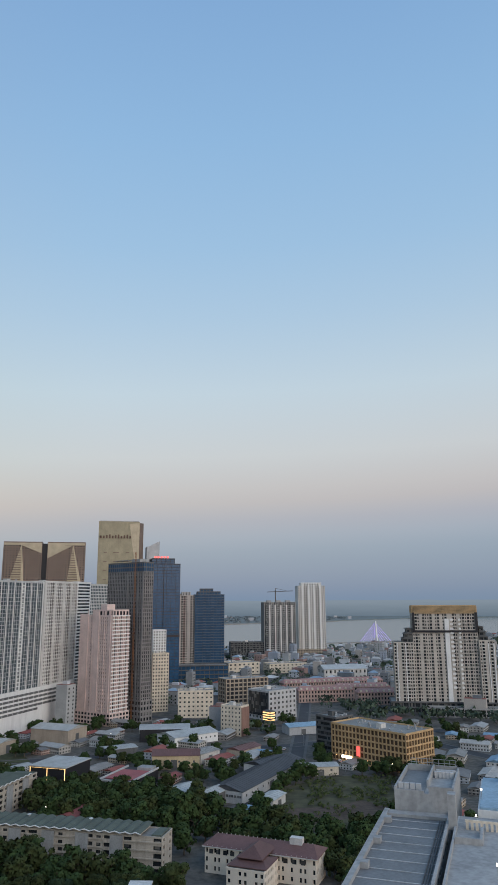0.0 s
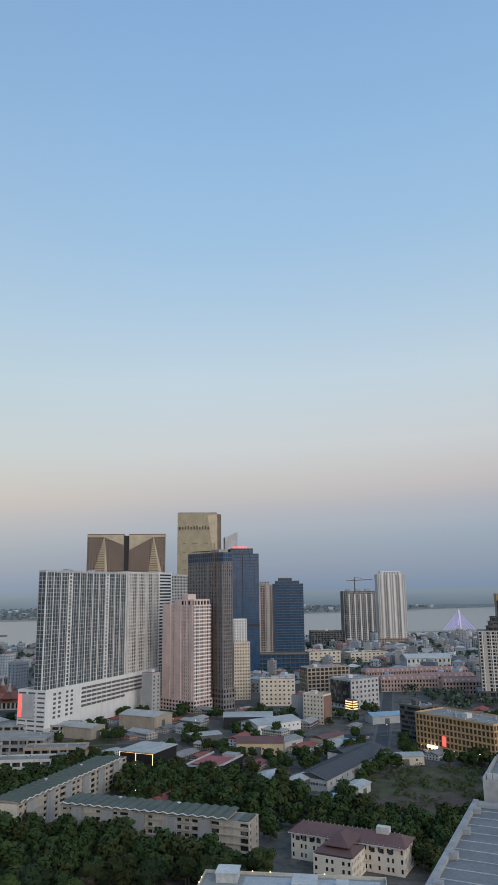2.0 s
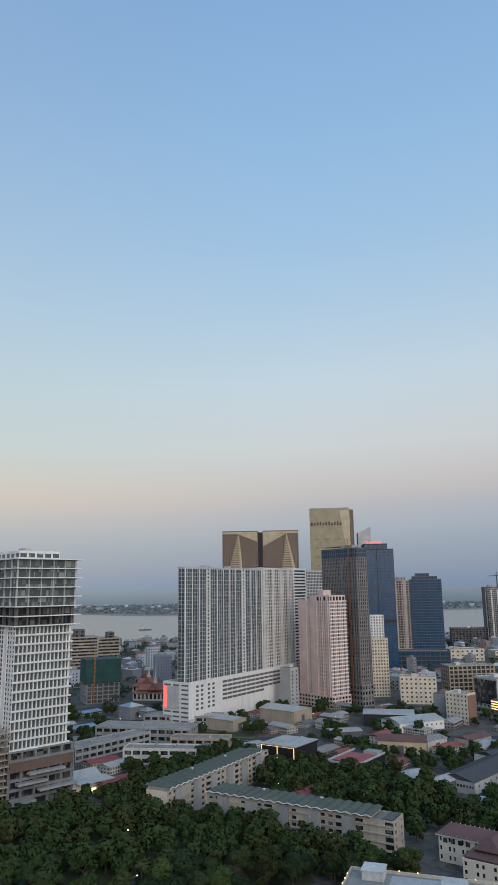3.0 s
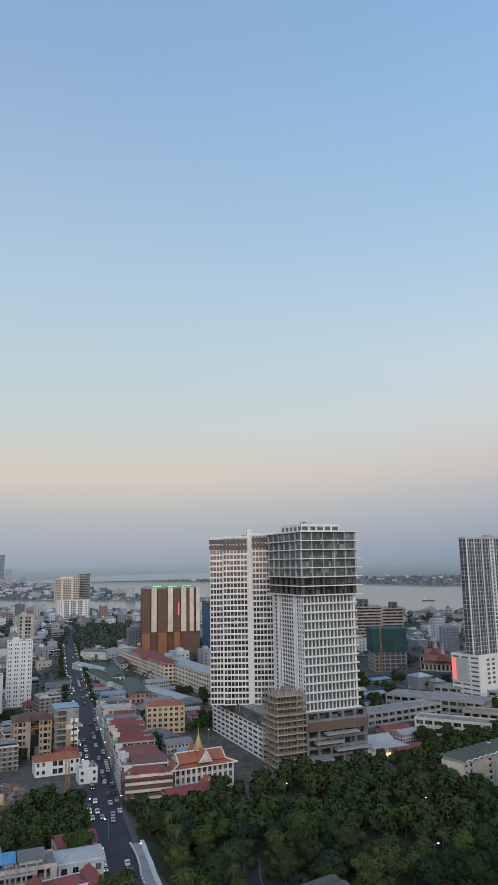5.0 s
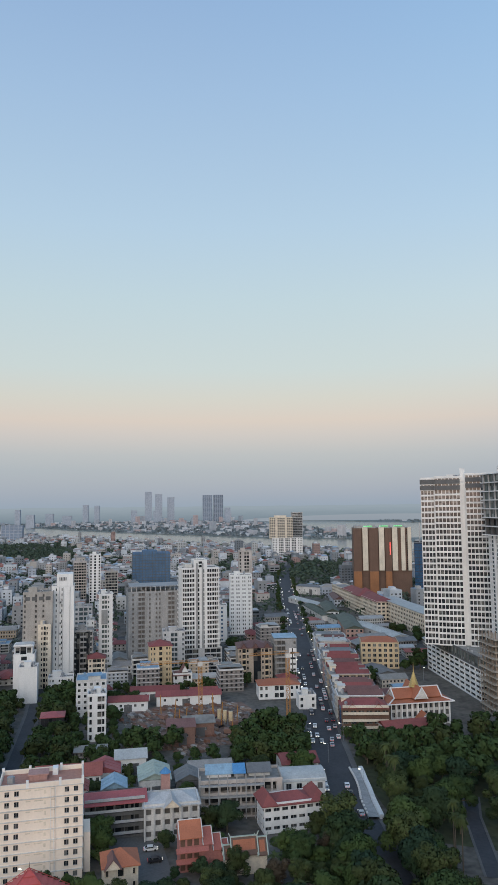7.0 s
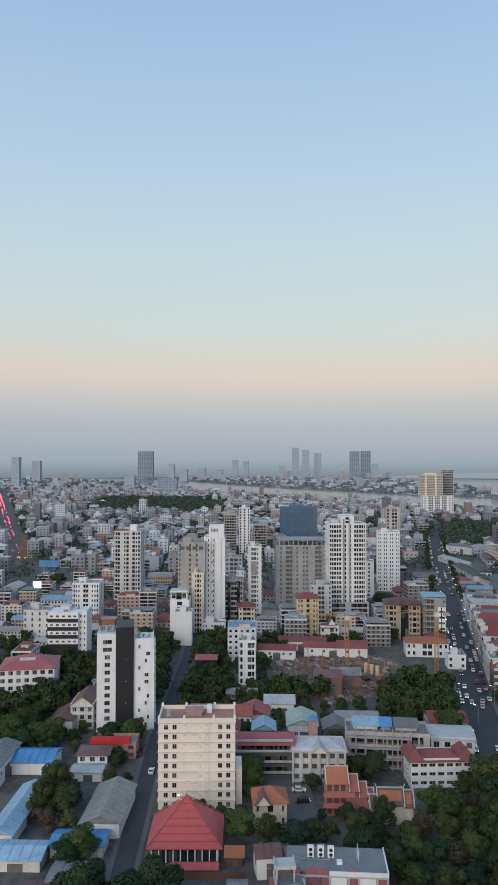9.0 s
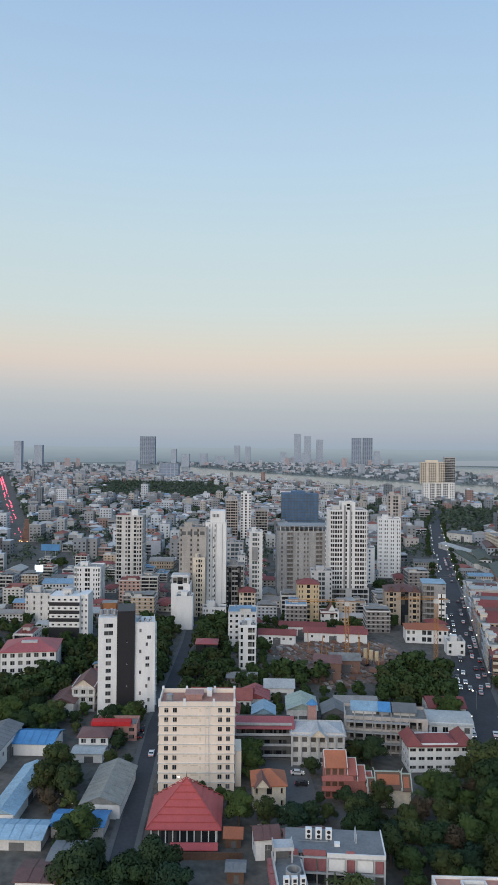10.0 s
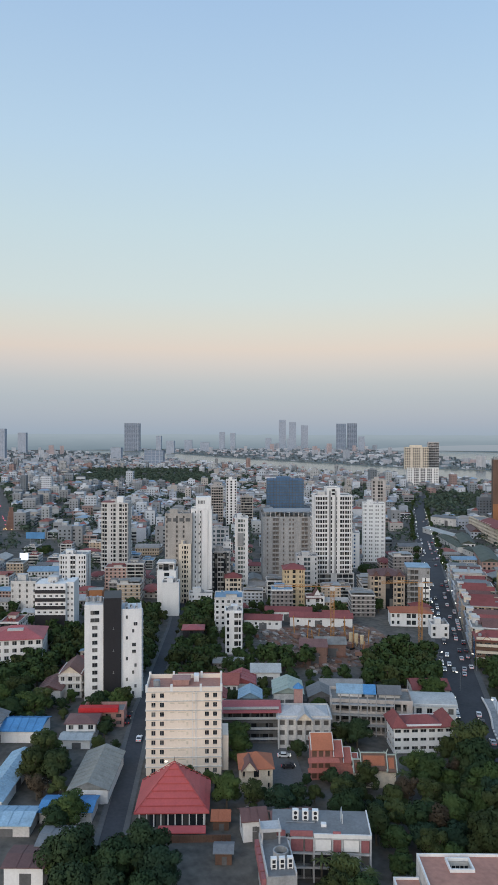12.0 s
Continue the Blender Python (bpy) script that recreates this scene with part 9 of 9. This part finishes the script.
tagged(weeds, "rough green weeds and bushes on the empty lot", "weeds", kind="stuff")
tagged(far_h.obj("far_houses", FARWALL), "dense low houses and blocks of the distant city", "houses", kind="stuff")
tagged(far_w.obj("far_windows", GLASS), "dark windows of the distant houses", "windows", kind="stuff")
tagged(dist_h.obj("distant_houses", HAZEWALL), "houses and blocks across the river, paled by haze", "houses", kind="stuff")
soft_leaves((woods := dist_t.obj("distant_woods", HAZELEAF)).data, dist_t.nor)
tagged(woods, "trees across the river, paled and blued by haze", "trees", kind="stuff")
FARROOF = mat("far_mixed_roofs", (0.3, 0.3, 0.3), 0.75, island=True, palette=[(0.25, 0.245, 0.23), (0.25, 0.09, 0.07), (0.36, 0.36, 0.35), (0.17, 0.17, 0.17), (0.27, 0.1, 0.08), (0.24, 0.33, 0.42), (0.28, 0.26, 0.24), (0.58, 0.59, 0.6), (0.46, 0.46, 0.45)])
tagged(far_r.obj("far_roofs", FARROOF), "red and grey roofs of the distant houses", "roofs", kind="stuff")
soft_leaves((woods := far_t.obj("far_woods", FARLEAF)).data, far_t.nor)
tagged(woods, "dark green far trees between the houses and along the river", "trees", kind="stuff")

# Skyline colours carry the haze: cladding and glass paled towards blue-grey.
FARGREY = mat("hazed_tower_cladding", (0.33, 0.37, 0.43), 0.7, stain=0.2)
FARBLUE = glass("hazed_blue_glass", (0.16, 0.21, 0.28), rough=0.5)
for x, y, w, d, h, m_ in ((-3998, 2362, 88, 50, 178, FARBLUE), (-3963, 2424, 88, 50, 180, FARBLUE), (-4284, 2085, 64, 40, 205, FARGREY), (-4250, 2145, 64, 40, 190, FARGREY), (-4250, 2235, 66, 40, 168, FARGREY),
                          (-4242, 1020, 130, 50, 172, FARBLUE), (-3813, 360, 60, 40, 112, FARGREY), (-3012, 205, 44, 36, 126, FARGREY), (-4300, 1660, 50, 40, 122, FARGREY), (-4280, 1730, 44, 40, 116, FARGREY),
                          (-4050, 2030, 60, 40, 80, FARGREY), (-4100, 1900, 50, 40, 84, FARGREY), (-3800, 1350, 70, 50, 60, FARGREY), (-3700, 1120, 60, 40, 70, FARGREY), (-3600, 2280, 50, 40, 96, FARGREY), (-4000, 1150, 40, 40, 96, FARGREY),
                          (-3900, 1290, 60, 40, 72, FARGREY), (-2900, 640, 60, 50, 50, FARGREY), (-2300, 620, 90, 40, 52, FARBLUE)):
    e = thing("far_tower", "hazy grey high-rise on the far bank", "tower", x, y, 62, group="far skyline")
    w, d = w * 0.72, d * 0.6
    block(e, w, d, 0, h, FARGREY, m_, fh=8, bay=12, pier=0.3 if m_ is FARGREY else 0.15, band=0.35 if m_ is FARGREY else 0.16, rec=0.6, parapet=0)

# ---- monument, boulevard lights and screens ----
e = thing("monument", "tiered red-brown monument tower lit at its foot", "monument", -815, 70, 0, size=(16, 16))
e.scale = (0.75, 0.75, 0.75)
for k in range(5):
    g = Geo().box(-7 + k * 1.1, -7 + k * 1.1, k * 6.5, 7 - k * 1.1, 7 - k * 1.1, k * 6.5 + 5.5)
    g.box(-7.8 + k * 1.1, -7.8 + k * 1.1, k * 6.5 + 5.5, 7.8 - k * 1.1, 7.8 - k * 1.1, k * 6.5 + 6.5)
    g.obj("tier", DULLBRICK, e)
g = Geo()
for k in range(8):
    g.cone(10 * math.cos(k * 0.785), 10 * math.sin(k * 0.785), 0.5, 1.6, 0.7, 0.5, 6)
g.pieces("foot_lamp", WARMGLOW, e)
g = Geo()
for k in range(130):
    t = rc.random() ** 0.9
    x = -840 - 1680 * t
    g.cone(x, 63 - (x + 811) * 0.0374 + rc.choice((-3, 3)) + rc.uniform(-1, 1) + 4 * t, 1, 2.0 + 1.6 * t, 0.5 + 1.0 * t, 0.4 + t, 5)
tagged(g.obj("boulevard_lights", TRAFFICGLOW), "stream of red lights along the far boulevard", "lights", kind="stuff")
for x, y, z, w, h, m_, lab in ((-557.4, 54.1, 10, 6.4, 5, SCREENGLOW, "glowing white and blue advertising screen on a frame"), (-686, 72, 7.5, 18, 6, BLUE, "wide blue sign board on posts"), (-700, 1190, 6, 22, 14, WARMGLOW, "glowing orange advertising screen by the river")):
    e = thing("advertising_screen", lab, "screen", x, y, 62, size=(w, 2))
    Geo().box(0, 0, z, w, 0.5, z + h).obj("panel", m_, e)
    g = Geo().box(w * 0.2, 0.5, 0, w * 0.2 + 0.5, 1, z + h).box(w * 0.75, 0.5, 0, w * 0.75 + 0.5, 1, z + h)
    g.pieces("post", STEEL, e)

# ---- traffic ----
def car_parts():
    b = Geo()
    prof = [(-2.1, 0.35), (2.1, 0.35), (2.15, 0.75), (1.3, 0.95), (0.7, 1.42), (-1.0, 1.45), (-1.7, 1.0), (-2.15, 0.9)]
    for sg in (-1, 1):
        q = [(x, sg * 0.85, z) for x, z in prof]
        b.face(q if sg < 0 else q[::-1])
    for (x0, z0), (x1, z1) in zip(prof, prof[1:] + prof[:1]):
        b.face([(x0, -0.85, z0), (x0, 0.85, z0), (x1, 0.85, z1), (x1, -0.85, z1)])
    w = Geo()
    w.face([(1.22, -0.75, 1.0), (1.22, 0.75, 1.0), (0.78, 0.7, 1.4), (0.78, -0.7, 1.4)])
    w.face([(-1.62, 0.75, 1.05), (-1.62, -0.75, 1.05), (-1.08, -0.7, 1.43), (-1.08, 0.7, 1.43)])
    for sg in (-1, 1):
        w.face([(1.1, sg * 0.87, 0.98), (-1.5, sg * 0.87, 1.02), (-1.0, sg * 0.86, 1.38), (0.65, sg * 0.86, 1.36)][::sg])
    t = Geo()
    i = len(t.v)
    t.cone(0, 0, -0.1, 0.1, 0.33, 0.33, 10)
    t.v[i:] = [(a, c, b_) for a, b_, c in t.v[i:]]
    h = Geo().box(2.1, -0.17, 0.6, 2.22, 0.17, 0.8)
    k = Geo().box(-2.22, -0.17, 0.7, -2.1, 0.17, 0.88)
    return b.mesh("body", CARPAINT), w.mesh("windows", GLASS), t.mesh("wheel", RUBBER), h.mesh("headlight", HEADGLOW), k.mesh("tail_light", TAILGLOW)


CAR = car_parts()
lines = [(Vector(a), Vector(b)) for a, b in zip(MAIN, MAIN[1:])]
first = None


def car(x, y, ang, z=0.12):
    global first
    if first is None:
        first = thing("car", "parked or slow car in evening traffic on asphalt", "car", x, y, ang, z, "cars on the road")
        first.matrix_basis = pose(x, y, z, 0, 0, ang)
        child("body", CAR[0], first)
        child("glazing", CAR[1], first)
        for side in (-0.58, 0.58):
            child("headlight", CAR[3], first, 0, side)
            child("tail_light", CAR[4], first, 0, side)
        for wx in (-1.35, 1.35):
            for wy in (-0.82, 0.82):
                child("wheel", CAR[2], first, wx, wy, 0.33)
    else:
        copy_thing(first, pose(x, y, z, 0, 0, ang))


rk = random.Random(4)
for k in range(96):
    leg = rk.choices(range(len(lines)), (1, 2, 4, 9, 15, 12, 6, 2))[0]
    a, b = lines[leg]
    t, lane = rk.random(), rk.choice((-2.4, 1.6, 5.6) if leg < 3 else (-6.4, -3.2, 3.0, 6.2))
    d = (b - a).normalized()
    s = Vector((-d.y, d.x))
    p = a + (b - a) * t + s * lane
    ang = math.degrees(math.atan2(d.y, d.x)) + (180 if lane > 0 else 0) + rk.uniform(-4, 4)
    car(p.x, p.y, ang, 0.13)
for x, y, ang in ((-198, 100, 70), (-205, 102, 66), (-178, 78, 10), (-212, 30, 66), (-214, 29, 66), (-216, 28, 66), (-218, 27, 66), (-252, 62, 157), (-258, 64, 157), (-236, 62, 157), (25, 545, 70), (18, 520, 70),
                  (-245, 445, 20), (-240, 470, 100), (-60, 528, 10), (-90, 532, 15), (-120, 520, 20), (-160, 500, 30), (60, 505, 100), (68, 500, 100), (75, 494, 100), (-215, 315, 150)):
    car(x, y, ang)

# ---- street lamps ----
def lamp_parts():
    p = Geo()
    p.cone(0, 0, 0, 7.5, 0.1, 0.06, 6)
    p.beam((0, 0, 7.4), (1.6, 0, 7.8), 0.05)
    h = Geo().box(1.3, -0.13, 7.68, 1.9, 0.13, 7.84)
    return p.mesh("pole", STEEL), h.mesh("lamp_head", LAMPGLOW)


LAMP = lamp_parts()


def lamp(x, y, ang):
    e = thing("street_lamp", "lit street lamp on a slim steel pole", "street lamp", x, y, ang, group="street lamps")
    child("pole", LAMP[0], e)
    child("lamp_head", LAMP[1], e)


for x, y in ((-168, 588), (-146, 604), (-125, 575), (-106, 570), (-255, 535), (-158, 313), (-118, 246), (-170, 237), (-469, 552), (-384, 436), (-200, 270), (-140, 290), (-185, 230), (-230, 195), (-150, 262),
             (60, 478), (85, 462), (40, 560), (20, 480), (-230, 452), (-262, 520), (-195, 520), (-100, 375), (-70, 395), (-165, 330), (-335, 345), (-300, 330), (-350, 300), (-440, 470), (-520, 520), (-200, 62), (-240, 78), (-212, 108)):
    lamp(x, y, rk.uniform(0, 360))
for (x0, y0), (x1, y1) in zip(MAIN[2:7], MAIN[3:8]):
    n = int(math.hypot(x1 - x0, y1 - y0) / 32)
    for k in range(n):
        d = Vector((x1 - x0, y1 - y0)).normalized()
        for side in (-1, 1):
            lamp(x0 + (x1 - x0) * k / n - d.y * side * 8.2, y0 + (y1 - y0) * k / n + d.x * side * 8.2, math.degrees(math.atan2(d.y, d.x)) - 90 * side)
# concrete ramp beside the avenue
e = thing("ramp", "pale concrete ramp with a white side wall curving beside the avenue", "ramp", -218.3, 195.9, 0, size=(2, 2))
NEARSIDE = [(0.0, 0.0), (5.6, -3.2), (11.7, -7.0), (18, -11.6), (24.5, -16.9), (36.6, -24.7)]
FARSIDE = [(2.4, 3.6), (7.6, 0.2), (12.9, -3.6), (20.5, -8.6), (27.4, -13.6), (39.2, -21.2)]
deck, side_wall = Geo(), Geo()
for k in range(5):
    (ax, ay), (bx, by), (cx, cy), (dx, dy) = NEARSIDE[k], NEARSIDE[k + 1], FARSIDE[k + 1], FARSIDE[k]
    deck.face([(ax, ay, 0.9), (bx, by, 0.9), (cx, cy, 0.9), (dx, dy, 0.9)])
    deck.face([(ax, ay, 0), (bx, by, 0), (bx, by, 0.9), (ax, ay, 0.9)])
    side_wall.beam((dx, dy, 1.0), (cx, cy, 1.0), 0.75)
deck.obj("deck", GREY, e)
side_wall.obj("side_wall", WHITE, e, "white concrete side wall")
g = Geo()
for k in range(24):
    t = k / 24 * 5
    (ax, ay), (bx, by) = NEARSIDE[int(t)], NEARSIDE[int(t) + 1]
    x, y = ax + (bx - ax) * (t % 1), ay + (by - ay) * (t % 1)
    g.box(x - 0.3, y - 0.25, 0.9, x + 0.3, y + 0.25, 1.4)
g.pieces("kerb_block", WHITE, e)
# boats on the river
for x, y, ang, s in ((-820, 1750, 20, 1.0), (-700, 2050, 15, 1.2), (-560, 1900, 10, 1.0), (-1650, 1250, 40, 0.8), (-900, 1500, 30, 0.8), (180, 2300, 5, 1.0)):
    e = thing("boat", "dark cargo boat moored on the river", "boat", x, y, ang, 0.6)
    g = Geo()
    g.face([(-14 * s, -3 * s, 0), (12 * s, -3 * s, 0), (18 * s, 0, 0), (12 * s, 3 * s, 0), (-14 * s, 3 * s, 0)][::-1])
    hull = [(-14 * s, -3 * s), (12 * s, -3 * s), (18 * s, 0), (12 * s, 3 * s), (-14 * s, 3 * s)]
    for (x0, y0), (x1, y1) in zip(hull, hull[1:] + hull[:1]):
        g.face([(x0, y0, 0), (x1, y1, 0), (x1, y1, 2.4 * s), (x0, y0, 2.4 * s)])
    g.face([(a, b, 2.2 * s) for a, b in hull])
    g.obj("hull", DARKGREY, e)
    Geo().box(-12 * s, -2 * s, 2.3 * s, -3 * s, 2 * s, 5.5 * s).obj("cabin", OFFWHITE, e)
